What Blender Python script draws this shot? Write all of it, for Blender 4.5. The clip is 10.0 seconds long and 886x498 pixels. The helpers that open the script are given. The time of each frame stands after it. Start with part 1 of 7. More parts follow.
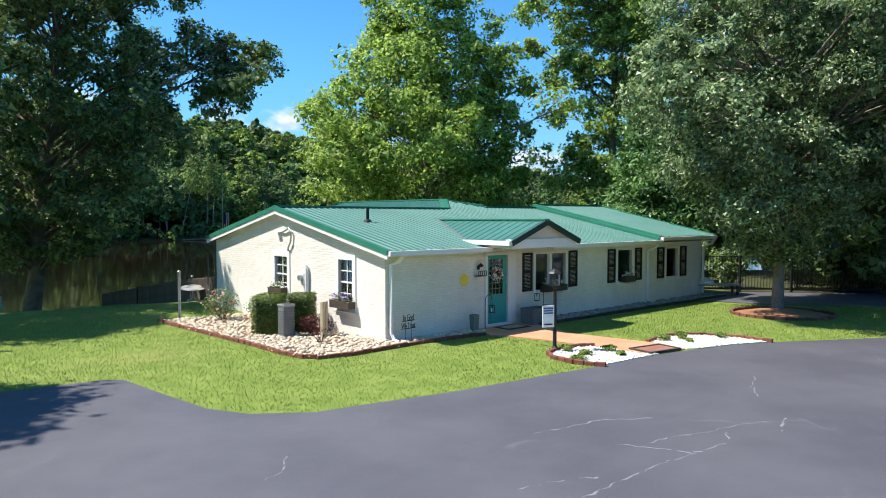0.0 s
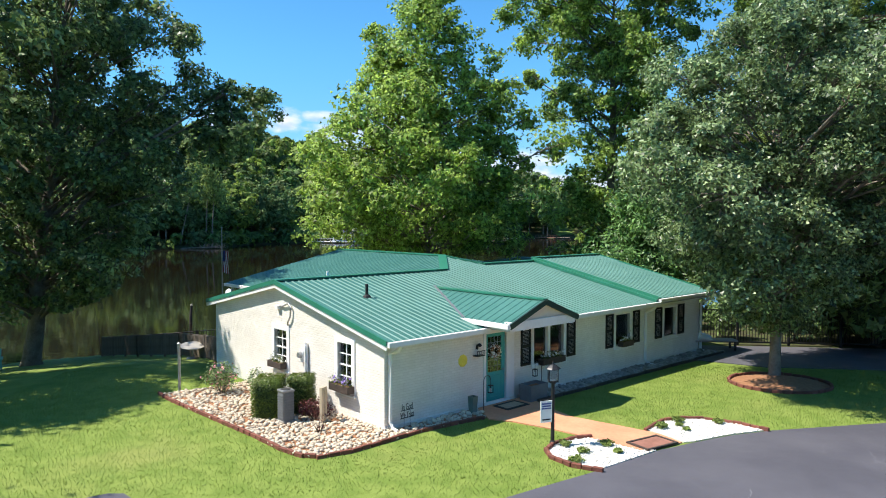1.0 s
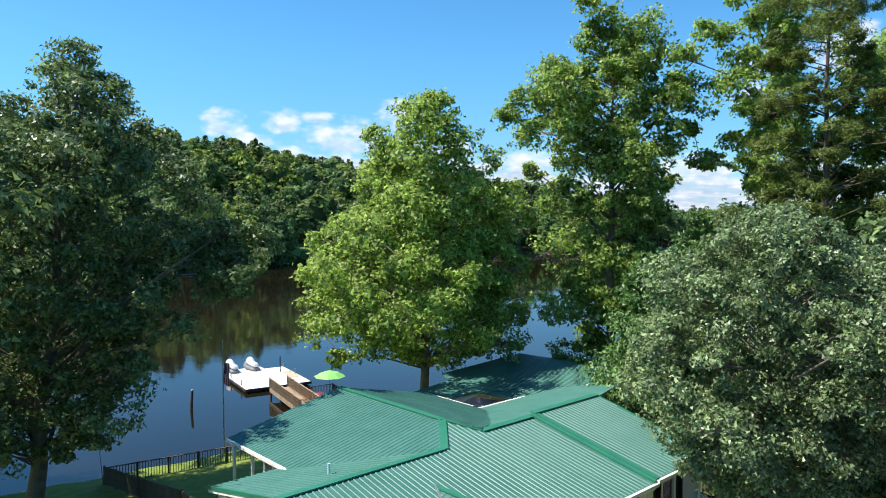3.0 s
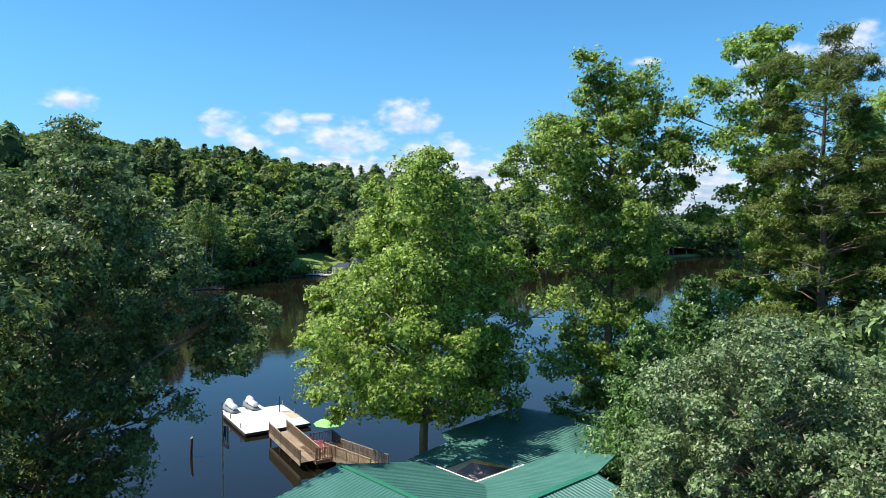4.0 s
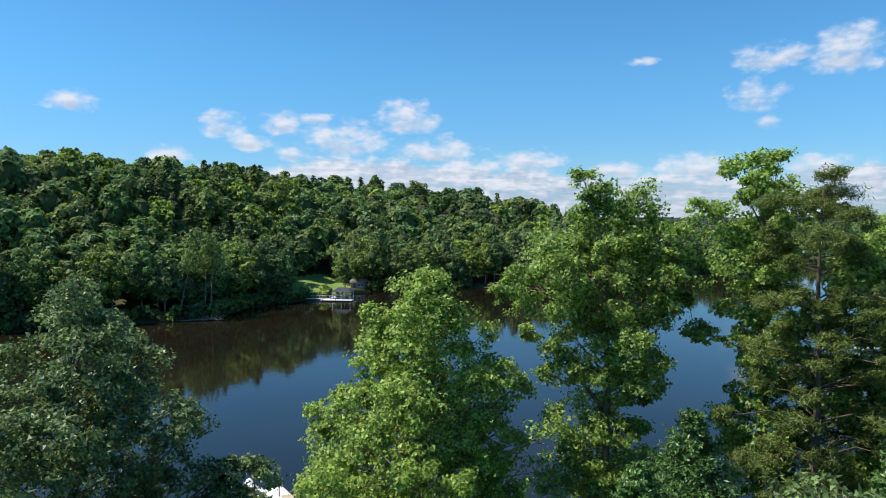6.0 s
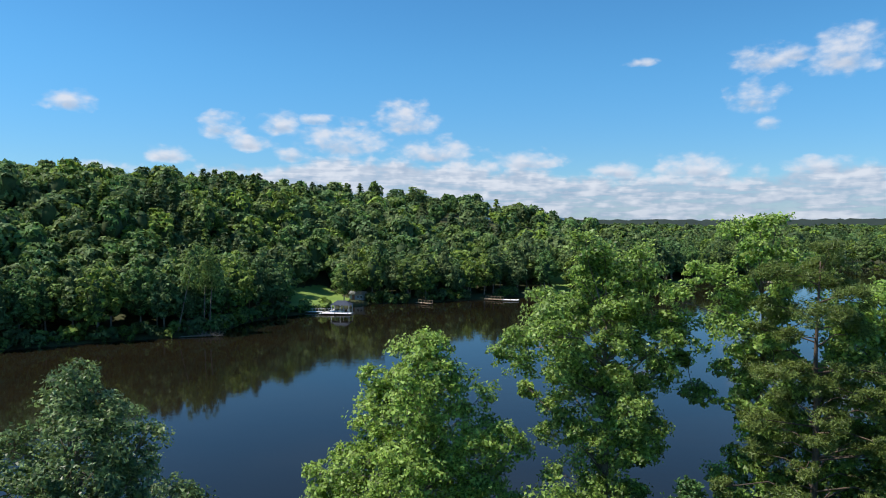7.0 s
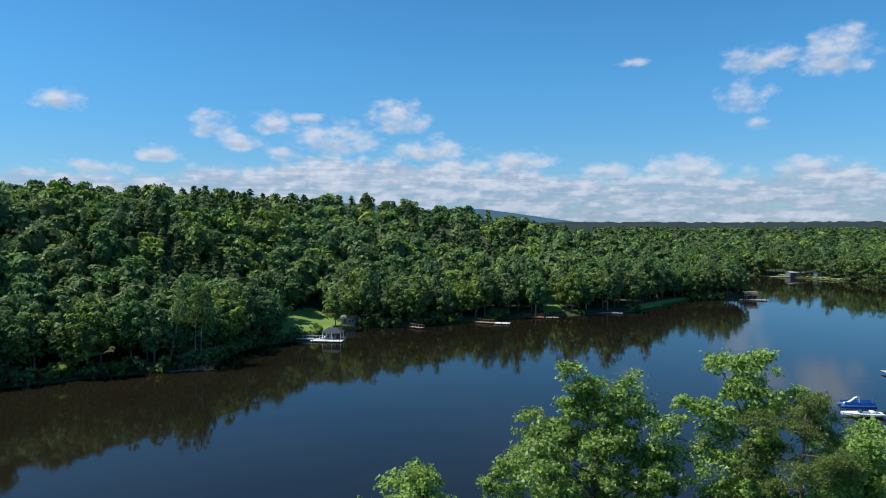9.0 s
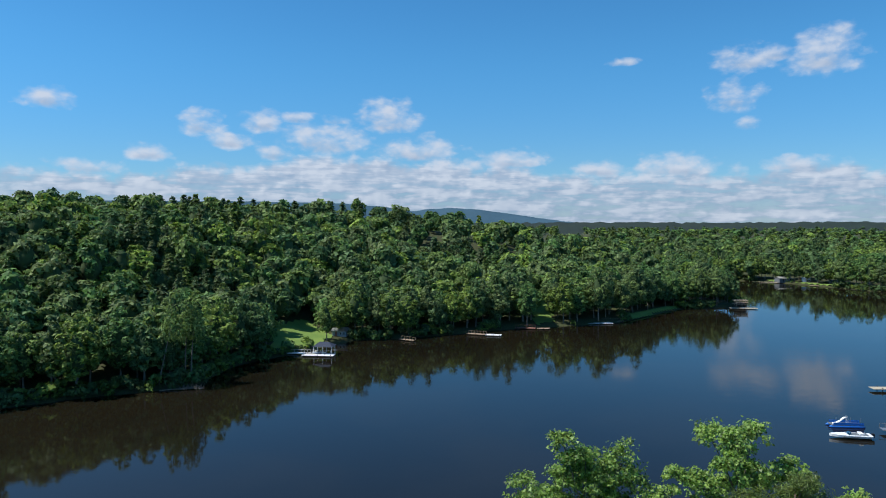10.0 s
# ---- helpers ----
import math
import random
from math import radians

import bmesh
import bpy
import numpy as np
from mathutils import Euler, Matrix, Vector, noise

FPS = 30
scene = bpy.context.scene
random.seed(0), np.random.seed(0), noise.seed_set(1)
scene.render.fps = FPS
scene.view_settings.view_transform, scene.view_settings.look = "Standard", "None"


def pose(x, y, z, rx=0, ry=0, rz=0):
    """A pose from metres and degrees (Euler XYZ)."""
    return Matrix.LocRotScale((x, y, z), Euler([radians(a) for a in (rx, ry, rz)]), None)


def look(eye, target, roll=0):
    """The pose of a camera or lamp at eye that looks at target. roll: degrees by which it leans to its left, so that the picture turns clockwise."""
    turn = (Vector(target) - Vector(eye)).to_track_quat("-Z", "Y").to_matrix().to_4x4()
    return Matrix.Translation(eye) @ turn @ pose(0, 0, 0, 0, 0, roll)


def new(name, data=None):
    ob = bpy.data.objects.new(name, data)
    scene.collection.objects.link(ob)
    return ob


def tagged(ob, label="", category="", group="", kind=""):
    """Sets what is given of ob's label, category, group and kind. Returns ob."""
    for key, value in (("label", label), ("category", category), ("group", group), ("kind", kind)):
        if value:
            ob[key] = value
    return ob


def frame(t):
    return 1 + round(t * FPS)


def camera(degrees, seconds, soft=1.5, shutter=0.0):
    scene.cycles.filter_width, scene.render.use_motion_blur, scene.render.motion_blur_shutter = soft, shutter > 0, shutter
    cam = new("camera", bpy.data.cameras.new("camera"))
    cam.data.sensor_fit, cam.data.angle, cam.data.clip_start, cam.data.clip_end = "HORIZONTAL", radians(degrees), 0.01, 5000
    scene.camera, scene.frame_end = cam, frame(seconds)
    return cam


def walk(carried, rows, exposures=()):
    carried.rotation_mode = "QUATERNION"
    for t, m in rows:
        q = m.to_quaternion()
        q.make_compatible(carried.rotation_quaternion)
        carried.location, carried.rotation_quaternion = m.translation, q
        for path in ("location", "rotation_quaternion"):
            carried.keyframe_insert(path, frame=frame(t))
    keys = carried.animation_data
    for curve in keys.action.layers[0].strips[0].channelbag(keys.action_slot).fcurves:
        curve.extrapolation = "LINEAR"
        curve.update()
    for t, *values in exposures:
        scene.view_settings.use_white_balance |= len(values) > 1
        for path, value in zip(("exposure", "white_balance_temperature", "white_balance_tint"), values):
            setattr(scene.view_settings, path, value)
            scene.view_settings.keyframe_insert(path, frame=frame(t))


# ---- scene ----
cam = camera(64.9, 10.0, soft=1.0)
METRES, EYE, TILT, LEAN, TURN = 42.0, 3.36, -2.6, 0.0, 0.0
ROWS = [
    (0.0, 0.0, 0.0, 0.0, 0.0, 0.0, -0.0),
    (0.5, 0.0001, -0.0012, 0.0247, -0.02, 0.04, -0.05),
    (1.0, 0.0001, -0.0027, 0.0567, -0.08, 0.05, -0.08),
    (1.5, -0.0004, -0.0039, 0.0946, -0.12, 0.09, -0.13),
    (2.0, -0.0006, -0.0053, 0.1387, -0.13, 0.1, -0.12),
    (2.5, -0.0005, -0.0067, 0.181, -0.1, 0.11, -0.06),
    (4.0, 0.0008, -0.0124, 0.3209, -0.16, 0.19, 0.08),
    (4.5, 0.0026, -0.0144, 0.3676, -0.15, 0.21, 0.13),
    (5.0, 0.0037, -0.0171, 0.4187, -0.17, 0.21, 0.14),
    (5.5, 0.004, -0.0192, 0.4729, -0.19, 0.21, 0.17),
    (6.0, 0.0041, -0.0208, 0.5284, -0.18, 0.21, 0.17),
    (7.5, 0.0055, -0.0269, 0.6924, -0.33, 0.29, 0.06),
    (8.0, 0.0066, -0.0291, 0.7528, -0.45, 0.28, 0.06),
    (8.5, 0.0071, -0.0311, 0.8101, -0.64, 0.26, 0.06),
    (9.0, 0.0084, -0.032, 0.8716, -0.93, 0.22, 0.1),
    (9.5, 0.0082, -0.032, 0.9345, -1.28, 0.17, 0.13),
    (10.0, 0.0078, -0.0323, 0.9993, -1.65, 0.14, 0.18),
]
walk(cam, [(t, pose(0, 0, EYE, TILT, LEAN, TURN) @ pose(METRES * x, METRES * y, METRES * z, 90 + pitch, roll, yaw)) for t, x, y, z, yaw, pitch, roll in ROWS],
     exposures=[(0.0, 0.82, 6500, 10), (2.5, 0.8, 6680, 10), (4.5, 0.6, 6680, 10), (7.5, 0.26, 6400, 9), (10.0, 0.1, 6080, 8)])

# ---- world, sun ----
SUN_AZ, SUN_EL = 268.0, 55.5  # degrees clockwise from ahead (+y), and above the horizon
CLOUDS = [(-27.7, 8.5, 1.8, 1.0), (-17.4, 7.3, 1.8, 1.2), (-15.2, 6.0, 2.5, 0.7), (-13.0, 7.6, 1.7, 1.1), (-10.0, 8.0, 1.3, 0.6), (-8.2, 6.3, 4.2, 1.6),
          (-2.7, 8.1, 2.7, 1.7), (-7.0, 7.9, 1.3, 0.5), (-21.1, 5.0, 1.8, 0.8), (-11.8, 5.2, 1.6, 0.8), (-0.5, 5.5, 3.7, 1.4), (7.1, 4.7, 3.1, 1.1),
          (3.8, 4.1, 2.1, 0.9), (14.2, 3.9, 2.6, 0.9), (20.2, 3.9, 3.5, 1.2), (24.6, 3.6, 0.9, 0.7), (28.2, 3.9, 2.4, 0.7), (24.9, 11.7, 2.3, 1.3),
          (27.0, 12.0, 1.6, 0.9), (30.0, 11.6, 2.8, 2.0), (24.2, 8.9, 2.1, 1.3), (25.2, 7.0, 1.2, 0.6), (16.0, 12.1, 1.2, 0.4), (-25.3, 3.8, 2.9, 0.7)]


class Net:
    """Short hand for node trees."""

    def __init__(self, tree):
        self.tree = tree
        tree.nodes.clear()

    def node(self, kind, **inputs):
        n = self.tree.nodes.new(kind)
        for key, value in inputs.items():
            spot = n.inputs[int(key[1:])] if key[0] == "i" and key[1:].isdigit() else n.inputs[key.replace("_", " ")]
            if isinstance(value, bpy.types.NodeSocket):
                self.tree.links.new(value, spot)
            else:
                spot.default_value = value
        return n

    def math(self, op, a, b=0.0, c=0.0):
        n = self.node("ShaderNodeMath", i0=a, i1=b, i2=c)
        n.operation = op
        return n.outputs[0]

    def smooth(self, x, lo, hi):
        n = self.node("ShaderNodeMapRange", Value=x, From_Min=lo, From_Max=hi)
        n.interpolation_type = "SMOOTHSTEP"
        return n.outputs[0]

    def mix(self, f, a, b):
        n = self.tree.nodes.new("ShaderNodeMix")
        n.data_type = "RGBA"
        for spot, value in ((n.inputs[0], f), (n.inputs[6], a), (n.inputs[7], b)):
            if isinstance(value, bpy.types.NodeSocket):
                self.tree.links.new(value, spot)
            else:
                spot.default_value = value
        return n.outputs[2]

    def noise(self, vec, scale, detail=4.0, rough=0.5):
        return self.node("ShaderNodeTexNoise", Vector=vec, Scale=scale, Detail=detail, Roughness=rough).outputs[0]


def build_world():
    world = bpy.data.worlds.new("sky")
    world.use_nodes = True
    scene.world = world
    n = Net(world.node_tree)
    sky = n.tree.nodes.new("ShaderNodeTexSky")
    sky.sky_type, sky.sun_disc = "NISHITA", False
    sky.sun_elevation, sky.sun_rotation = radians(SUN_EL), radians(SUN_AZ)
    sky.air_density, sky.dust_density, sky.ozone_density, sky.altitude = 1.0, 0.1, 3.0, 200
    way = n.node("ShaderNodeTexCoord").outputs["Generated"]
    xyz = n.node("ShaderNodeSeparateXYZ", i0=way)
    az = n.math("DEGREES", n.math("ARCTAN2", xyz.outputs[0], xyz.outputs[1]))
    el = n.math("DEGREES", n.math("ARCSINE", xyz.outputs[2]))
    at = n.node("ShaderNodeCombineXYZ", i0=az, i1=n.math("MULTIPLY", el, 1.7)).outputs[0]
    ragged = n.noise(at, 0.55, 7.0, 0.6)
    stirred = n.node("ShaderNodeTexNoise", Vector=at, Scale=0.9, Detail=4.0).outputs[1]

    def heaps(shift):
        """Heaped puffs of two sizes: high in their middles, low between them."""
        where = n.node("ShaderNodeVectorMath", i0=n.node("ShaderNodeVectorMath", i0=at, i1=shift).outputs[0], i1=stirred).outputs[0]
        big = n.node("ShaderNodeTexVoronoi", Vector=where, Scale=0.6)
        small = n.node("ShaderNodeTexVoronoi", Vector=where, Scale=1.7)
        big.feature = small.feature = "SMOOTH_F1"
        return n.math("ADD", n.math("MULTIPLY", n.math("SUBTRACT", 0.42, big.outputs["Distance"]), 1.1), n.math("MULTIPLY", n.math("SUBTRACT", 0.4, small.outputs["Distance"]), 0.45))

    puff = heaps((0.0, 0.0, 0.0))
    lit = n.math("SUBTRACT", puff, heaps((-0.3, 0.55, 0.0)))  # above nought on the sides that face the sun
    edge = n.math("ADD", n.math("MULTIPLY", n.math("SUBTRACT", ragged, 0.5), 1.5), n.math("MULTIPLY", puff, 0.95))
    best, low = None, None
    for cx, cz, rx, rz in CLOUDS:
        dx = n.math("MULTIPLY", n.math("SUBTRACT", az, cx), 1 / rx)
        dz = n.math("MULTIPLY", n.math("SUBTRACT", el, cz), 1 / rz)
        flat_base = n.math("MULTIPLY", n.math("MINIMUM", n.math("ADD", dz, 0.15), 0.0), 1.1)
        body = n.math("SUBTRACT", 1.0, n.math("ADD", n.math("ADD", n.math("MULTIPLY", dx, dx), n.math("MULTIPLY", dz, dz)), n.math("MULTIPLY", flat_base, flat_base)))
        best = body if best is None else n.math("MAXIMUM", best, body)
        part_low = n.math("MULTIPLY", n.math("MAXIMUM", body, 0.0), n.math("SUBTRACT", 0.35, dz))
        low = part_low if low is None else n.math("MAXIMUM", low, part_low)
    best = n.math("MAXIMUM", best, -2.0)
    blob = n.smooth(n.math("ADD", n.math("MULTIPLY", best, 0.6), edge), -0.2, 0.95)
    shade = n.math("SUBTRACT", n.math("MULTIPLY", n.smooth(low, 0.1, 0.8), 0.7), n.math("MULTIPLY", lit, 0.5))
    # the heaped layer over the horizon: white tops, grey stripes below
    west = n.smooth(az, -44.0, -26.0)
    swell = n.noise(n.node("ShaderNodeCombineXYZ", i0=n.math("MULTIPLY", az, 0.16), i1=2.7).outputs[0], 1.0, 3.0, 0.5)
    top = n.math("ADD", n.math("MULTIPLY_ADD", swell, 3.4, 2.3), n.math("MULTIPLY", n.math("MULTIPLY", n.smooth(az, -24.0, -8.0), n.smooth(az, 12.0, 2.0)), 1.1))
    bank = n.math("ADD", n.math("MULTIPLY", n.math("SUBTRACT", top, el), 0.8), edge)
    stripes = n.noise(n.node("ShaderNodeCombineXYZ", i0=n.math("MULTIPLY", az, 0.2), i1=n.math("MULTIPLY", el, 1.5), i2=7.0).outputs[0], 1.0, 5.0, 0.6)
    ground_fog = n.smooth(el, 4.2, 1.6)
    thick = n.mix(ground_fog, (1, 1, 1, 1), n.math("MULTIPLY_ADD", n.smooth(n.math("ADD", stripes, n.math("MULTIPLY", puff, 0.18)), 0.34, 0.54), 0.45, 0.55))
    layer = n.math("MULTIPLY", n.math("MULTIPLY", n.smooth(bank, -0.1, 0.9), thick), west)
    dull = n.math("SUBTRACT", n.math("MULTIPLY_ADD", n.smooth(n.math("ADD", stripes, n.math("MULTIPLY", puff, 0.25)), 0.62, 0.4), 0.6, n.math("MULTIPLY", ground_fog, 0.32)), n.math("MULTIPLY", lit, 0.55))
    shade = n.mix(n.smooth(n.math("SUBTRACT", layer, blob), -0.2, 0.3), shade, dull)
    cover = n.math("MINIMUM", n.math("MAXIMUM", blob, layer), 1.0)
    shade = n.math("MINIMUM", n.math("MAXIMUM", shade, 0.0), 1.0)
    white = n.mix(shade, (6.9, 7.2, 8.0, 1), (3.3, 4.2, 5.7, 1))
    cool = n.node("ShaderNodeVectorMath", i0=sky.outputs[0], i1=n.mix(n.smooth(el, 0.0, 14.0), (0.5, 0.72, 0.97, 1), (0.6, 0.99, 1.17, 1)))
    cool.operation = "MULTIPLY"
    hue = n.node("ShaderNodeHueSaturation", Hue=0.5, Saturation=1.06, Value=1.17, Color=cool.outputs[0]).outputs[0]
    back = n.node("ShaderNodeBackground", Color=n.mix(n.math("MULTIPLY", cover, 0.92), hue, white), Strength=0.087)
    out = n.node("ShaderNodeOutputWorld", Surface=back.outputs[0])


build_world()
lamp = bpy.data.lights.new("sun", "SUN")
lamp.energy, lamp.angle, lamp.color = 4.9, radians(0.53), (1.0, 0.94, 0.84)
to_sun = Vector((math.sin(radians(SUN_AZ)) * math.cos(radians(SUN_EL)), math.cos(radians(SUN_AZ)) * math.cos(radians(SUN_EL)), math.sin(radians(SUN_EL))))
new("sun", lamp).matrix_world = look(to_sun * 200, (0, 0, 0))

# ---- materials ----
def material(name, a, b, scale=2.0, rough=0.7, bump=0.0, fine=None, metal=0.0, vary=0.0, island=0.0, detail=5.0, rough2=None, spec=None):
    """Two colours mixed by coarse and fine noise, with relief; vary: brightness by object, island: by loose piece."""
    m = bpy.data.materials.new(name)
    m.use_nodes = True
    n = Net(m.node_tree)
    at = n.node("ShaderNodeTexCoord").outputs["Object"]
    if not vary and not island:
        at = n.node("ShaderNodeNewGeometry").outputs["Position"]
    big = n.noise(at, scale, detail, 0.6)
    small = n.noise(at, fine or scale * 9, 3.0, 0.6)
    f = n.smooth(n.math("ADD", n.math("MULTIPLY", big, 0.65), n.math("MULTIPLY", small, 0.35)), 0.32, 0.68)
    colour = n.mix(f, (*a, 1), (*b, 1))
    gain = None
    if vary:
        gain = n.math("MULTIPLY_ADD", n.node("ShaderNodeObjectInfo").outputs["Random"], 2 * vary, 1 - vary)
    if island:
        other = n.math("MULTIPLY_ADD", n.node("ShaderNodeNewGeometry").outputs["Random Per Island"], 2 * island, 1 - island)
        gain = other if gain is None else n.math("MULTIPLY", gain, other)
    if gain is not None:
        colour = n.node("ShaderNodeHueSaturation", Hue=0.5, Saturation=1.0, Value=gain, Color=colour).outputs[0]
    r = rough if rough2 is None else n.math("MULTIPLY_ADD", small, rough2 - rough, rough)
    p = n.node("ShaderNodeBsdfPrincipled", Base_Color=colour, Roughness=r, Metallic=metal)
    if spec is not None:
        p.inputs["Specular IOR Level"].default_value = spec
    if bump:
        b_node = n.node("ShaderNodeBump", Strength=0.6, Distance=bump, Height=small)
        n.tree.links.new(b_node.outputs[0], p.inputs["Normal"])
    n.node("ShaderNodeOutputMaterial", Surface=p.outputs[0])
    return m


def leaf_material(name, a, b, glow=0.2, rough=0.42, tint=False, vary=0.12, island=0.3, gloss=0.45):
    """Leaves: colour by tree and by leaf, gloss, and light let through."""
    m = bpy.data.materials.new(name)
    m.use_nodes = True
    n = Net(m.node_tree)
    geo = n.node("ShaderNodeNewGeometry")
    at = n.node("ShaderNodeTexCoord").outputs["Object"]
    f = n.math("ADD", n.math("MULTIPLY", geo.outputs["Random Per Island"], 0.5), n.math("MULTIPLY", n.smooth(n.noise(at, 0.35, 3.0), 0.35, 0.65), 0.5))
    colour = n.mix(f, (*a, 1), (*b, 1))
    gain = n.math("MULTIPLY", n.math("MULTIPLY_ADD", geo.outputs["Random Per Island"], 2 * island, 1 - island),
                  n.math("MULTIPLY_ADD", n.node("ShaderNodeObjectInfo").outputs["Random"], 2 * vary, 1 - vary))
    if tint:
        t = n.node("ShaderNodeAttribute")
        t.attribute_name = "tint"
        colour = n.node("ShaderNodeMix", i0=1.0)
        colour.data_type, colour.blend_type = "RGBA", "MULTIPLY"
        colour.inputs[0].default_value = 1.0
        n.tree.links.new(n.mix(f, (*a, 1), (*b, 1)), colour.inputs[6])
        n.tree.links.new(t.outputs["Color"], colour.inputs[7])
        colour = colour.outputs[2]
    colour = n.node("ShaderNodeHueSaturation", Hue=0.5, Saturation=1.0, Value=gain, Color=colour).outputs[0]
    p = n.node("ShaderNodeBsdfPrincipled", Base_Color=colour, Roughness=rough)
    p.inputs["Specular IOR Level"].default_value = gloss
    thin = n.node("ShaderNodeBsdfTranslucent", Color=n.node("ShaderNodeHueSaturation", Hue=0.495, Saturation=1.05, Value=1.3, Color=colour).outputs[0])
    mixed = n.node("ShaderNodeMixShader", i0=glow, i1=p.outputs[0], i2=thin.outputs[0])
    n.node("ShaderNodeOutputMaterial", Surface=mixed.outputs[0])
    return m


def grass_material():
    m = bpy.data.materials.new("lawn")
    m.use_nodes = True
    n = Net(m.node_tree)
    at = n.node("ShaderNodeNewGeometry").outputs["Position"]
    big, mid, small = n.noise(at, 0.22, 4.0), n.noise(at, 1.7, 4.0), n.noise(at, 22.0, 3.0)
    colour = n.mix(n.smooth(mid, 0.35, 0.65), (0.14, 0.205, 0.036, 1), (0.2, 0.262, 0.056, 1))
    colour = n.mix(n.math("MULTIPLY", n.smooth(big, 0.52, 0.7), 0.45), colour, (0.28, 0.27, 0.09, 1))
    colour = n.mix(n.smooth(small, 0.35, 0.7), colour, n.mix(0.22, colour, (0.08, 0.14, 0.018, 1)))
    # woodland floor and banks away from the mown yard
    xyz = n.node("ShaderNodeSeparateXYZ", i0=at)
    wild = n.math("MAXIMUM", n.smooth(n.math("ADD", xyz.outputs[1], n.math("MULTIPLY", big, 20.0)), 150.0, 165.0), n.smooth(n.math("ADD", xyz.outputs[0], n.math("MULTIPLY", n.math("SUBTRACT", xyz.outputs[1], 25.0), 0.8)), 16.0, 19.0))
    bank = n.smooth(n.math("ADD", xyz.outputs[2], n.math("MULTIPLY", mid, 0.6)), -2.1, -2.6)
    soil = n.mix(n.smooth(mid, 0.4, 0.6), (0.05, 0.045, 0.025, 1), (0.06, 0.075, 0.025, 1))
    colour = n.mix(n.math("MAXIMUM", wild, bank), colour, soil)
    p = n.node("ShaderNodeBsdfPrincipled", Base_Color=colour, Roughness=0.85)
    p.inputs["Specular IOR Level"].default_value = 0.2
    b_node = n.node("ShaderNodeBump", Strength=0.4, Distance=0.02, Height=small)
    n.tree.links.new(b_node.outputs[0], p.inputs["Normal"])
    n.node("ShaderNodeOutputMaterial", Surface=p.outputs[0])
    return m


def asphalt_material():
    m = bpy.data.materials.new("asphalt")
    m.use_nodes = True
    n = Net(m.node_tree)
    at = n.node("ShaderNodeNewGeometry").outputs["Position"]
    big, mid, small = n.noise(at, 0.35, 4.0), n.noise(at, 2.2, 5.0), n.noise(at, 60.0, 2.0)
    colour = n.mix(n.smooth(big, 0.35, 0.65), (0.075, 0.073, 0.09, 1), (0.1, 0.097, 0.115, 1))
    colour = n.mix(n.math("MULTIPLY", n.smooth(small, 0.4, 0.7), 0.35), colour, (0.13, 0.13, 0.14, 1))
    bent = n.node("ShaderNodeVectorMath", i0=at, i1=n.node("ShaderNodeTexNoise", Vector=at, Scale=0.8, Detail=4.0).outputs[1])
    cells = n.tree.nodes.new("ShaderNodeTexVoronoi")
    cells.feature = "DISTANCE_TO_EDGE"
    cells.inputs["Scale"].default_value = 0.32
    n.tree.links.new(bent.outputs[0], cells.inputs["Vector"])
    crack = n.smooth(n.math("ADD", cells.outputs["Distance"], n.math("MULTIPLY", mid, 0.03)), 0.026, 0.014)
    crack = n.math("MULTIPLY", crack, n.smooth(n.noise(at, 0.28, 2.0), 0.56, 0.66))
    colour = n.mix(n.math("MULTIPLY", crack, 0.25), colour, (0.22, 0.21, 0.23, 1))
    p = n.node("ShaderNodeBsdfPrincipled", Base_Color=colour, Roughness=n.math("MULTIPLY_ADD", mid, 0.25, 0.45))
    b_node = n.node("ShaderNodeBump", Strength=0.4, Distance=0.004, Height=small)
    n.tree.links.new(b_node.outputs[0], p.inputs["Normal"])
    n.node("ShaderNodeOutputMaterial", Surface=p.outputs[0])
    return m


def water_material():
    m = bpy.data.materials.new("lake_water")
    m.use_nodes = True
    n = Net(m.node_tree)
    at = n.node("ShaderNodeNewGeometry").outputs["Position"]
    squeezed = n.node("ShaderNodeMapping", Vector=at, Scale=(0.35, 1.0, 1.0)).outputs[0]
    ripples = n.math("ADD", n.noise(squeezed, 1.6, 3.0), n.math("MULTIPLY", n.noise(squeezed, 0.35, 2.0), 1.2))
    calm = n.smooth(n.noise(at, 0.012, 2.0), 0.35, 0.65)
    b_node = n.node("ShaderNodeBump", Strength=n.math("MULTIPLY_ADD", calm, 0.12, 0.05), Distance=0.05, Height=ripples)
    colour = n.mix(n.smooth(n.noise(at, 0.02, 3.0), 0.4, 0.6), (0.0095, 0.008, 0.005, 1), (0.013, 0.0105, 0.006, 1))
    p = n.node("ShaderNodeBsdfPrincipled", Base_Color=colour, Roughness=0.04, IOR=1.333)
    n.tree.links.new(b_node.outputs[0], p.inputs["Normal"])
    n.node("ShaderNodeOutputMaterial", Surface=p.outputs[0])
    return m


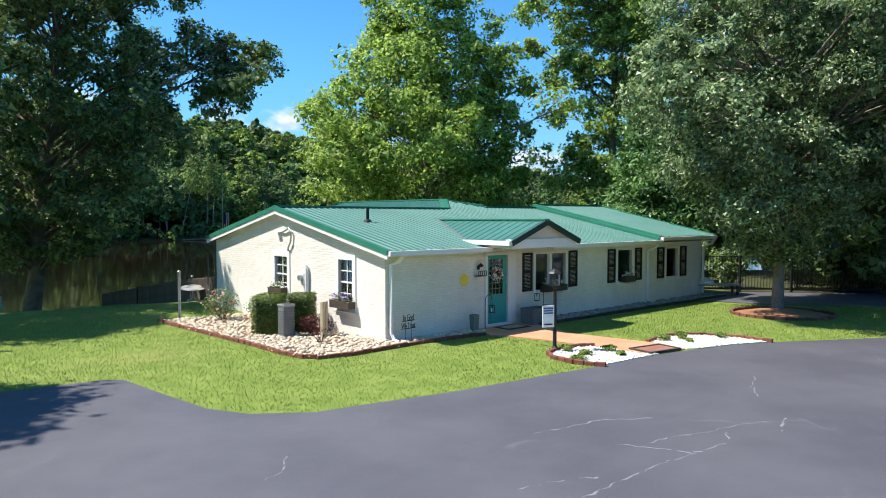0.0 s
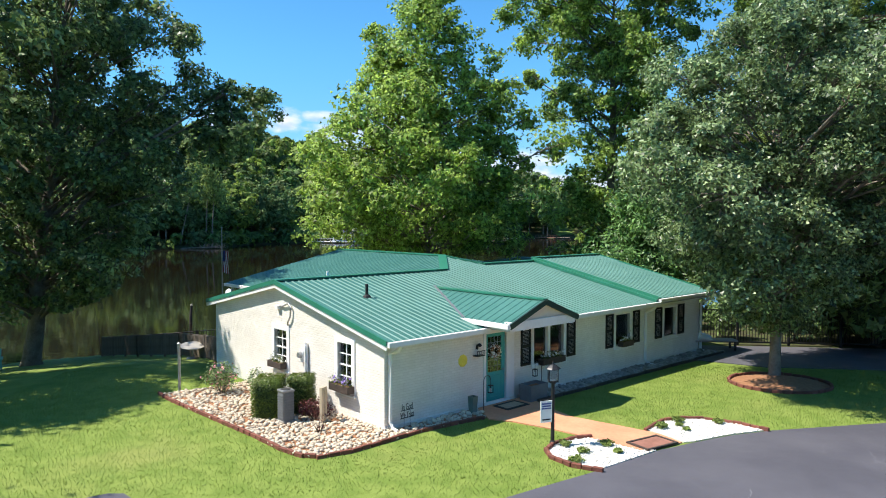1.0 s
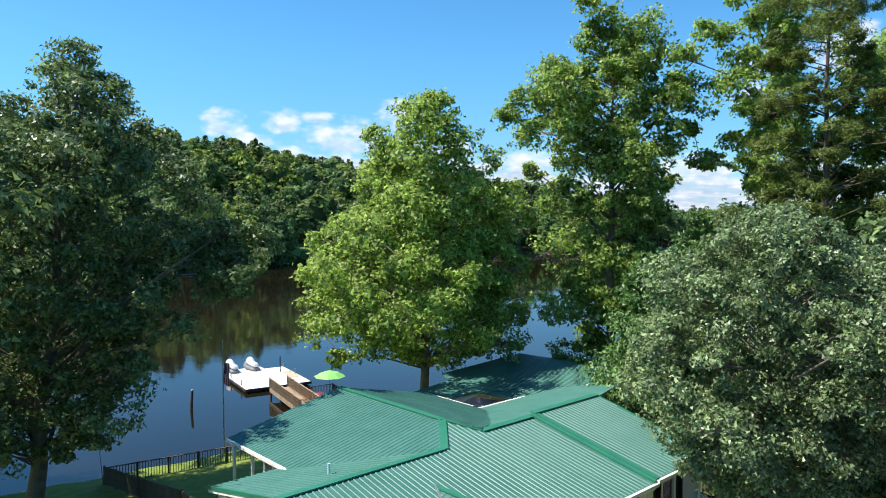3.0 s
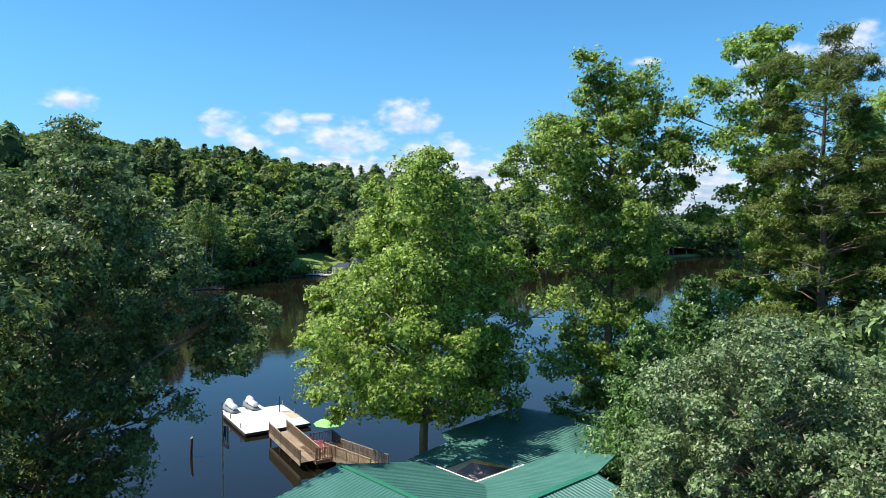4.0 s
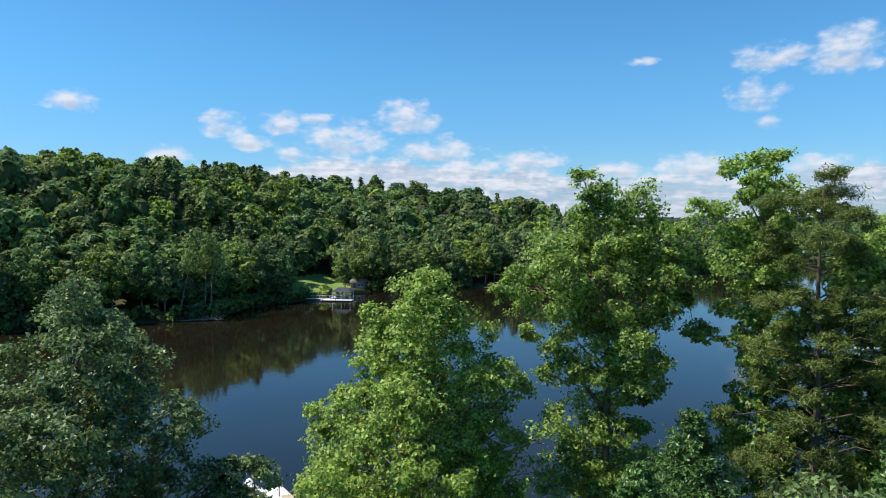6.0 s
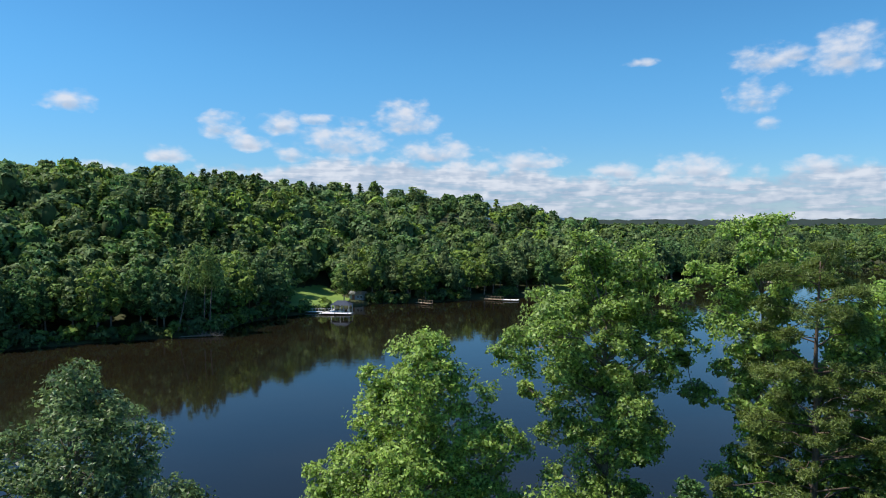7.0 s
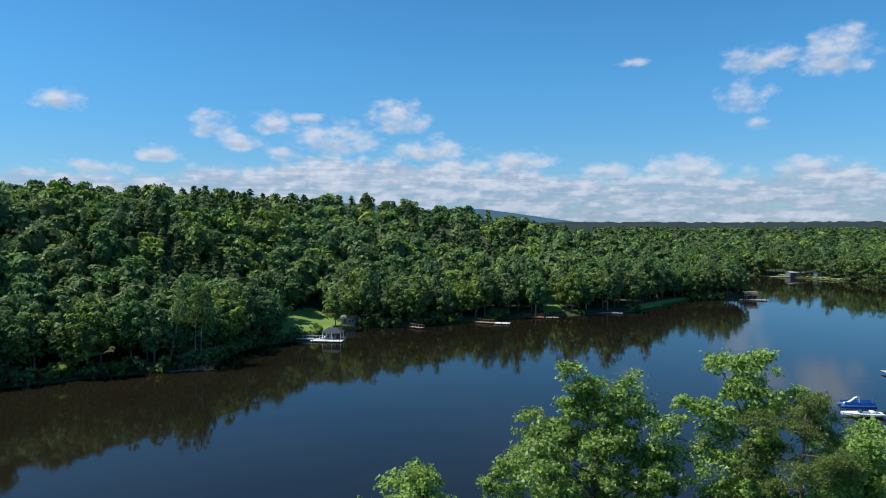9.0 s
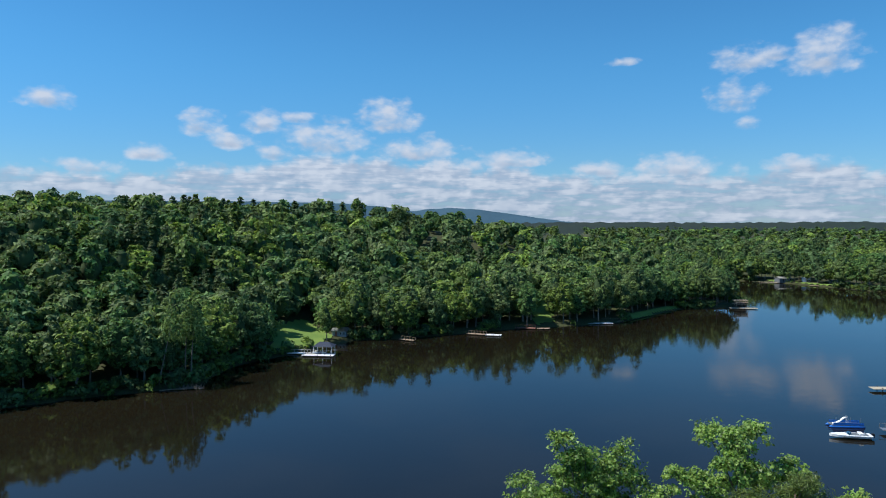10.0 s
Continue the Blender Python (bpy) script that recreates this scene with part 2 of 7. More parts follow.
def painted_brick():
    """Brickwork under worn cream paint: courses in relief, stains and patches."""
    m = bpy.data.materials.new("white_painted_brick")
    m.use_nodes = True
    n = Net(m.node_tree)
    at = n.node("ShaderNodeTexCoord").outputs["Object"]
    xyz = n.node("ShaderNodeSeparateXYZ", i0=at)
    flat = n.node("ShaderNodeCombineXYZ", i0=n.math("ADD", xyz.outputs[0], xyz.outputs[1]), i1=xyz.outputs[2]).outputs[0]
    brick = n.node("ShaderNodeTexBrick", Vector=flat, Color1=(0.93, 0.93, 0.93, 1), Color2=(1, 1, 1, 1), Mortar=(0.84, 0.83, 0.81, 1), Scale=1.0, Mortar_Size=0.007, Mortar_Smooth=0.6, Brick_Width=0.215, Row_Height=0.075)
    grime = n.smooth(n.noise(at, 0.9, 6.0, 0.65), 0.36, 0.66)
    drips = n.noise(n.node("ShaderNodeMapping", Vector=at, Scale=(3.0, 3.0, 0.35)).outputs[0], 1.6, 5.0, 0.6)
    colour = n.mix(grime, (0.765, 0.725, 0.66, 1), (0.84, 0.805, 0.745, 1))
    colour = n.mix(n.math("MULTIPLY", n.smooth(drips, 0.56, 0.76), 0.28), colour, (0.64, 0.6, 0.54, 1))
    tone = n.node("ShaderNodeVectorMath", i0=colour, i1=brick.outputs[0])
    tone.operation = "MULTIPLY"
    p = n.node("ShaderNodeBsdfPrincipled", Base_Color=tone.outputs[0], Roughness=0.72)
    rough = n.math("ADD", n.math("MULTIPLY", brick.outputs[1], -1.0), n.math("MULTIPLY", n.noise(at, 60.0, 3.0), 0.5))
    b_node = n.node("ShaderNodeBump", Strength=0.55, Distance=0.006, Height=rough)
    n.tree.links.new(b_node.outputs[0], p.inputs["Normal"])
    n.node("ShaderNodeOutputMaterial", Surface=p.outputs[0])
    return m


def glass_material(name="window_glass", tone=(0.02, 0.025, 0.03)):
    m = bpy.data.materials.new(name)
    m.use_nodes = True
    n = Net(m.node_tree)
    clear = n.node("ShaderNodeBsdfTransparent", Color=(0.75, 0.8, 0.8, 1))
    gloss = n.node("ShaderNodeBsdfGlossy", Color=(1, 1, 1, 1), Roughness=0.02)
    f = n.math("MULTIPLY_ADD", n.node("ShaderNodeFresnel", IOR=1.45).outputs[0], 0.9, 0.03)
    n.node("ShaderNodeOutputMaterial", Surface=n.node("ShaderNodeMixShader", i0=f, i1=clear.outputs[0], i2=gloss.outputs[0]).outputs[0])
    return m


GRASS, ASPHALT, WATER, GLASS = grass_material(), asphalt_material(), water_material(), glass_material()
WHITE_WALL = painted_brick()
WHITE_TRIM = material("white_trim", (0.76, 0.76, 0.75), (0.83, 0.83, 0.82), 1.5, 0.45)
PEACH = material("peach_siding", (0.74, 0.6, 0.46), (0.8, 0.67, 0.52), 1.5, 0.7)
GREEN_ROOF = material("green_metal_roof", (0.043, 0.148, 0.122), (0.064, 0.185, 0.158), 0.7, 0.4, rough2=0.56, spec=0.33)
GREEN_TRIM = material("green_metal_trim", (0.02, 0.16, 0.1), (0.03, 0.2, 0.13), 1.0, 0.4)
DARK_GREEN = material("dark_green_fascia", (0.012, 0.035, 0.028), (0.018, 0.05, 0.04), 2.0, 0.45)
BLACK = material("black_paint", (0.006, 0.006, 0.007), (0.012, 0.012, 0.013), 3.0, 0.65)
DARK_METAL = material("dark_metal", (0.03, 0.03, 0.032), (0.05, 0.05, 0.05), 4.0, 0.45, metal=0.6)
GREY_METAL = material("grey_metal", (0.3, 0.31, 0.32), (0.4, 0.4, 0.41), 3.0, 0.45, metal=0.7)
TEAL = material("teal_paint", (0.035, 0.3, 0.28), (0.05, 0.36, 0.33), 2.0, 0.4)
TERRACOTTA = material("terracotta_walk", (0.5, 0.22, 0.12), (0.62, 0.3, 0.17), 1.2, 0.8, 0.004, vary=0.1)
RED_EDGE = material("red_brick_edging", (0.14, 0.045, 0.03), (0.22, 0.075, 0.05), 4.0, 0.85, 0.006, vary=0.2)
PALE_STONE = material("pale_river_stone", (0.44, 0.36, 0.26), (0.66, 0.57, 0.44), 3.0, 0.8, 0.004, island=0.22)
GREY_STONE = material("grey_stone", (0.22, 0.21, 0.19), (0.36, 0.34, 0.31), 3.0, 0.85, 0.006, island=0.3)
WHITE_GRAVEL = material("white_gravel", (0.68, 0.64, 0.57), (0.8, 0.77, 0.7), 30.0, 0.85, 0.02, fine=60)
MULCH = material("bark_mulch", (0.22, 0.1, 0.045), (0.36, 0.18, 0.09), 9.0, 0.95, 0.02, fine=40)
BARK = material("bark", (0.09, 0.07, 0.05), (0.2, 0.165, 0.125), 3.0, 0.95, 0.02, fine=18)
PINE_BARK = material("pine_bark", (0.06, 0.04, 0.028), (0.13, 0.09, 0.065), 3.0, 0.95, 0.02, fine=14)
PALE_BARK = material("pale_bark", (0.13, 0.105, 0.08), (0.27, 0.23, 0.18), 1.4, 0.9, 0.01, fine=10)
WOOD = material("weathered_wood", (0.24, 0.17, 0.11), (0.36, 0.27, 0.18), 2.5, 0.85, 0.004, vary=0.12)
DARK_WOOD = material("dark_wood", (0.035, 0.025, 0.02), (0.07, 0.05, 0.04), 3.0, 0.75, vary=0.12)
RED_WOOD = material("reddish_wood", (0.2, 0.085, 0.06), (0.3, 0.14, 0.1), 3.0, 0.8, vary=0.1)
DOCK_WHITE = material("white_dock_deck", (0.72, 0.7, 0.67), (0.82, 0.8, 0.77), 1.2, 0.7, vary=0.05)
INTERIOR = material("dark_room", (0.03, 0.028, 0.025), (0.05, 0.045, 0.04), 2.0, 0.9)
SYC_LEAF = leaf_material("sycamore_leaf", (0.155, 0.25, 0.05), (0.325, 0.43, 0.11), 0.46, rough=0.5, island=0.6, gloss=0.3)
POPLAR_LEAF = leaf_material("poplar_leaf", (0.15, 0.255, 0.056), (0.34, 0.455, 0.12), 0.52, rough=0.46, island=0.6, gloss=0.4)
PEAR_LEAF = leaf_material("pear_leaf", (0.075, 0.13, 0.048), (0.25, 0.335, 0.15), 0.35, rough=0.42, island=0.65, gloss=0.55)
OAK_LEAF = leaf_material("oak_leaf", (0.075, 0.135, 0.048), (0.215, 0.295, 0.11), 0.38, rough=0.42, gloss=0.42, island=0.6)
PINE_LEAF = leaf_material("pine_needles", (0.085, 0.13, 0.03), (0.18, 0.23, 0.06), 0.4, island=0.5, gloss=0.25)
CEDAR_LEAF = leaf_material("cedar_sprays", (0.06, 0.14, 0.04), (0.15, 0.27, 0.08), 0.35, island=0.5)
FOREST_LEAF = leaf_material("forest_leaf", (0.095, 0.14, 0.044), (0.18, 0.235, 0.074), 0.3, rough=0.6, tint=True, island=0.45, gloss=0.2)
HEDGE_LEAF = leaf_material("hedge_leaf", (0.06, 0.11, 0.016), (0.15, 0.2, 0.03), 0.25)
RED_LEAF = leaf_material("red_leaf", (0.09, 0.025, 0.03), (0.17, 0.06, 0.05), 0.25)
BLADE = leaf_material("grass_blade", (0.155, 0.22, 0.046), (0.21, 0.275, 0.07), 0.35, rough=0.7, island=0.12)
# darker than any leaf: shade inside crowns and hedges put into a colour
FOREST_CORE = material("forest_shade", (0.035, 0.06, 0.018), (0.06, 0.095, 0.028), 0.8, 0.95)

# ---- building helpers ----
def np_mesh(name, verts, faces, mat, tint=None, smooth=False):
    """A mesh from arrays: faces is one array of triangles or of quads."""
    me = bpy.data.meshes.new(name)
    verts, faces = np.asarray(verts, np.float32), np.asarray(faces, np.int32)
    k = faces.shape[1]
    me.vertices.add(len(verts)), me.loops.add(faces.size), me.polygons.add(len(faces))
    me.vertices.foreach_set("co", verts.ravel())
    me.loops.foreach_set("vertex_index", faces.ravel())
    me.polygons.foreach_set("loop_start", np.arange(0, faces.size, k, dtype=np.int32))
    me.polygons.foreach_set("loop_total", np.full(len(faces), k, np.int32))
    if smooth:
        me.polygons.foreach_set("use_smooth", np.ones(len(faces), bool))
    if tint is not None:
        layer = me.attributes.new("tint", "FLOAT_COLOR", "POINT")
        layer.data.foreach_set("color", np.c_[tint, np.ones(len(tint))].astype(np.float32).ravel())
    me.materials.append(mat)
    me.update()
    me.validate()
    return me


def thing(name, label, category, at=(0, 0, 0), turn=0.0, group="", kind=""):
    ob = new(name)
    ob.empty_display_size = 0.2
    ob.matrix_basis = pose(*at, 0, 0, turn)
    return tagged(ob, label, category, group, kind)


def under(name, mesh, parent, label="", at=None):
    ob = new(name, mesh)
    ob.parent = parent
    if at is not None:
        ob.matrix_basis = at
    return tagged(ob, label)


def finish(bm, name, mat, smooth=False):
    bmesh.ops.recalc_face_normals(bm, faces=bm.faces[:])
    me = bpy.data.meshes.new(name)
    bm.to_mesh(me)
    bm.free()
    me.materials.append(mat)
    if smooth:
        for p in me.polygons:
            p.use_smooth = True
    return me


def part(name, bm, mat, parent, label="", smooth=False):
    """Links a bmesh as one mesh object under a thing or a part."""
    return under(name, finish(bm, name, mat, smooth), parent, label)


def single(name, bm, mat, label, category, at=(0, 0, 0), turn=0.0, group="", kind="", smooth=False):
    ob = new(name, finish(bm, name, mat, smooth))
    ob.matrix_basis = pose(*at, 0, 0, turn)
    return tagged(ob, label, category, group, kind)


def box(bm, lo, hi, bevel=0.0):
    """A box between two corners added to bm, its edges rounded by bevel."""
    c = [(a + b) / 2 for a, b in zip(lo, hi)]
    s = [abs(b - a) for a, b in zip(lo, hi)]
    made = bmesh.ops.create_cube(bm, size=1.0, matrix=Matrix.Translation(c) @ Matrix.Diagonal((*s, 1)))
    if bevel:
        edges = list({e for v in made["verts"] for e in v.link_edges})
        bmesh.ops.bevel(bm, geom=edges, offset=bevel, segments=1, affect="EDGES")
    return bm


def boxes(*pairs, bevel=0.0):
    bm = bmesh.new()
    for lo, hi in pairs:
        box(bm, lo, hi, bevel)
    return bm


def beam(bm, a, b, w, h, up=(0, 0, 1)):
    """A bar of width w and height h from a to b."""
    a, b = Vector(a), Vector(b)
    along = (b - a).normalized()
    side = along.cross(Vector(up))
    side = (side if side.length > 1e-4 else Vector((1, 0, 0))).normalized()
    top = side.cross(along)
    ring = [side * sx * w / 2 + top * sy * h / 2 for sx, sy in ((-1, -1), (1, -1), (1, 1), (-1, 1))]
    v = [bm.verts.new(p + r) for p in (a, b) for r in ring]
    for f in ((0, 1, 2, 3), (7, 6, 5, 4), (0, 4, 5, 1), (1, 5, 6, 2), (2, 6, 7, 3), (3, 7, 4, 0)):
        bm.faces.new([v[i] for i in f])
    return bm


def tube(bm, path, radii, sides=8, caps=True):
    """A tube along a path of points, with a radius at each."""
    path = [Vector(p) for p in path]
    rings = []
    for i, p in enumerate(path):
        along = (path[min(i + 1, len(path) - 1)] - path[max(i - 1, 0)]).normalized()
        side = along.cross(Vector((0.31, 0.17, 0.93)))
        side = (side if side.length > 1e-3 else Vector((1, 0, 0))).normalized()
        other = along.cross(side)
        r = radii[i] if isinstance(radii, (list, tuple)) else radii
        rings.append([bm.verts.new(p + r * (side * math.cos(a) + other * math.sin(a))) for a in (2 * math.pi * k / sides for k in range(sides))])
    for lo, hi in zip(rings, rings[1:]):
        for k in range(sides):
            bm.faces.new((lo[k], lo[(k + 1) % sides], hi[(k + 1) % sides], hi[k]))
    if caps:
        bm.faces.new(rings[0]), bm.faces.new(rings[-1])
    return bm


def slab(bm, outline, z0, z1):
    """An upright prism on an outline of (x, y); z1 may be a function of x and y."""
    top = z1 if callable(z1) else (lambda x, y: z1)
    low = [bm.verts.new((x, y, z0)) for x, y in outline]
    high = [bm.verts.new((x, y, top(x, y))) for x, y in outline]
    n = len(outline)
    bm.faces.new(low), bm.faces.new(high)
    for i in range(n):
        bm.faces.new((low[i], low[(i + 1) % n], high[(i + 1) % n], high[i]))
    return bm


def inside(outline, x, y):
    """Whether the points x, y (arrays) lie in the outline."""
    x, y = np.asarray(x, float), np.asarray(y, float)
    hit = np.zeros(x.shape, bool)
    for (ax, ay), (bx, by) in zip(outline, outline[1:] + outline[:1]):
        cross = ((ay > y) != (by > y)) & (x < (bx - ax) * (y - ay) / ((by - ay) or 1e-9) + ax)
        hit ^= cross
    return hit


def edge_distance(outline, x, y, closed=True):
    x, y = np.asarray(x, float), np.asarray(y, float)
    best = np.full(x.shape, 1e9)
    ends = outline[1:] + outline[:1] if closed else outline[1:]
    for (ax, ay), (bx, by) in zip(outline, ends):
        dx, dy = bx - ax, by - ay
        t = np.clip(((x - ax) * dx + (y - ay) * dy) / (dx * dx + dy * dy), 0, 1)
        best = np.minimum(best, np.hypot(x - ax - t * dx, y - ay - t * dy))
    return best


def smoothstep(x, lo, hi):
    t = np.clip((x - lo) / (hi - lo), 0, 1)
    return t * t * (3 - 2 * t)


def wobble(x, y, scale, seed=0.0):
    """A cheap smooth noise of about -1 to 1 on arrays."""
    x, y = np.asarray(x) / scale + seed, np.asarray(y) / scale - seed * 1.7
    return (np.sin(x * 1.3 + 1.1 * np.sin(y * 0.9 + seed)) + np.sin(y * 1.7 + 1.3 * np.sin(x * 0.7)) + np.sin((x + y) * 0.9 + 2.0 * np.sin((x - y) * 0.45))) / 3

# ---- ground, lake, road ----
WATER_Z = -3.2
NEAR_SHORE = [(-420, -60), (-120, 8), (-60, 24), (-40, 31), (-25, 38.6), (-20.2, 41.6), (-14, 46), (-6, 52.5), (-2, 57), (4, 61), (14, 62), (28, 61), (45, 68), (75, 100), (108, 138), (140, 172), (190, 200), (420, 260)]
FAR_SHORE = [(420, 400), (345, 415), (303, 446), (292, 469), (270, 515), (248, 537), (205, 525), (168, 430), (180, 392), (172, 374), (137, 368), (93, 322), (54, 309), (31, 302), (20, 295), (-11, 281), (-27, 279), (-36, 267), (-45, 255), (-53, 243), (-62, 233), (-66, 203), (-93, 191), (-109, 181), (-160, 150), (-260, 100), (-420, 40)]
LAKE = NEAR_SHORE + FAR_SHORE
# the crest of the wooded hill: x, y and height
RIDGE = [(-330, 190, 41), (-185, 300, 40), (-138, 420, 39), (-92, 560, 42), (-10, 560, 33), (38, 540, 16), (75, 530, 3), (112, 525, 0)]
POND = [(235, 1190), (285, 1190), (560, 2400), (460, 2400)]


def ground_z(x, y):
    """The height of the land, the lake's bed included."""
    x, y = np.asarray(x, float), np.asarray(y, float)
    wet = inside(LAKE, x, y)
    d = edge_distance(LAKE, x, y)
    near = edge_distance(NEAR_SHORE, x, y, False) < edge_distance(FAR_SHORE, x, y, False)
    yard = np.minimum(WATER_Z + 0.75 * smoothstep(d, 0, 0.9) + 0.145 * d, 0.0)
    rise = 1.2 * smoothstep(d, 0, 2.5) + 0.05 * np.minimum(d, 60)
    hills = 16 * np.exp(-(((x - 150) / 300) ** 2 + ((y - 1500) / 400) ** 2))
    for (ax, ay, ah), (bx, by, bh) in zip(RIDGE, RIDGE[1:]):
        dx, dy = bx - ax, by - ay
        t = np.clip(((x - ax) * dx + (y - ay) * dy) / (dx * dx + dy * dy), 0, 1)
        away = np.hypot(x - ax - t * dx, y - ay - t * dy)
        hills = np.maximum(hills, (ah + t * (bh - ah)) * np.exp(-(away / 125) ** 2))
    hills = hills + 3.0 * wobble(x, y, 60, 1.0) + 2.0 * wobble(x, y, 23, 2.0)
    far = WATER_Z + rise + np.maximum(hills, 0) * smoothstep(d, 5, 90)
    land = np.where(near & (y < 330), yard, far)
    bed = WATER_Z - 2.5 * smoothstep(d, 0, 6)
    z = np.where(wet, bed, land)
    pond = inside(POND, x, y)
    return np.where(pond, WATER_Z - 3, z)


def height(x, y):
    return float(ground_z(np.array([x]), np.array([y]))[0])


def build_ground():
    def axis(fine_lo, fine_hi, step, mid_lo, mid_hi, mid, far):
        core = np.arange(fine_lo, fine_hi, step)
        a = np.arange(fine_lo - mid, mid_lo, -mid)[::-1]
        b = np.arange(fine_hi, mid_hi, mid)
        grow = mid * np.cumsum(1.12 ** np.arange(60))
        c, e = b[-1] + grow, a[0] - grow
        c, e = c[c < far], e[e > -far][::-1]
        return np.r_[-far, e, a, core, b, c, far]
    gx, gy = axis(-40, 34, 1.3, -300, 420, 7.0, 4600), axis(-6, 68, 1.3, -80, 560, 7.0, 4600)
    x, y = np.meshgrid(gx, gy)
    x, y = x.ravel(), y.ravel()
    v = np.c_[x, y, ground_z(x, y)]
    i, j = np.meshgrid(np.arange(len(gx) - 1), np.arange(len(gy) - 1))
    k = (j * len(gx) + i).ravel()
    faces = np.c_[k, k + 1, k + 1 + len(gx), k + len(gx)]
    tagged(new("ground", np_mesh("ground", v, faces, GRASS, smooth=True)), "mown green lawn sloping to wooded lake banks", "ground", kind="structure")
    lake = np_mesh("water", [(-700, -200, WATER_Z), (700, -200, WATER_Z), (700, 2200, WATER_Z), (-700, 2200, WATER_Z)], [(0, 1, 2, 3)], WATER)
    tagged(new("water", lake), "calm dark lake reflecting blue sky and trees", "lake", kind="structure")


build_ground()
ROAD_EDGE = [(-40, -9), (-20, 4.8), (-13, 10.0), (-8.5, 13.2), (-6.95, 14.25), (-6.6, 14.25), (-5.1, 12.9), (-4.1, 12.05), (-3.3, 11.75), (-2.2, 11.85), (-1.4, 12.35), (0.1, 13.2), (2.1, 14.6), (3.5, 15.55), (5.4, 17.0), (6.4, 17.55), (7.6, 18.15), (8.9, 18.6), (12.4, 19.3), (20, 20.4), (45, 22.5)]
ROAD = ROAD_EDGE + [(45, -40), (-40, -40)]
ROAD_OB = single("road", slab(bmesh.new(), ROAD, -0.2, 0.012), ASPHALT, "dark grey asphalt driveway with pale cracks", "driveway", kind="structure")
CRACK_FILL = material("pale_crack_dust", (0.15, 0.15, 0.165), (0.24, 0.235, 0.25), 6.0, 0.9, fine=30)


def cracks():
    """Pale dusty cracks that wander over the drive, each a low crumbled ridge."""
    rng = np.random.default_rng(71)
    runs = (((1.4, 10.65), (2.05, 11.03), (2.64, 11.43), (3.06, 11.43), (3.57, 11.56)), ((2.98, 10.16), (3.6, 10.54), (4.17, 10.76), (4.8, 11.12), (5.35, 11.31)),
            ((4.4, 10.7), (4.29, 10.27), (3.7, 9.86), (3.06, 9.4), (2.57, 9.02), (2.18, 8.65), (1.66, 8.17)), ((2.0, 8.85), (1.64, 8.78), (1.26, 8.6), (0.92, 8.45)),
            ((3.55, 9.75), (3.2, 9.95), (2.6, 10.15)), ((5.72, 11.5), (5.4, 11.0), (5.33, 10.73)), ((6.6, 14.6), (6.1, 13.6), (5.9, 12.9)), ((-2.2, 9.6), (-2.1, 9.1), (-2.3, 8.7)))
    for run in runs:
        bm = bmesh.new()
        for (ax, ay), (bx, by) in zip(run, run[1:]):
            n = max(int(math.hypot(bx - ax, by - ay) / 0.09), 2)
            last = None
            for k in range(n + 1):
                t = k / n
                x, y = ax + (bx - ax) * t + rng.normal() * 0.018, ay + (by - ay) * t + rng.normal() * 0.018
                w = abs(rng.normal()) * 0.028 + 0.012
                dx, dy = (by - ay) / n / 0.09 * w, -(bx - ax) / n / 0.09 * w
                row = [bm.verts.new((x - dx, y - dy, 0.0)), bm.verts.new((x, y, 0.017)), bm.verts.new((x + dx, y + dy, 0.0))]
                if last and rng.random() < 0.88:
                    bm.faces.new((last[0], last[1], row[1], row[0])), bm.faces.new((last[1], last[2], row[2], row[1]))
                last = row
        bmesh.ops.delete(bm, geom=[v for v in bm.verts if not v.link_faces], context="VERTS")
        part("crack", bm, CRACK_FILL, ROAD_OB)


SIDE_PAD = [(9.9, 28.2), (12.5, 26.6), (16, 26.2), (24, 25.2), (45, 24.2), (45, 28.5), (30, 29.0), (20, 30.3), (11.5, 31.2)]
cracks()
single("side_pad", slab(bmesh.new(), SIDE_PAD, -1.5, lambda x, y: height(x, y) + 0.03), ASPHALT, "dark asphalt pad beside the house", "driveway", kind="structure")

# ---- the house; its own axes: x along the front wall, y to the back ----
HOUSE_AT, HOUSE_TURN = (-1.39, 18.64, 0.0), 42.27
HOUSE = thing("house", "single-storey white painted brick house with green metal roof", "house", HOUSE_AT, HOUSE_TURN)


def at_house(u, v, z=0.0):
    a = radians(HOUSE_TURN)
    return (HOUSE_AT[0] + u * math.cos(a) - v * math.sin(a), HOUSE_AT[1] + u * math.sin(a) + v * math.cos(a), z)


def wall(name, length, z0, z1, openings, thick, mat, m, label=""):
    """A wall along x from 0 to length with openings (x0, x1, z0, z1) through it; its outside is y = 0."""
    bm = bmesh.new()
    cuts = sorted({0.0, length, *(o[0] for o in openings), *(o[1] for o in openings)})
    for a, b in zip(cuts, cuts[1:]):
        low = z0
        for o in sorted((o for o in openings if o[0] <= a + 1e-6 and o[1] >= b - 1e-6), key=lambda o: o[2]):
            if o[2] > low + 1e-4:
                box(bm, (a, 0, low), (b, thick, o[2]))
            low = o[3]
        if low < z1 - 1e-4:
            box(bm, (a, 0, low), (b, thick, z1))
    bmesh.ops.remove_doubles(bm, verts=bm.verts[:], dist=1e-5)
    return under(name, finish(bm, name, mat), HOUSE, label, m)


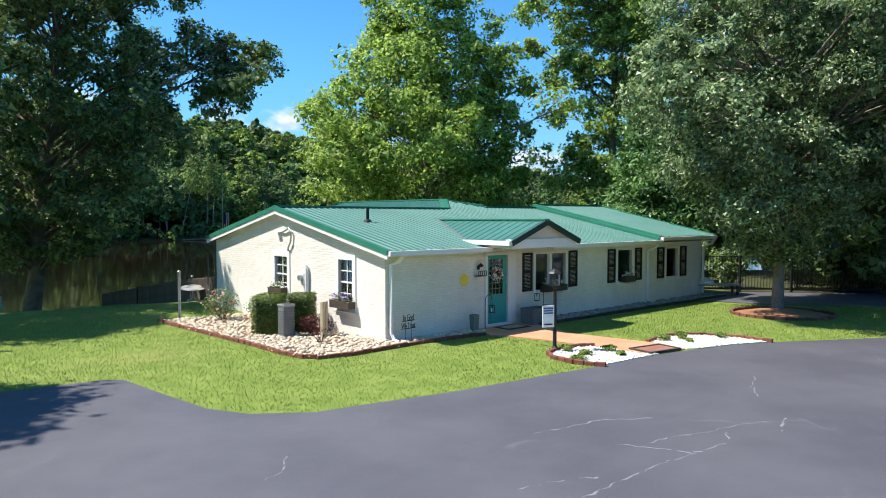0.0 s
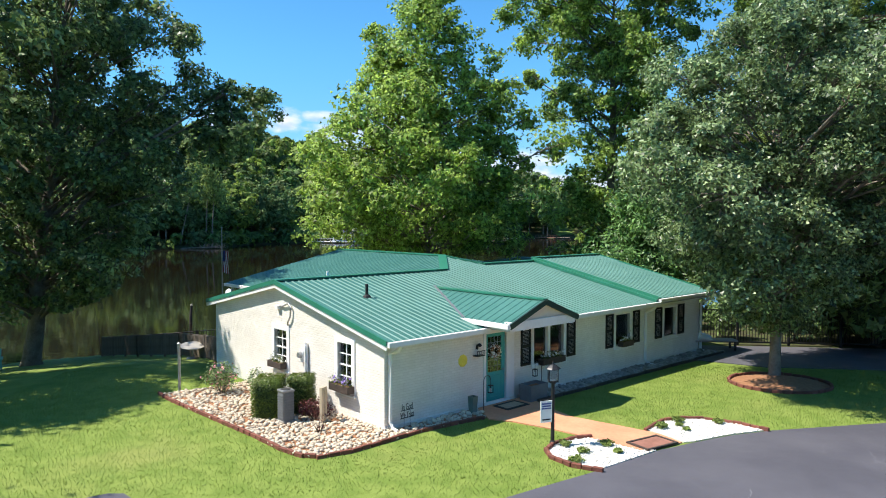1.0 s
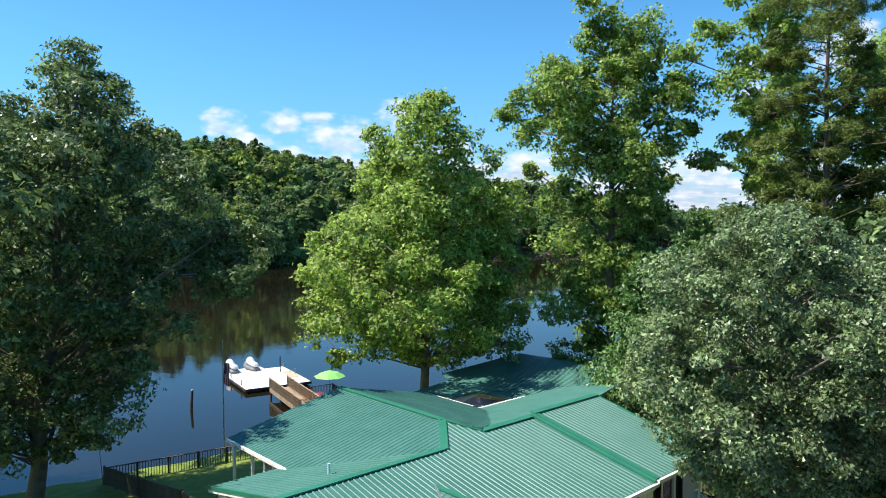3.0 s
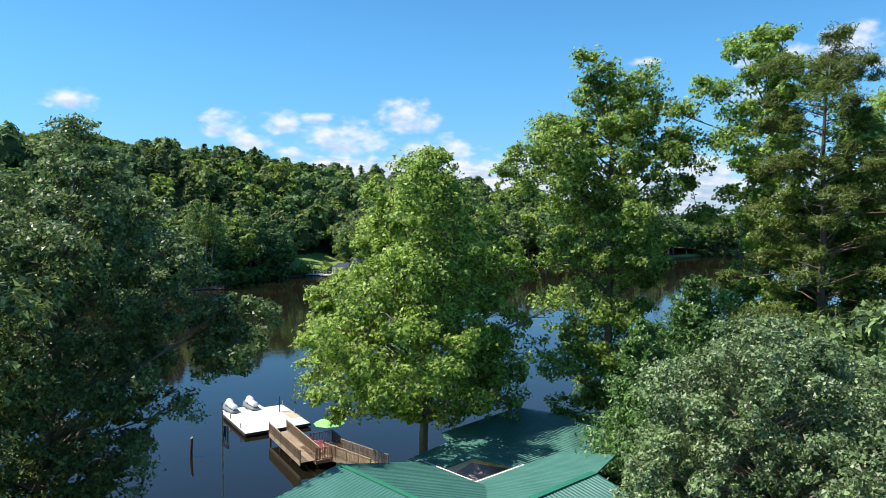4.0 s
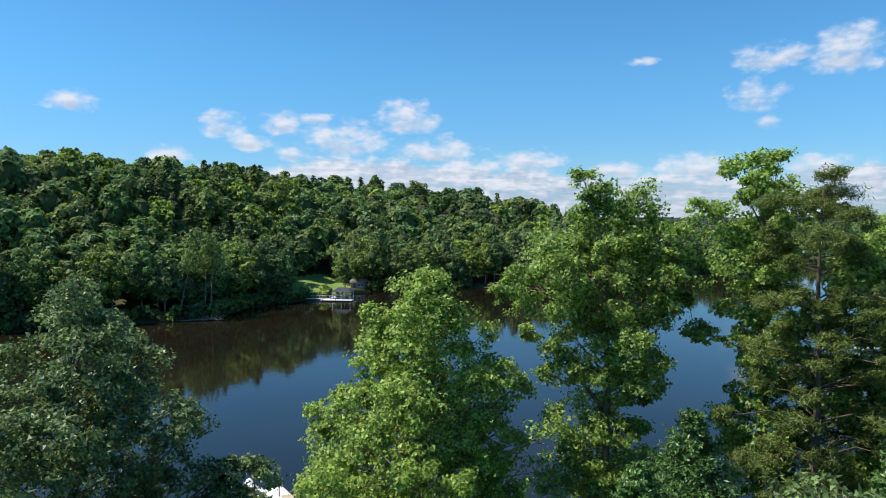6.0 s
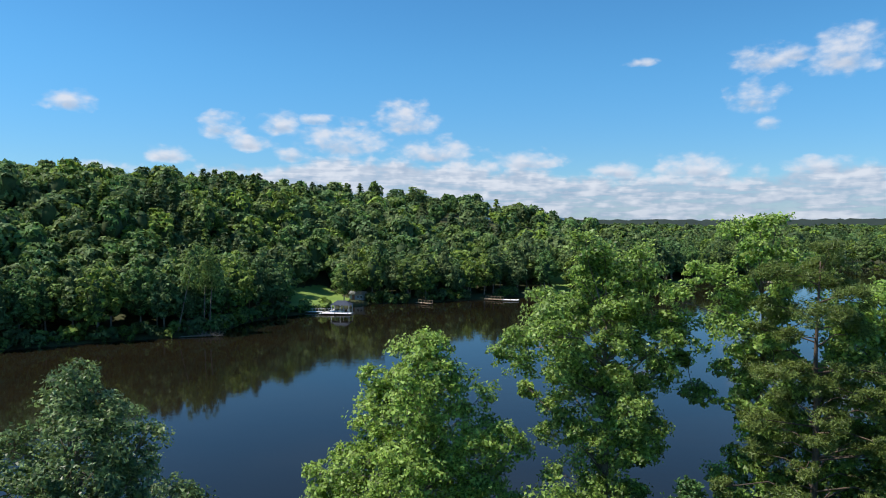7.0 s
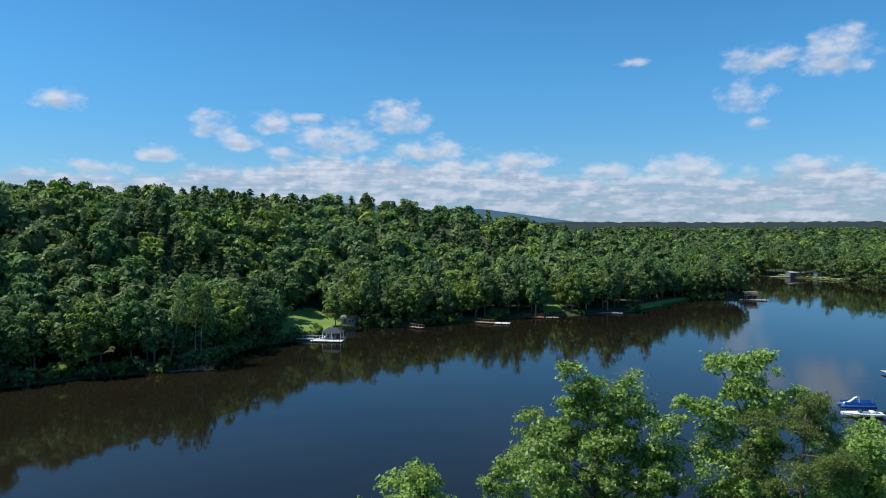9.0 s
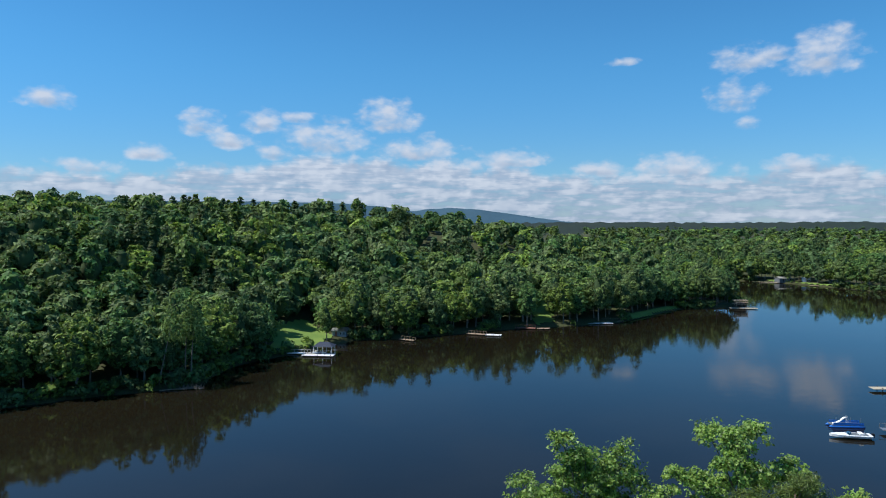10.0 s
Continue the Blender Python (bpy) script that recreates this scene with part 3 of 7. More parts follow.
def clip_line(poly, p, d):
    """The stretches of the line p + s d inside a polygon."""
    hits = []
    for (ax, ay), (bx, by) in zip(poly, poly[1:] + poly[:1]):
        ex, ey = bx - ax, by - ay
        den = d[0] * ey - d[1] * ex
        if abs(den) < 1e-9:
            continue
        s = ((ax - p[0]) * ey - (ay - p[1]) * ex) / den
        q = ((ax - p[0]) * d[1] - (ay - p[1]) * d[0]) / den
        if 0 <= q < 1:
            hits.append(s)
    hits.sort()
    return list(zip(hits[::2], hits[1::2]))


def roof_plane(poly, zf, fall, pitch=0.24, mat=None, parent=None, rib=0.024, name="roof"):
    """A metal roof plane on a polygon in plan, with raised ribs along its fall."""
    bm = bmesh.new()
    n = len(poly)
    low = [bm.verts.new((x, y, zf(x, y) - 0.07)) for x, y in poly]
    high = [bm.verts.new((x, y, zf(x, y))) for x, y in poly]
    bm.faces.new(low), bm.faces.new(high)
    for i in range(n):
        bm.faces.new((low[i], low[(i + 1) % n], high[(i + 1) % n], high[i]))
    bmesh.ops.recalc_face_normals(bm, faces=bm.faces[:])
    roof = part(name, bm, mat or GREEN_ROOF, parent or HOUSE)
    across = (-fall[1], fall[0])
    span = [x * across[0] + y * across[1] for x, y in poly]
    s = min(span) + pitch / 2
    while s < max(span):
        for a, b in clip_line(poly, (across[0] * s, across[1] * s), fall):
            bm, ends = bmesh.new(), []
            for t in (a + 0.01, b - 0.01):
                x, y = across[0] * s + fall[0] * t, across[1] * s + fall[1] * t
                z = zf(x, y)
                ends.append([bm.verts.new((x + across[0] * w, y + across[1] * w, z + h)) for w, h in ((-0.058, -0.01), (-0.02, rib), (0.02, rib), (0.058, -0.01))])
            for k in range(3):
                bm.faces.new((ends[0][k], ends[0][k + 1], ends[1][k + 1], ends[1][k]))
            bm.faces.new(ends[0]), bm.faces.new(ends[1])
            part("rib", bm, mat or GREEN_ROOF, roof)
        s += pitch
    return roof


def cap(a, b, w=0.28, h=0.05, mat=None, parent=None, name="ridge_cap"):
    """A folded metal strip over a ridge, hip or roof edge."""
    return part(name, beam(bmesh.new(), a, b, w, h), mat or GREEN_TRIM, parent or HOUSE)


K_ROOF = 0.207
EAVE_Z, EAVE_Y = 2.47, -0.35


def front_z(x, y):
    return EAVE_Z + K_ROOF * (y - EAVE_Y)


def gutter(a, b, mat=None):
    """A box gutter hung under a roof edge."""
    bm = bmesh.new()
    beam(bm, a, b, 0.13, 0.13)
    return part("gutter", bm, mat or WHITE_TRIM, HOUSE)


def downspout(path):
    return part("downspout", tube(bmesh.new(), path, 0.06, 6), WHITE_TRIM, HOUSE)


def window(x0, x1, z0, z1, m, rows=2, cols=2, casing=0.1, halves=1):
    """A window in its opening: casing, sash bars, glass and sill, as parts of one window."""
    w = under("window", None, HOUSE, "white-framed window with dark glass", m)
    bm = bmesh.new()
    c = casing
    for lo, hi in (((x0 - c, -0.03, z0 - c), (x0, 0.1, z1 + c)), ((x1, -0.03, z0 - c), (x1 + c, 0.1, z1 + c)), ((x0, -0.03, z1), (x1, 0.1, z1 + c)), ((x0, -0.03, z0 - c), (x1, 0.1, z0))):
        box(bm, lo, hi)
    part("window_frame", bm, WHITE_TRIM, w)
    bars = []
    for i in range(1, halves):
        x = x0 + (x1 - x0) * i / halves
        bars.append(((x - 0.06, -0.02, z0), (x + 0.06, 0.1, z1)))
    for i in range(halves):
        a, b = x0 + (x1 - x0) * i / halves, x0 + (x1 - x0) * (i + 1) / halves
        for k in range(1, cols):
            x = a + (b - a) * k / cols
            bars.append(((x - 0.012, 0.045, z0), (x + 0.012, 0.07, z1)))
    for k in range(1, rows):
        z = z0 + (z1 - z0) * k / rows
        t = 0.022 if k * 2 == rows else 0.012
        bars.append(((x0, 0.043, z - t), (x1, 0.072, z + t)))
    for lo, hi in bars:
        part("sash_bar", boxes((lo, hi)), WHITE_TRIM, w)
    pane = part("pane", boxes(((x0, 0.08, z0), (x1, 0.086, z1))), GLASS, w)
    pane.visible_shadow = False
    part("window_sill", boxes(((x0 - c - 0.04, -0.07, z0 - c - 0.05), (x1 + c + 0.04, -0.03, z0 - c)), bevel=0.008), WHITE_TRIM, w)
    return w


def shutter(x0, x1, z0, z1):
    s = under("shutter", None, HOUSE, "black louvred shutter")
    bm = bmesh.new()
    for lo, hi in (((x0, -0.045, z0), (x0 + 0.06, 0, z1)), ((x1 - 0.06, -0.045, z0), (x1, 0, z1)), ((x0, -0.045, z0), (x1, 0, z0 + 0.07)), ((x0, -0.045, z1 - 0.07), (x1, 0, z1)), ((x0, -0.044, (z0 + z1) / 2 - 0.04), (x1, 0, (z0 + z1) / 2 + 0.04))):
        box(bm, lo, hi)
    part("shutter_frame", bm, BLACK, s)
    bm = bmesh.new()
    z = z0 + 0.09
    while z < z1 - 0.08:
        beam(bm, (x0 + 0.05, -0.02, z), (x1 - 0.05, -0.02, z), 0.035, 0.008, up=(0, -0.6, 0.8))
        z += 0.045
    part("louvre", bm, BLACK, s)


def gable(v):
    """The pose of things on the gable wall: x runs from v towards the front."""
    return pose(-0.2, v, 0, 0, 0, -90)


def build_house():
    flat = pose(0, 0, 0)
    front_windows = [(5.93, 7.5, 0.98, 2.16, 2), (10.62, 11.55, 0.98, 2.14, 1), (14.05, 14.95, 0.96, 2.1, 1)]
    holes = [(w[0], w[1], w[2], w[3]) for w in front_windows] + [(3.68, 4.6, 0.08, 2.2)]
    wall("wall", 17.15, -0.5, 2.5, [(a + 0.2, b + 0.2, c, d) for a, b, c, d in holes], 0.2, WHITE_WALL, pose(-0.2, 0, 0))
    side = [(10.4 - 5.92, 10.4 - 5.12, 0.95, 2.1), (10.4 - 2.2, 10.4 - 1.5, 0.85, 2.15)]
    wall("wall", 10.2, -1.2, 2.45, side, 0.2, WHITE_WALL, gable(10.4))
    bm = bmesh.new()
    top = front_z(0, 5.45) - 0.08
    ring = [(0.0, 2.45), (10.2, 2.45), (10.2, 2.5), (10.4 - 5.55, top), (0.0, 2.5)]
    a = [bm.verts.new((-0.203, 10.4 - x, z)) for x, z in ring]
    b = [bm.verts.new((0.0, 10.4 - x, z)) for x, z in ring]
    bm.faces.new(a), bm.faces.new(b)
    for i in range(len(ring)):
        j = (i + 1) % len(ring)
        bm.faces.new((a[i], a[j], b[j], b[i]))
    part("gable_wall", bm, WHITE_WALL, HOUSE)
    wall("wall", 10.4, -1.0, 2.4, [], 0.2, WHITE_WALL, pose(16.95, 0, 0, 0, 0, 90))
    wall("wall", 4.0, -1.5, 2.4, [], 0.2, WHITE_WALL, pose(4.0, 10.4, 0, 0, 0, 180))
    wall("wall", 5.6, -1.5, 2.4, [], 0.2, WHITE_WALL, pose(22.0, 11.2, 0, 0, 0, 180))
    wall("wall", 10.0, -1.5, 2.4, [], 0.2, WHITE_WALL, pose(14.2, 15.2, 0, 0, 0, 180))
    # roof
    main = [(-0.4, -0.35), (3.3, -0.35), (13.0, -0.35), (13.0, 6.0), (9.65, 6.0), (8.75, 7.55), (7.03, 5.55), (-0.4, 5.55)]
    roof_plane(main, front_z, (0, 1))
    roof_plane([(13.0, -0.35), (17.35, -0.35), (17.9, 6.0), (13.0, 6.0)], lambda x, y: front_z(x, y) + 0.13, (0, 1))
    zr = front_z(0, 5.55)
    roof_plane([(-0.4, 5.55), (7.03, 5.55), (7.03, 10.75), (-0.4, 10.75)], lambda x, y: zr - K_ROOF * (y - 5.55), (0, 1))
    top = front_z(8.75, 7.55)
    roof_plane([(2.6, 5.6), (7.03, 5.6), (8.75, 7.58), (8.75, 15.5), (2.6, 15.5)], lambda x, y: top - 0.217 * (8.75 - x), (1, 0))
    roof_plane([(9.65, 6.02), (14.6, 9.0), (14.6, 15.5), (8.75, 15.5), (8.75, 7.58)], lambda x, y: top - 0.217 * (x - 8.75), (1, 0))
    zm = front_z(0, 6.0)
    roof_plane([(9.65, 6.0), (17.9, 6.0), (22.3, 7.6), (22.3, 11.6), (13.0, 11.6)], lambda x, y: zm - 0.21 * (y - 6.0), (0, 1), rib=0.012)
    # caps over ridges, hips and edges
    cap((-0.4, 5.55, zr + 0.03), (7.03, 5.55, zr + 0.03))
    cap((7.0, 5.5, zr + 0.03), (8.75, 7.55, top + 0.03), 0.34)
    cap((8.75, 7.5, top + 0.03), (8.75, 15.5, top + 0.03))
    cap((8.75, 7.55, top + 0.03), (9.65, 6.0, zm + 0.03), 0.2)
    cap((9.65, 6.0, zm + 0.03), (13.0, 6.0, zm + 0.03), 0.36)
    cap((13.0, 6.0, zm + 0.16), (17.9, 6.0, zm + 0.16), 0.36)
    cap((13.08, -0.36, EAVE_Z + 0.14), (13.08, 6.0, zm + 0.15), 0.2, 0.07)
    cap((12.93, -0.36, EAVE_Z + 0.06), (12.93, 6.0, zm + 0.07), 0.2, 0.1)
    # rakes: green edge above a white board, on the gable side
    for y0, z0, y1, z1 in ((-0.37, EAVE_Z, 5.55, zr), (5.55, zr, 10.77, zr - K_ROOF * 5.2)):
        cap((-0.41, y0, z0 - 0.02), (-0.41, y1, z1 - 0.02), 0.05, 0.14, name="rake_trim")
        part("rake_board", beam(bmesh.new(), (-0.39, y0, z0 - 0.15), (-0.39, y1, z1 - 0.15), 0.04, 0.13), WHITE_TRIM, HOUSE)
        part("soffit", beam(bmesh.new(), (-0.3, y0, z0 - 0.12), (-0.3, y1, z1 - 0.12), 0.18, 0.02), WHITE_TRIM, HOUSE)
    cap((17.38, -0.37, EAVE_Z + 0.1), (17.93, 6.0, zm + 0.1), 0.05, 0.15, name="rake_trim")
    part("soffit", boxes(((-0.3, -0.33, 2.35), (3.3, 0, 2.38)), ((6.45, -0.33, 2.35), (17.3, 0, 2.38))), WHITE_TRIM, HOUSE)
    gutter((-0.4, -0.42, 2.41), (3.45, -0.42, 2.41))
    gutter((6.3, -0.42, 2.41), (13.0, -0.42, 2.41))
    gutter((13.0, -0.42, 2.52), (17.4, -0.42, 2.52))
    gutter((2.55, 9.2, top - 0.217 * 6.15 - 0.08), (2.55, 15.5, top - 0.217 * 6.15 - 0.08))
    gutter((14.66, 11.6, top - 0.217 * 5.9 - 0.06), (14.66, 15.5, top - 0.217 * 5.9 - 0.06))
    gutter((14.5, 11.66, zm - 0.21 * 5.6 - 0.06), (19.0, 11.66, zm - 0.21 * 5.6 - 0.06))
    downspout([(0.05, -0.42, 2.36), (0.05, -0.3, 2.2), (-0.06, -0.07, 2.1), (-0.06, -0.07, 0.25), (-0.06, -0.2, 0.08), (-0.06, -0.4, 0.05)])
    downspout([(12.75, -0.42, 2.36), (12.75, -0.3, 2.2), (12.6, -0.06, 2.05), (12.6, -0.06, 0.2), (12.65, -0.25, 0.05), (12.7, -0.45, 0.03)])
    downspout([(17.3, -0.42, 2.46), (17.3, -0.3, 2.25), (17.0, -0.06, 2.1), (17.0, -0.06, 0.1), (17.05, -0.2, 0.0), (17.1, -0.4, -0.02)])
    # windows
    for x0, x1, z0, z1, halves in front_windows:
        window(x0, x1, z0, z1, flat, rows=1, cols=1, casing=0.09, halves=halves)
    for x0, x1, z0, z1 in side:
        window(x0, x1, z0, z1, gable(10.4), rows=4, cols=2, casing=0.16)
    for x0, x1, z1 in ((5.3, 5.76, 2.22), (7.68, 8.14, 2.22), (9.98, 10.44, 2.2), (11.78, 12.22, 2.2), (13.36, 13.86, 2.17), (15.14, 15.62, 2.17)):
        shutter(x0, x1, z1 - 1.24, z1)
    # front door: teal, with a leaded light in its upper part, in a white frame
    d = under("door", None, HOUSE, "teal front door with decorative glass and white frame")
    part("door_frame", boxes(((3.58, -0.04, 0.06), (3.68, 0.16, 2.3)), ((4.6, -0.04, 0.06), (4.95, 0.02, 2.3)), ((3.58, -0.04, 2.2), (4.6, 0.16, 2.3)), ((3.58, -0.1, 0.02), (4.7, 0.2, 0.08))), WHITE_TRIM, d)
    leaf = part("door_leaf", boxes(((3.68, 0.05, 0.08), (3.83, 0.1, 2.2)), ((4.45, 0.05, 0.08), (4.6, 0.1, 2.2)), ((3.83, 0.05, 0.08), (4.45, 0.1, 0.98)), ((3.83, 0.05, 2.08), (4.45, 0.1, 2.2))), TEAL, d)
    part("door_panel", boxes(((3.88, 0.035, 0.2), (4.4, 0.06, 0.88)), bevel=0.02), TEAL, leaf)
    light = part("door_glass", boxes(((3.83, 0.07, 0.98), (4.45, 0.076, 2.08))), GLASS, leaf)
    light.visible_shadow = False
    bm = bmesh.new()
    for k in range(1, 4):
        box(bm, (3.83 + 0.155 * k - 0.008, 0.06, 0.98), (3.83 + 0.155 * k + 0.008, 0.068, 2.08))
    for k in range(1, 6):
        box(bm, (3.83, 0.06, 0.98 + 0.183 * k - 0.008), (4.45, 0.068, 0.98 + 0.183 * k + 0.008))
    part("glass_leading", bm, GREY_METAL, leaf)
    part("door_handle", tube(bmesh.new(), [(4.5, 0.05, 1.02), (4.5, -0.02, 1.02), (4.42, -0.02, 1.02)], 0.014, 6), GREY_METAL, leaf)
    # porch over the door
    p = under("porch_roof", None, HOUSE, "small green metal gable roof over the front door")
    ridge, kp = 3.27, 0.385
    roof_plane([(3.35, -1.3), (4.93, -1.3), (4.93, 3.75), (3.35, 0.75)], lambda x, y: ridge - kp * (4.93 - x), (1, 0), parent=HOUSE, name="porch_slope", pitch=0.3)
    roof_plane([(4.93, -1.3), (6.48, -1.3), (6.48, 0.75), (4.93, 3.75)], lambda x, y: ridge - kp * (x - 4.93), (1, 0), parent=HOUSE, name="porch_slope", pitch=0.3)
    cap((4.93, -1.32, ridge + 0.02), (4.93, 3.8, ridge + 0.02), 0.22, parent=p)
    for s in (-1, 1):
        cap((4.93, -1.33, ridge - 0.05), (4.93 + s * 1.6, -1.33, ridge - 0.05 - kp * 1.6), 0.06, 0.16, DARK_GREEN, p, "rake_trim")
    bm = bmesh.new()
    pts = [(3.6, ridge - 0.08 - kp * 1.33), (6.26, ridge - 0.08 - kp * 1.33), (4.93, ridge - 0.08)]
    a = [bm.verts.new((x, -1.22, z)) for x, z in pts]
    b = [bm.verts.new((x, -1.1, z)) for x, z in pts]
    bm.faces.new(a), bm.faces.new(b)
    for i in range(3):
        bm.faces.new((a[i], a[(i + 1) % 3], b[(i + 1) % 3], b[i]))
    part("gable_panel", bm, PEACH, p)
    part("beam", boxes(((3.38, -1.27, 2.45), (6.45, -1.05, 2.72)), ((3.38, -1.05, 2.45), (3.52, 0.0, 2.62)), ((6.31, -1.05, 2.45), (6.45, 0.0, 2.62))), WHITE_TRIM, p)
    part("porch_ceiling", boxes(((3.5, -1.06, 2.47), (6.33, 0, 2.5))), WHITE_TRIM, p)
    part("porch_gutter", boxes(((3.2, -1.35, 2.55), (3.33, 0.6, 2.68))), WHITE_TRIM, p)
    part("flashing", beam(bmesh.new(), (3.33, 0.6, 2.68), (4.93, 3.75, 3.33), 0.08, 0.04), GREY_METAL, p)
    # roof pipes
    s = under("vent_pipe", None, HOUSE, "black vent pipe")
    z = front_z(0, 3.25)
    part("pipe", tube(bmesh.new(), [(1.6, 3.25, z - 0.05), (1.6, 3.25, z + 0.42)], 0.05, 10), BLACK, s)
    part("pipe_boot", tube(bmesh.new(), [(1.6, 3.25, z - 0.03), (1.6, 3.25, z + 0.06), (1.6, 3.25, z + 0.09)], [0.15, 0.11, 0.06], 10), BLACK, s)
    z = zr - K_ROOF * 1.5
    part("vent_pipe", tube(bmesh.new(), [(2.6, 7.05, z - 0.1), (2.6, 7.05, z + 0.4)], 0.05, 8), WHITE_TRIM, HOUSE, "white vent pipe")
    # back porch posts below the rear roof
    for v in (9.6, 11.6, 13.5, 15.3):
        part("porch_post", boxes(((2.75, v - 0.06, -1.2), (2.87, v + 0.06, 2.65)), bevel=0.01), WHITE_TRIM, HOUSE)
    part("porch_deck", boxes(((2.6, 9.0, -1.3), (8.7, 15.6, -0.15))), WOOD, HOUSE)
    part("foundation", boxes(((-0.23, -0.05, -0.6), (16.98, 0.0, 0.1))), WHITE_WALL, HOUSE)


build_house()
# low roof behind the house, under the trees
ANNEX = thing("back_building", "low building with shaded green metal roof behind the house", "building", HOUSE_AT, HOUSE_TURN)
roof_plane([(15.2, 15.0), (15.2, 17.7), (18.9, 18.0), (19.7, 19.6), (27.3, 19.4), (30.0, 15.2), (28.6, 10.0), (19.0, 10.0), (18.1, 14.9)], lambda x, y: 2.25 + 0.055 * (x - 15) * (1 if x < 27.4 else 0.2), (0, 1), parent=ANNEX, rib=0.012)
part("wall", boxes(((19.8, 12.6, -2.5), (28.4, 12.8, 2.2)), ((15.6, 15.3, -2.5), (15.8, 17.5, 2.2)), ((15.8, 15.1, -2.5), (19.8, 15.3, 2.2)), ((19.6, 12.8, -2.5), (19.8, 15.1, 2.2)), ((15.8, 17.3, -2.5), (28.4, 17.5, 2.2)), ((28.2, 12.8, -2.5), (28.4, 17.3, 2.2))), WHITE_WALL, ANNEX)
part("roof_edge", beam(bmesh.new(), (15.15, 15.0, 2.2), (15.15, 17.7, 2.2), 0.08, 0.12), WHITE_TRIM, ANNEX)
FADED_PINK = material("faded_pink_canvas", (0.3, 0.19, 0.17), (0.4, 0.27, 0.24), 1.5, 0.9)
AWNING = thing("awning", "faded pink canvas awning over the back patio", "awning", HOUSE_AT, HOUSE_TURN)


def awning_canvas():
    bm = bmesh.new()
    pts = [(15.6, 14.7, 1.75), (18.0, 14.95, 2.1), (19.4, 13.2, 1.85), (18.4, 12.7, 1.45), (16.2, 13.5, 1.4)]
    top, low = [bm.verts.new(p) for p in pts], [bm.verts.new((x, y, z - 0.04)) for x, y, z in pts]
    for ring in (top, low):
        bm.faces.new((ring[0], ring[1], ring[4])), bm.faces.new((ring[1], ring[3], ring[4])), bm.faces.new((ring[1], ring[2], ring[3]))
    for i in range(5):
        j = (i + 1) % 5
        bm.faces.new((top[i], top[j], low[j], low[i]))
    part("canvas", bm, FADED_PINK, AWNING)
    for x, y, z in (pts[3], pts[4]):
        part("pole", tube(bmesh.new(), [(x, y, -1.5), (x, y, z - 0.03)], 0.04, 8), DARK_METAL, AWNING)


awning_canvas()

# ---- trees ----
def leaf_quads(rng, centres, normals, size, slim=0.62, fold=0.18):
    """Folded four-cornered leaves at centres, facing normals."""
    n = len(centres)
    axis = rng.normal(size=(n, 3))
    axis -= normals * np.sum(axis * normals, 1, keepdims=True)
    axis /= np.linalg.norm(axis, axis=1, keepdims=True) + 1e-9
    side = np.cross(normals, axis)
    s = (size * rng.uniform(0.65, 1.3, n))[:, None]
    base, tip = centres - axis * s * 0.5, centres + axis * s * 0.5
    left = centres + side * s * slim * 0.5 + normals * s * fold
    right = centres - side * s * slim * 0.5 + normals * s * fold
    v = np.stack([base, right, tip, left], 1).reshape(-1, 3)
    return v, np.arange(4 * n).reshape(n, 4)


def leaf_tris(rng, centres, normals, size, slim=0.8):
    """Three-cornered leaf sprays at centres, facing normals."""
    n = len(centres)
    axis = rng.normal(size=(n, 3))
    axis = unit(axis - normals * np.sum(axis * normals, 1, keepdims=True))
    side = np.cross(normals, axis)
    s = (size * rng.uniform(0.6, 1.35, n))[:, None]
    v = np.stack([centres - axis * s * 0.45 - side * s * slim * 0.5, centres - axis * s * 0.45 + side * s * slim * 0.5, centres + axis * s * 0.6], 1)
    return v.reshape(-1, 3), np.arange(3 * n).reshape(n, 3)


def unit(a):
    return a / (np.linalg.norm(a, axis=1, keepdims=True) + 1e-9)


def crown_lobes(rng, profile, size, lumpy, hollow, seed, limit):
    """Middles of the leafy boughs that make up a crown given by heights and radii, kept apart so that gaps open between them."""
    zs, rs = np.array(profile).T
    out = []
    for _ in range(limit * 60):
        z = rng.uniform(zs[0], zs[-1])
        r = float(np.interp(z, zs, rs))
        a = rng.uniform(0, 2 * math.pi)
        if rng.random() > r / rs.max() + 0.12:
            continue
        r *= 1 + lumpy * float(wobble(2.2 * math.cos(a) + 0.25 * z, 2.2 * math.sin(a) - 0.2 * z, 0.9, seed))
        q = max(r - 0.55 * size, 0.1) * math.sqrt(rng.uniform(hollow, 1.0)) * (1.18 if rng.random() < 0.12 else 1.0)
        c = (q * math.cos(a), q * math.sin(a), z)
        if all((c[0] - o[0]) ** 2 + (c[1] - o[1]) ** 2 + 1.6 * (c[2] - o[2]) ** 2 > (0.98 * size) ** 2 for o in out):
            out.append(c)
            if len(out) >= limit:
                break
    return np.array(out)


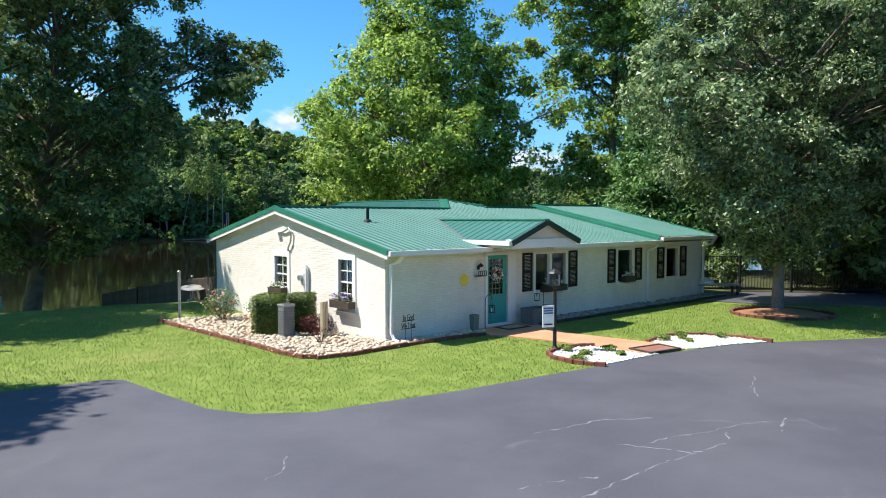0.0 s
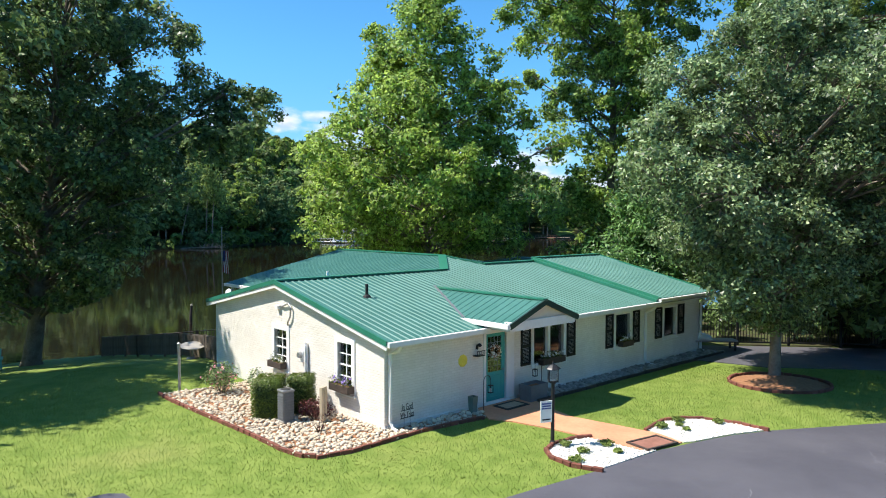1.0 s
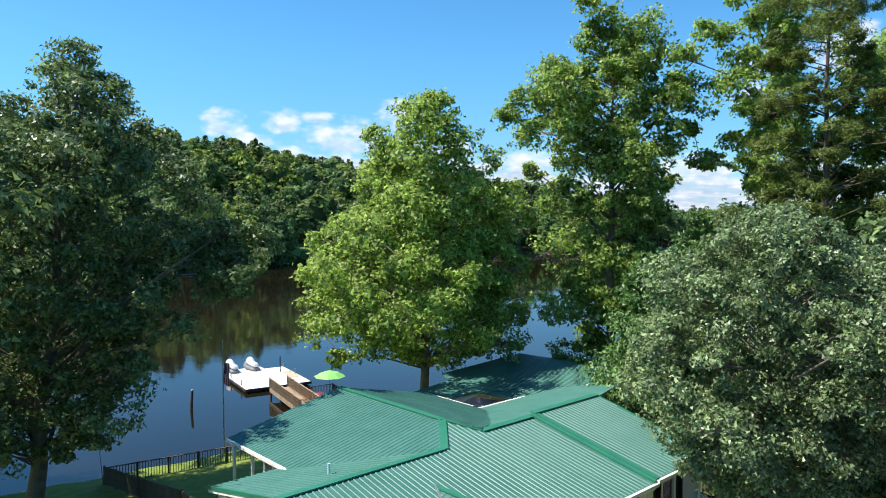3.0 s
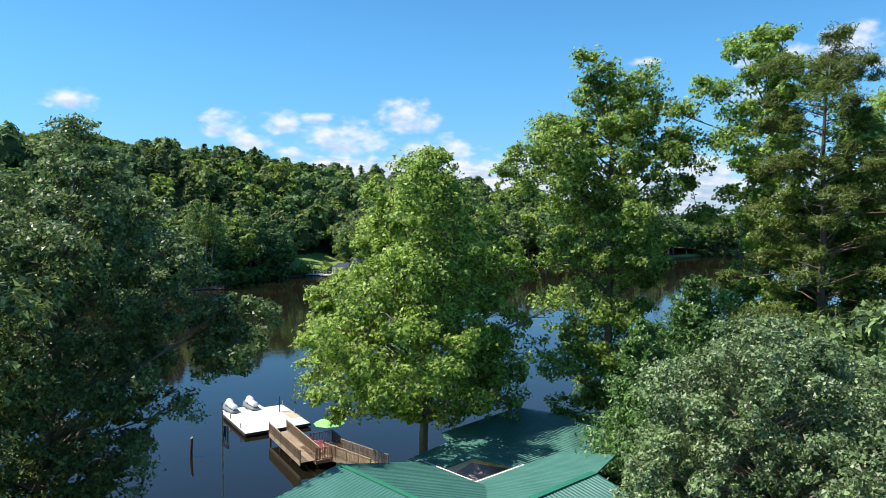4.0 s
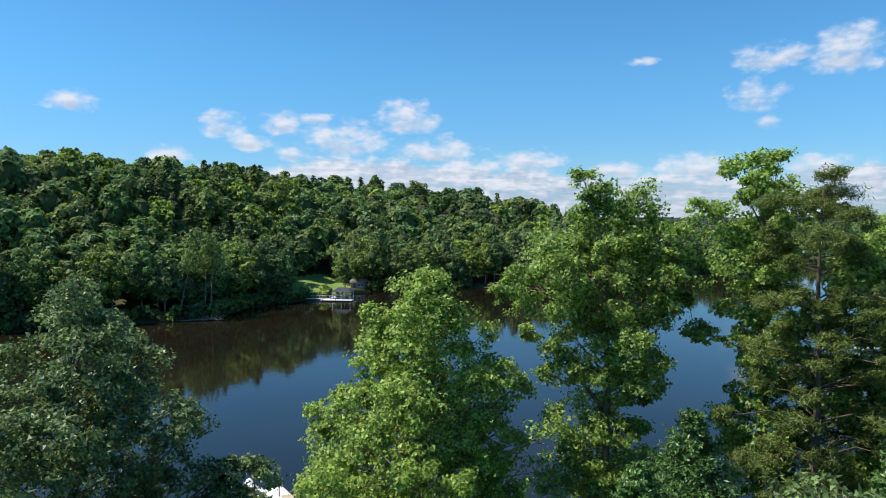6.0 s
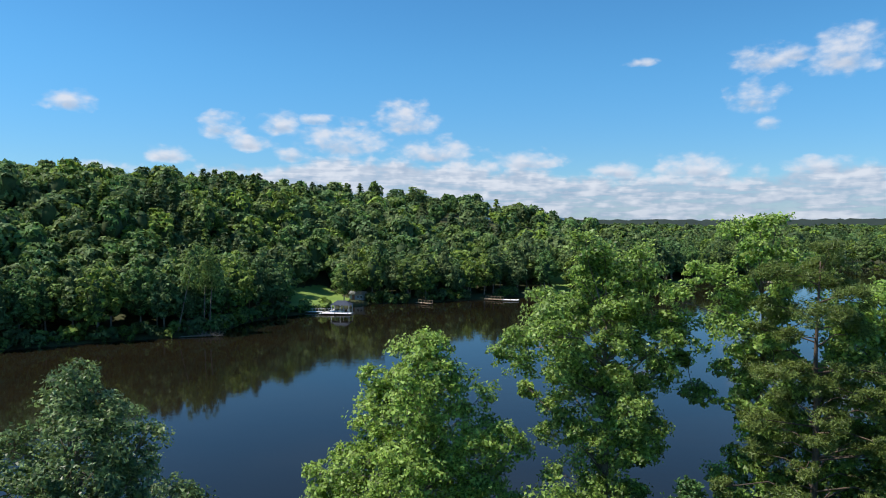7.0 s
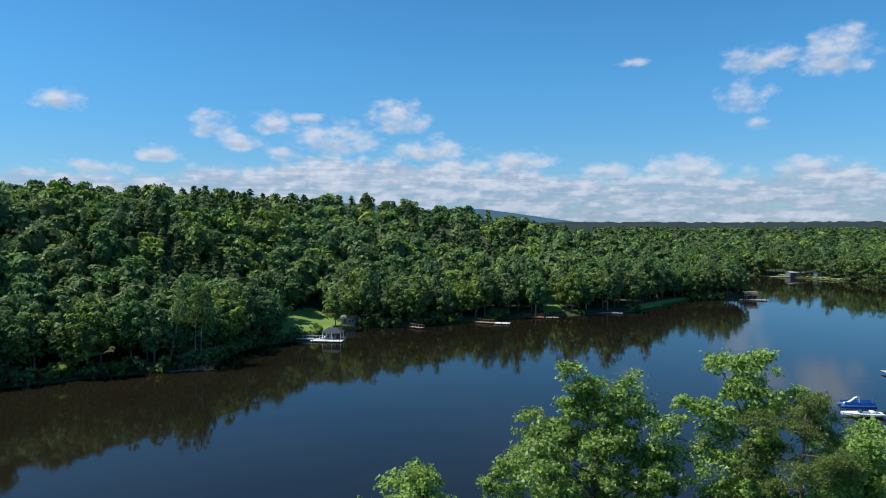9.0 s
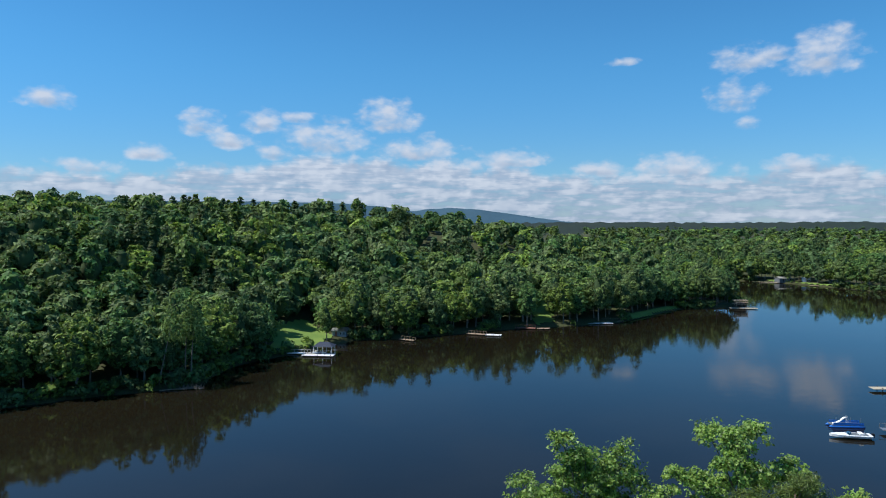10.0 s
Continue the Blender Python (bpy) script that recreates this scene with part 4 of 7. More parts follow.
def tree(name, label, at, profile, lobes, leaves, leaf, size, trunk_r, leaf_mat, bark_mat, seed=1, lumpy=0.3, hollow=0.3, slim=0.66, lean=(0, 0),
         extra=(), trunk_top=0.85, kind_of="tree", flat=0.75, fork=1.0, up=0.3, sink=0.1, clumps=15, tight=0.27, loose=0.6, rise=0.35):
    """A tree of its own: tapered trunk, limbs out to the boughs, twigs, and a crown of single leaves held in sprays."""
    rng = np.random.default_rng(seed)
    t = thing(name, label, kind_of, at)
    mids = crown_lobes(rng, profile, size, lumpy, hollow, seed * 1.3, lobes)
    own = len(mids)
    if len(extra):
        mids = np.r_[mids, np.array(extra)]
    top = max(p[0] for p in profile)
    mids[:, 0] += lean[0] * mids[:, 2] / top
    mids[:, 1] += lean[1] * mids[:, 2] / top
    wide = rng.uniform(0.6, 1.25, len(mids)) * size
    # sprays sit on the outer and upper side of each bough
    owner = np.repeat(np.arange(len(mids)), clumps)
    outward = unit((mids - (0, 0, top * 0.5)) * (1, 1, 0.5))[owner]
    way = unit(rng.normal(size=(len(owner), 3)) + outward * 0.55 + (0, 0, rise))
    spray = mids[owner] + way * (wide[owner] * rng.uniform(0.55, 1.08, len(owner)))[:, None] * (1, 1, flat)
    reach = wide[owner] * tight * rng.uniform(0.6, 1.35, len(owner))
    which = rng.integers(0, len(owner), leaves)
    scatter_of = np.clip(rng.normal(size=(leaves, 3)), -1.7, 1.7) * reach[which][:, None] * (1, 1, 0.65)
    where = spray[which] + scatter_of
    normals = unit(way[which] * 0.75 + unit(scatter_of) * 0.3 + (0, 0, up) + rng.normal(size=where.shape) * loose)
    v, f = leaf_tris(rng, where, normals, leaf, slim)
    under("crown", np_mesh("crown", v, f, leaf_mat), t)
    h = top * trunk_top
    bm = bmesh.new()
    levels = 9
    bend = [(0.25 * trunk_r * math.sin(1.7 * k + seed) + lean[0] * k / levels * trunk_top, 0.25 * trunk_r * math.cos(1.3 * k + seed) + lean[1] * k / levels * trunk_top, -sink + (h + sink) * k / levels) for k in range(levels + 1)]
    radii = [trunk_r * (1.45 if k == 0 else 1.0) * (1 - 0.93 * k / levels) ** 0.8 for k in range(levels + 1)]
    tube(bm, bend[:1] + [(bend[0][0], bend[0][1], 0.35 * trunk_r * 2)] + bend[1:], radii[:1] + [trunk_r * 1.08] + radii[1:], 12)
    part("trunk", bm, bark_mat, t, smooth=True)
    bm = bmesh.new()
    for i_mid, p in enumerate(mids):
        far_out = math.hypot(p[0], p[1])
        z0 = max(min(p[2] - far_out * rng.uniform(0.35, 0.9) * fork, h * 0.97), profile[0][0] * 0.75)
        z0 = min(z0, h * 0.97)
        k = z0 / h * levels
        i = min(int(k), levels - 1)
        a = Vector(bend[i]).lerp(Vector(bend[i + 1]), k - i)
        b = Vector(p)
        if i_mid > own:
            near = min(mids[own:i_mid], key=lambda q: (Vector(q) - b).length)
            if (Vector(near) - b).length < 3.4:
                a, far_out = Vector(near), (Vector(near) - b).length
        mid = a.lerp(b, 0.5) + Vector((0, 0, 0.1 * far_out)) + Vector(rng.normal(size=3) * 0.06 * far_out)
        r = min(max(0.025 + 0.011 * (b - a).length, 0.025), trunk_r * 0.5)
        tube(bm, [a, a.lerp(mid, 0.6), mid, b], [r, r * 0.75, r * 0.55, r * 0.3], 5, caps=False)
        for c in spray[i_mid * clumps:(i_mid + 1) * clumps:3]:
            tube(bm, [mid.lerp(b, rng.uniform(0.6, 1.0)), b.lerp(Vector(c), 0.5) + Vector((0, 0, 0.05)), Vector(c)], [r * 0.28, r * 0.18, 0.006], 3, caps=False)
    tagged(part("limbwork", bm, bark_mat, t, smooth=True), kind="stuff")
    return t


def spiky(name, label, at, top, radius, bottom, whorls, sprays, needle, mat, bark, seed, trunk_r, droop=0.2, shape=1.0, slim=0.14, gap=0.0, dense=1.0, round_top=False, tufts=0):
    """A conifer: whorls of boughs, each a limb with tufts of needles along it."""
    rng = np.random.default_rng(seed)
    t = thing(name, label, "tree", at)
    bm, centres, normals = bmesh.new(), [], []
    for w in range(whorls):
        z = bottom + (top - bottom) * (w + rng.uniform(-0.3, 0.3)) / whorls
        f = (z - bottom) / (top - bottom)
        r = radius * ((1 - f) ** shape if not round_top else math.sqrt(max(1 - (2 * f - 0.72) ** 2 / 1.75, 0.02))) * rng.uniform(0.75, 1.1)
        for b in range(rng.integers(4, 7)):
            if rng.random() < gap:
                continue
            a = rng.uniform(0, 2 * math.pi)
            reach = r * rng.uniform(0.7, 1.1) + 0.15
            tip = np.array((reach * math.cos(a), reach * math.sin(a), z + reach * (0.35 - droop) * rng.uniform(0.3, 1.2)))
            root = np.array((0, 0, z - 0.1))
            tube(bm, [root, root * 0.4 + tip * 0.6 + (0, 0, -0.06 * reach), tip], [0.02 + 0.008 * reach, 0.012 + 0.004 * reach, 0.005], 4, caps=False)
            k = max(int(sprays * dense * (0.4 + reach / radius)), 3)
            s = rng.uniform(0.25 if not gap else 0.45, 1.05, k)[:, None]
            c = root * (1 - s) + tip * s + rng.normal(size=(k, 3)) * reach * np.array((0.16, 0.16, 0.09))
            if tufts:
                hubs = rng.uniform(0.45, 1.0, tufts)[:, None]
                hubs = root * (1 - hubs) + tip * hubs + rng.normal(size=(tufts, 3)) * (0.5, 0.5, 0.25)
                c = hubs[rng.integers(0, tufts, k)] + unit(rng.normal(size=(k, 3))) * rng.uniform(0.1, 0.85, (k, 1)) * (1, 1, 0.6)
            centres.append(c)
            normals.append(unit(rng.normal(size=(k, 3)) * 0.8 + (0.4 * math.cos(a), 0.4 * math.sin(a), 0.7)))
    centres, normals = np.concatenate(centres), np.concatenate(normals)
    centres = centres[centres[:, 2] < top + 0.3]
    v, f = leaf_quads(rng, centres, normals[: len(centres)], needle, slim, 0.05)
    under("crown", np_mesh("crown", v, f, mat), t)
    tagged(part("limbwork", bm, bark, t, smooth=True), kind="stuff")
    part("trunk", tube(bmesh.new(), [(0, 0, -0.2), (0, 0, 0.5), (0.05, 0, top * 0.5), (0, 0.04, top * 0.98)], [trunk_r * 1.4, trunk_r, trunk_r * 0.65, 0.03], 10), bark, t, smooth=True)
    return t


def standing(x, y):
    return (x, y, height(x, y))


# extra boughs on the house side are added to shade the back building's roof
tree("sycamore_tree", "tall bright-green sycamore with broad crown by the lake", standing(-1.2, 50.5),
     [(5.0, 4.6), (6.8, 7.2), (9.5, 7.2), (14, 6.3), (18, 4.6), (21, 2.7), (23.6, 0.8)], 145, 92000, 0.245, 1.6, 0.36, SYC_LEAF, PALE_BARK, 3, 0.45, 0.2, slim=0.85, up=0.5, loose=0.75, tight=0.21,
     extra=((1.2, 0, 22.6), (0.6, 0.5, 21.2), (-3.3, 0, 20.4), (-2.8, 0.6, 18.8), (-5.8, -1.5, 4.8), (-7.4, -1.0, 6.6), (5.6, -1.0, 5.6), (-2.5, -7.2, 8.0), (1.5, -7.4, 9.5), (-5.0, -6.4, 10.0), (0.0, -7.0, 12.0), (3.6, -6.2, 7.0), (-5.0, -9.0, 8.4), (-3.0, -9.5, 10.0), (-1.0, -9.0, 12.0), (-6.0, -8.0, 11.0), (1.0, -8.8, 9.2), (-3.5, -8.2, 13.5), (2.5, -8.0, 11.0), (-1.5, -10.0, 8.6)))
tree("tulip_poplar", "tall green poplar with irregular layered crown", standing(12.6, 52.0),
     [(3.0, 2.6), (8, 3.9), (12, 3.6), (16, 5.0), (21, 5.7), (24.5, 4.2), (27, 2.4), (28.6, 0.8)], 112, 78000, 0.245, 1.55, 0.4, POPLAR_LEAF, BARK, 5, 0.55, 0.15, slim=0.85, up=0.5, loose=0.75, tight=0.21,
     extra=((-1.7, 0, 29.3), (-1.4, 0.5, 27.6), (2.7, 0, 27.9), (2.3, 0.4, 26.4), (-6.3, -1.0, 22.6), (-7.4, -0.6, 21.4), (-5.6, 0.4, 20.0), (5.6, 0.5, 20.5), (6.6, 0, 18.2)))
tree("poplar_tree", "tall dark-green poplar behind a pine", standing(23.6, 50.5),
     [(4, 2.4), (10, 3.4), (18, 4.0), (24, 4.6), (28, 3.8), (31, 1.3)], 72, 50000, 0.25, 1.5, 0.4, POPLAR_LEAF, BARK, 7, 0.5, 0.15, slim=0.85, up=0.5, loose=0.75, tight=0.21,
     extra=((-5.6, 0, 25.0), (-6.6, 0.3, 23.6), (-5.0, 0.6, 22.6), (-4.4, 0, 27.0)))
tree("pine_tree", "tall olive-green pine with open boughs and bare lower trunk", standing(24.4, 44.5),
     [(8.2, 3.4), (11, 5.0), (16, 5.6), (22, 5.0), (26, 3.6), (28.6, 1.2)], 74, 105000, 0.3, 1.35, 0.34, PINE_LEAF, PINE_BARK, 11, 0.6, 0.25, slim=0.2, trunk_top=0.96, flat=0.55, fork=0.25, up=0.7, clumps=16, tight=0.19, loose=0.8)
tree("poplar_tree", "green poplar beyond a pine at the lake", standing(30.8, 48.0),
     [(3, 3.0), (10, 4.0), (18, 4.2), (23, 3.2), (27.2, 0.9)], 55, 40000, 0.28, 1.5, 0.4, POPLAR_LEAF, BARK, 8, 0.5, 0.15, slim=0.85, up=0.5, loose=0.75)
spiky("cedar_tree", "dense conical green cedar", standing(16.5, 45.0), 13.2, 4.6, 0.6, 56, 110, 0.34, CEDAR_LEAF, BARK, 13, 0.25, droop=-0.35, shape=0.8, slim=0.34)
spiky("cedar_tree", "dense conical green cedar", standing(12.4, 42.0), 10.8, 3.9, 0.5, 50, 100, 0.34, CEDAR_LEAF, BARK, 15, 0.22, droop=-0.35, shape=0.8, slim=0.34)
spiky("cedar_tree", "dense conical green cedar", standing(26.5, 40.0), 13.0, 3.6, 0.8, 40, 80, 0.36, CEDAR_LEAF, BARK, 14, 0.25, droop=-0.35, shape=0.8, slim=0.34)
tree("pear_tree", "broad grey-green pear tree in a mulched ring", standing(12.05, 24.9),
     [(2.2, 1.0), (3.0, 2.2), (5.1, 4.1), (7.5, 5.2), (9.5, 5.0), (11, 3.9), (12.2, 2.4), (12.9, 1.0)], 135, 170000, 0.13, 1.15, 0.2, PEAR_LEAF, PALE_BARK, 17, 0.5, 0.3, slim=0.75, fork=0.8, rise=0.5, loose=0.75, clumps=22, tight=0.18)
# extra boughs on the far side are added, hidden, to shade the fenced lawn
tree("oak_tree", "large dark-green oak shading the lawn by the lake", standing(-20.0, 33.6),
     [(2.8, 3.8), (4.5, 5.0), (8, 5.3), (12, 5.0), (14.5, 5.0), (17, 4.7), (19.5, 3.7), (21.8, 2.2), (23.2, 0.9)], 142, 108000, 0.21, 1.45, 0.4, OAK_LEAF, BARK, 19, 0.5, 0.2, slim=0.8, up=0.45, loose=0.75, tight=0.2, lean=(0.4, 4.2),
     extra=((8.4, 0.8, 13.7), (9.2, 0.4, 11.8), (10.0, 1.0, 12.7), (8.6, 1.5, 12.3), (7.6, 1.2, 11.6), (7.0, 0.8, 13.1), (9.4, 1.6, 13.4), (7.8, 0.6, 10.6), (9.0, 0.2, 10.9), (5.6, 0.4, 16.8), (6.2, 0.0, 16.0), (0.0, 6.6, 8.0), (-2.5, 7.6, 10.0), (1.6, 7.8, 11.0), (-0.5, 8.8, 13.0), (2.2, 6.8, 14.0), (-3.5, 7.0, 14.5), (0.4, 7.6, 16.0), (-4.5, 8.8, 11.5), (-2.0, 9.6, 9.5), (1.0, 9.4, 9.0), (-3.6, 6.2, 17.5)))
tree("young_oak", "leafy dark-green oak at the edge of the yard", standing(-31.0, 37.5),
     [(2.5, 4.0), (6, 6.0), (11, 6.0), (16, 4.2), (20, 1.0)], 60, 36000, 0.34, 1.7, 0.4, OAK_LEAF, BARK, 23, 0.4, 0.25)
tree("roadside_oak", "leafy oak beside the driveway, beyond the lawn", (-17.6, 11.0, 0.0),
     [(4.5, 2.2), (7, 3.7), (10, 3.4), (13, 2.0), (15, 0.6)], 40, 22000, 0.3, 1.3, 0.35, OAK_LEAF, BARK, 24, 0.5, 0.25)
for k, (x, y, tall, wide) in enumerate(((19.5, 31.0, 12.5, 4.2), (26.5, 33.0, 14.0, 4.8), (20.5, 37.5, 11.5, 3.6), (33.0, 38.0, 15.0, 5.0), (31.0, 29.5, 11.0, 4.2), (37.0, 46.0, 17.0, 5.5))):
    tree("understorey_tree", "dark-green leafy tree beside the iron fence", standing(x, y),
         [(0.8, wide * 0.7), (3, wide), (tall * 0.6, wide), (tall * 0.85, wide * 0.6), (tall, 0.5)], 60, 16000, 0.38, 1.45, 0.2, POPLAR_LEAF if k % 2 else OAK_LEAF, BARK, 30 + k, 0.4, 0.2)
tree("lawn_oak", "dark-green oak shading the side lawn", standing(-23.2, 22.6),
     [(4.5, 3.5), (7, 6.0), (11, 6.4), (15, 5.2), (19.0, 1.0)], 60, 36000, 0.36, 1.7, 0.4, OAK_LEAF, BARK, 27, 0.4, 0.2)

# ---- far woods ----
def wood_crown(rng, r, h, sprays, leaf, conifer=False, low=0.3, lumps=13):
    """One far tree's crown as leaf sprays over rounded boughs, z from the foot."""
    if conifer:
        s = rng.uniform(0.0, 1.0, sprays) ** 0.8
        tier = np.floor(s * 9) / 9
        rad = r * (1.02 - s) ** 0.7 * rng.uniform(0.4, 1.1, sprays)
        a = rng.uniform(0, 2 * math.pi, sprays)
        c = np.c_[rad * np.cos(a), rad * np.sin(a), h * (low + (1 - low) * (0.55 * s + 0.45 * tier)) - 0.12 * rad]
        normals = unit(np.c_[np.cos(a) * 0.5, np.sin(a) * 0.5, np.full(sprays, 0.9)] + rng.normal(size=(sprays, 3)) * 0.35)
        return leaf_tris(rng, c, normals, leaf, 0.6)
    half = h * (1 - low) / 2
    d = unit(rng.normal(size=(lumps, 3)) + (0, 0, 0.12))
    mids = d * rng.uniform(0.45, 0.78, (lumps, 1)) * (r, r, half) + (0, 0, h * low + half)
    mids[0] = (0, 0, h - 0.5 * r)
    size = rng.uniform(0.3, 0.52, lumps) * r
    size[0] = 0.55 * r
    own = rng.choice(lumps, sprays, p=size ** 2 / np.sum(size ** 2))
    out = unit((mids - (0, 0, h * low + half * 0.7)) * (1, 1, 0.6))[own]
    way = unit(rng.normal(size=(sprays, 3)) + out * 0.7 + (0, 0, 0.45))
    c = mids[own] + way * (size[own] * rng.uniform(0.72, 1.08, sprays))[:, None] * (1, 1, 0.85)
    return leaf_tris(rng, c, unit(way + (0, 0, 0.2) + rng.normal(size=way.shape) * 0.45), leaf)


def bough_crown(rng, r, h, quads, leaf):
    """A bank tree's crown: leafy boughs set apart over a bare lower trunk."""
    zs = np.array((0.26, 0.42, 0.62, 0.82, 1.0)) * h
    mids = crown_lobes(rng, list(zip(zs, np.array((0.62, 0.95, 0.9, 0.62, 0.14)) * r)), 0.4 * r, 0.5, 0.3, rng.uniform(0, 50), 34)
    own = rng.integers(0, len(mids), quads)
    out = unit(mids - (0, 0, h * 0.5))[own]
    way = unit(rng.normal(size=(quads, 3)) + out * 0.6 + (0, 0, 0.5))
    where = mids[own] + way * (rng.uniform(0.2, 0.36, len(mids))[own] * rng.uniform(0.75, 1.05, quads))[:, None] * (1, 1, 0.8)
    return leaf_tris(rng, where, unit(way + (0, 0, 0.3) + rng.normal(size=way.shape) * 0.45), leaf, 0.8)


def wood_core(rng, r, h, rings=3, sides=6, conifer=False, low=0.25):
    """The dark filling of a far crown: its inner shade is put into the colour."""
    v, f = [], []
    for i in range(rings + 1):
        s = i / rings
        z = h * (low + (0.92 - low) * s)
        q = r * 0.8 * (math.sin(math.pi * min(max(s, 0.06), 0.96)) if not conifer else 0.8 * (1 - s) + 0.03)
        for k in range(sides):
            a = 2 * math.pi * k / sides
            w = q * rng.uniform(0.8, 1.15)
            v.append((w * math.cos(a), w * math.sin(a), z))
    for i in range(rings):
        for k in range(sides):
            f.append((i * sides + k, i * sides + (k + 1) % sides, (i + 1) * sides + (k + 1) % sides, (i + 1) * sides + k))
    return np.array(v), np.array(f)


LAWNS = [[(-54, 246), (-46, 256), (-38, 267), (-36, 280), (-50, 300), (-60, 284)], [(51, 310), (60, 316), (66, 360), (62, 392), (54, 350)], [(100, 329), (137, 368), (139, 374), (128, 366), (98, 335)], [(262, 520), (286, 478), (292, 482), (266, 528)]]


# openings in the bank where docks stand: middle and width
CLEARINGS = [(-9, 281, 5), (19, 294, 8), (27, 291, 6), (41, 308, 9), (51, 306, 9), (57, 318, 13), (285, 506, 14), (77, 320, 9), (86, 325, 9), (168, 372, 12), (266, 522, 12), (280, 500, 12), (-37, 266, 9), (-33, 278, 6)]


def at_dock(x, y, wide=1.0):
    hit = np.zeros(np.shape(x), bool)
    for cx, cy, r in CLEARINGS:
        hit |= np.hypot(x - cx, y - cy) < r * wide
    return hit


def thin(x, y, gap, limit):
    """Keeps points at least gap apart."""
    cells, keep = {}, []
    for i in range(len(x)):
        g = gap[i] if hasattr(gap, "__len__") else gap
        cx, cy = int(x[i] // 12), int(y[i] // 12)
        if all((x[i] - x[j]) ** 2 + (y[i] - y[j]) ** 2 > g * g for a in (cx - 1, cx, cx + 1) for b in (cy - 1, cy, cy + 1) for j in cells.get((a, b), ())):
            cells.setdefault((cx, cy), []).append(i)
            keep.append(i)
            if len(keep) >= limit:
                break
    return np.array(keep)


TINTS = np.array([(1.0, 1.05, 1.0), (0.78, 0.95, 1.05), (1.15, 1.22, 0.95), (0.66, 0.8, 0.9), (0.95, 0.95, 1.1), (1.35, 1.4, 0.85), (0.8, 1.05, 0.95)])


def build_woods():
    rng = np.random.default_rng(42)
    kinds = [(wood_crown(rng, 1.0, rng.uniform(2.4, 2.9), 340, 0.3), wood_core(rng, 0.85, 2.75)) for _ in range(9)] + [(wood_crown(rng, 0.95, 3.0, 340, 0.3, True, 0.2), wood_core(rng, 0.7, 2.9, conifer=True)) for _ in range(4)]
    bands = [((-330, 420), (110, 430), 5.0, 1900), ((-620, 520), (400, 950), 6.6, 2400), ((-900, 1500), (900, 2400), 17.0, 1300)]
    for b, (bx, by, gap, limit) in enumerate(bands):
        x, y = rng.uniform(*bx, limit * 14), rng.uniform(*by, limit * 14)
        ok = ~inside(LAKE, x, y) & (edge_distance(FAR_SHORE, x, y, False) > 1.2) & (np.abs(x - 0.028 * y) < 0.78 * y + 25) & ~inside(POND, x, y)
        near = edge_distance(NEAR_SHORE, x, y, False) < edge_distance(FAR_SHORE, x, y, False)
        ok &= ~(near & (y < 330))
        for lawn in LAWNS:
            ok &= ~inside(lawn, x, y)
        if b == 0:
            ok &= edge_distance(FAR_SHORE, x, y, False) > 14
        x, y = x[ok], y[ok]
        keep = thin(x, y, gap, limit)
        x, y = x[keep], y[keep]
        z = ground_z(x, y)
        # leave out what the hills and woods before it hide
        seen = np.ones(len(x), bool)
        for f in np.linspace(0.45, 0.985, 24):
            over = ground_z(x * f, y * f)
            over = over + np.where(inside(LAKE, x * f, y * f), 0.0, 9.0)
            gap_m = (1 - f) * np.hypot(x, y)
            seen &= (over < 46 + (z + 19 - 46) * f + 2.0) | (gap_m < 14)
        x, y, z = x[seen], y[seen], z[seen]
        v_all, f_all, t_all, cv, cf, n, cn = [], [], [], [], [], 0, 0
        wild = wobble(x, y, 38, 4.0)
        for i in range(len(x)):
            # far band takes mostly conifers; their darker tint there stands in for haze
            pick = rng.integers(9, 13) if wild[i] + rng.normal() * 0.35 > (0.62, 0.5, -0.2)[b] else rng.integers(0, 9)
            (v, f), (w, g) = kinds[pick]
            s = rng.uniform(4.0, 6.8) * (1.0 if b == 0 else 1.1 if b == 1 else 1.9)
            hgt = rng.uniform(0.8, 1.15) * (1.0 if b < 2 else 0.55)
            a = rng.uniform(0, 6.28)
            m = np.array(((math.cos(a), -math.sin(a), 0), (math.sin(a), math.cos(a), 0), (0, 0, 1))) * (s, s, s * hgt)
            few, big = ((340, 1.0), (190, 1.3), (80, 2.0))[b]
            v, f = v[: 3 * few], f[:few]
            if big > 1:
                mid = np.repeat(v.reshape(-1, 3, 3).mean(1), 3, 0)
                v = mid + (v - mid) * big
            foot = (x[i], y[i], z[i] - 0.2 * s)
            v_all.append(v @ m.T + foot)
            f_all.append(f + n)
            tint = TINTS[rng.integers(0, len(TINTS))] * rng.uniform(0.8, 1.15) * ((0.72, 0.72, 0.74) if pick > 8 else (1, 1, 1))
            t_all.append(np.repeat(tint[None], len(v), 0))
            cv.append(w @ m.T + foot)
            cf.append(g + cn)
            n += len(v)
            cn += len(w)
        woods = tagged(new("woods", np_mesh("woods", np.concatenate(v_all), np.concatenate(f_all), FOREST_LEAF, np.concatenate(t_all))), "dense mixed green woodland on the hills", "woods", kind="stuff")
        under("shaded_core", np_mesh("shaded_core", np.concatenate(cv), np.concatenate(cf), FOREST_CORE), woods)


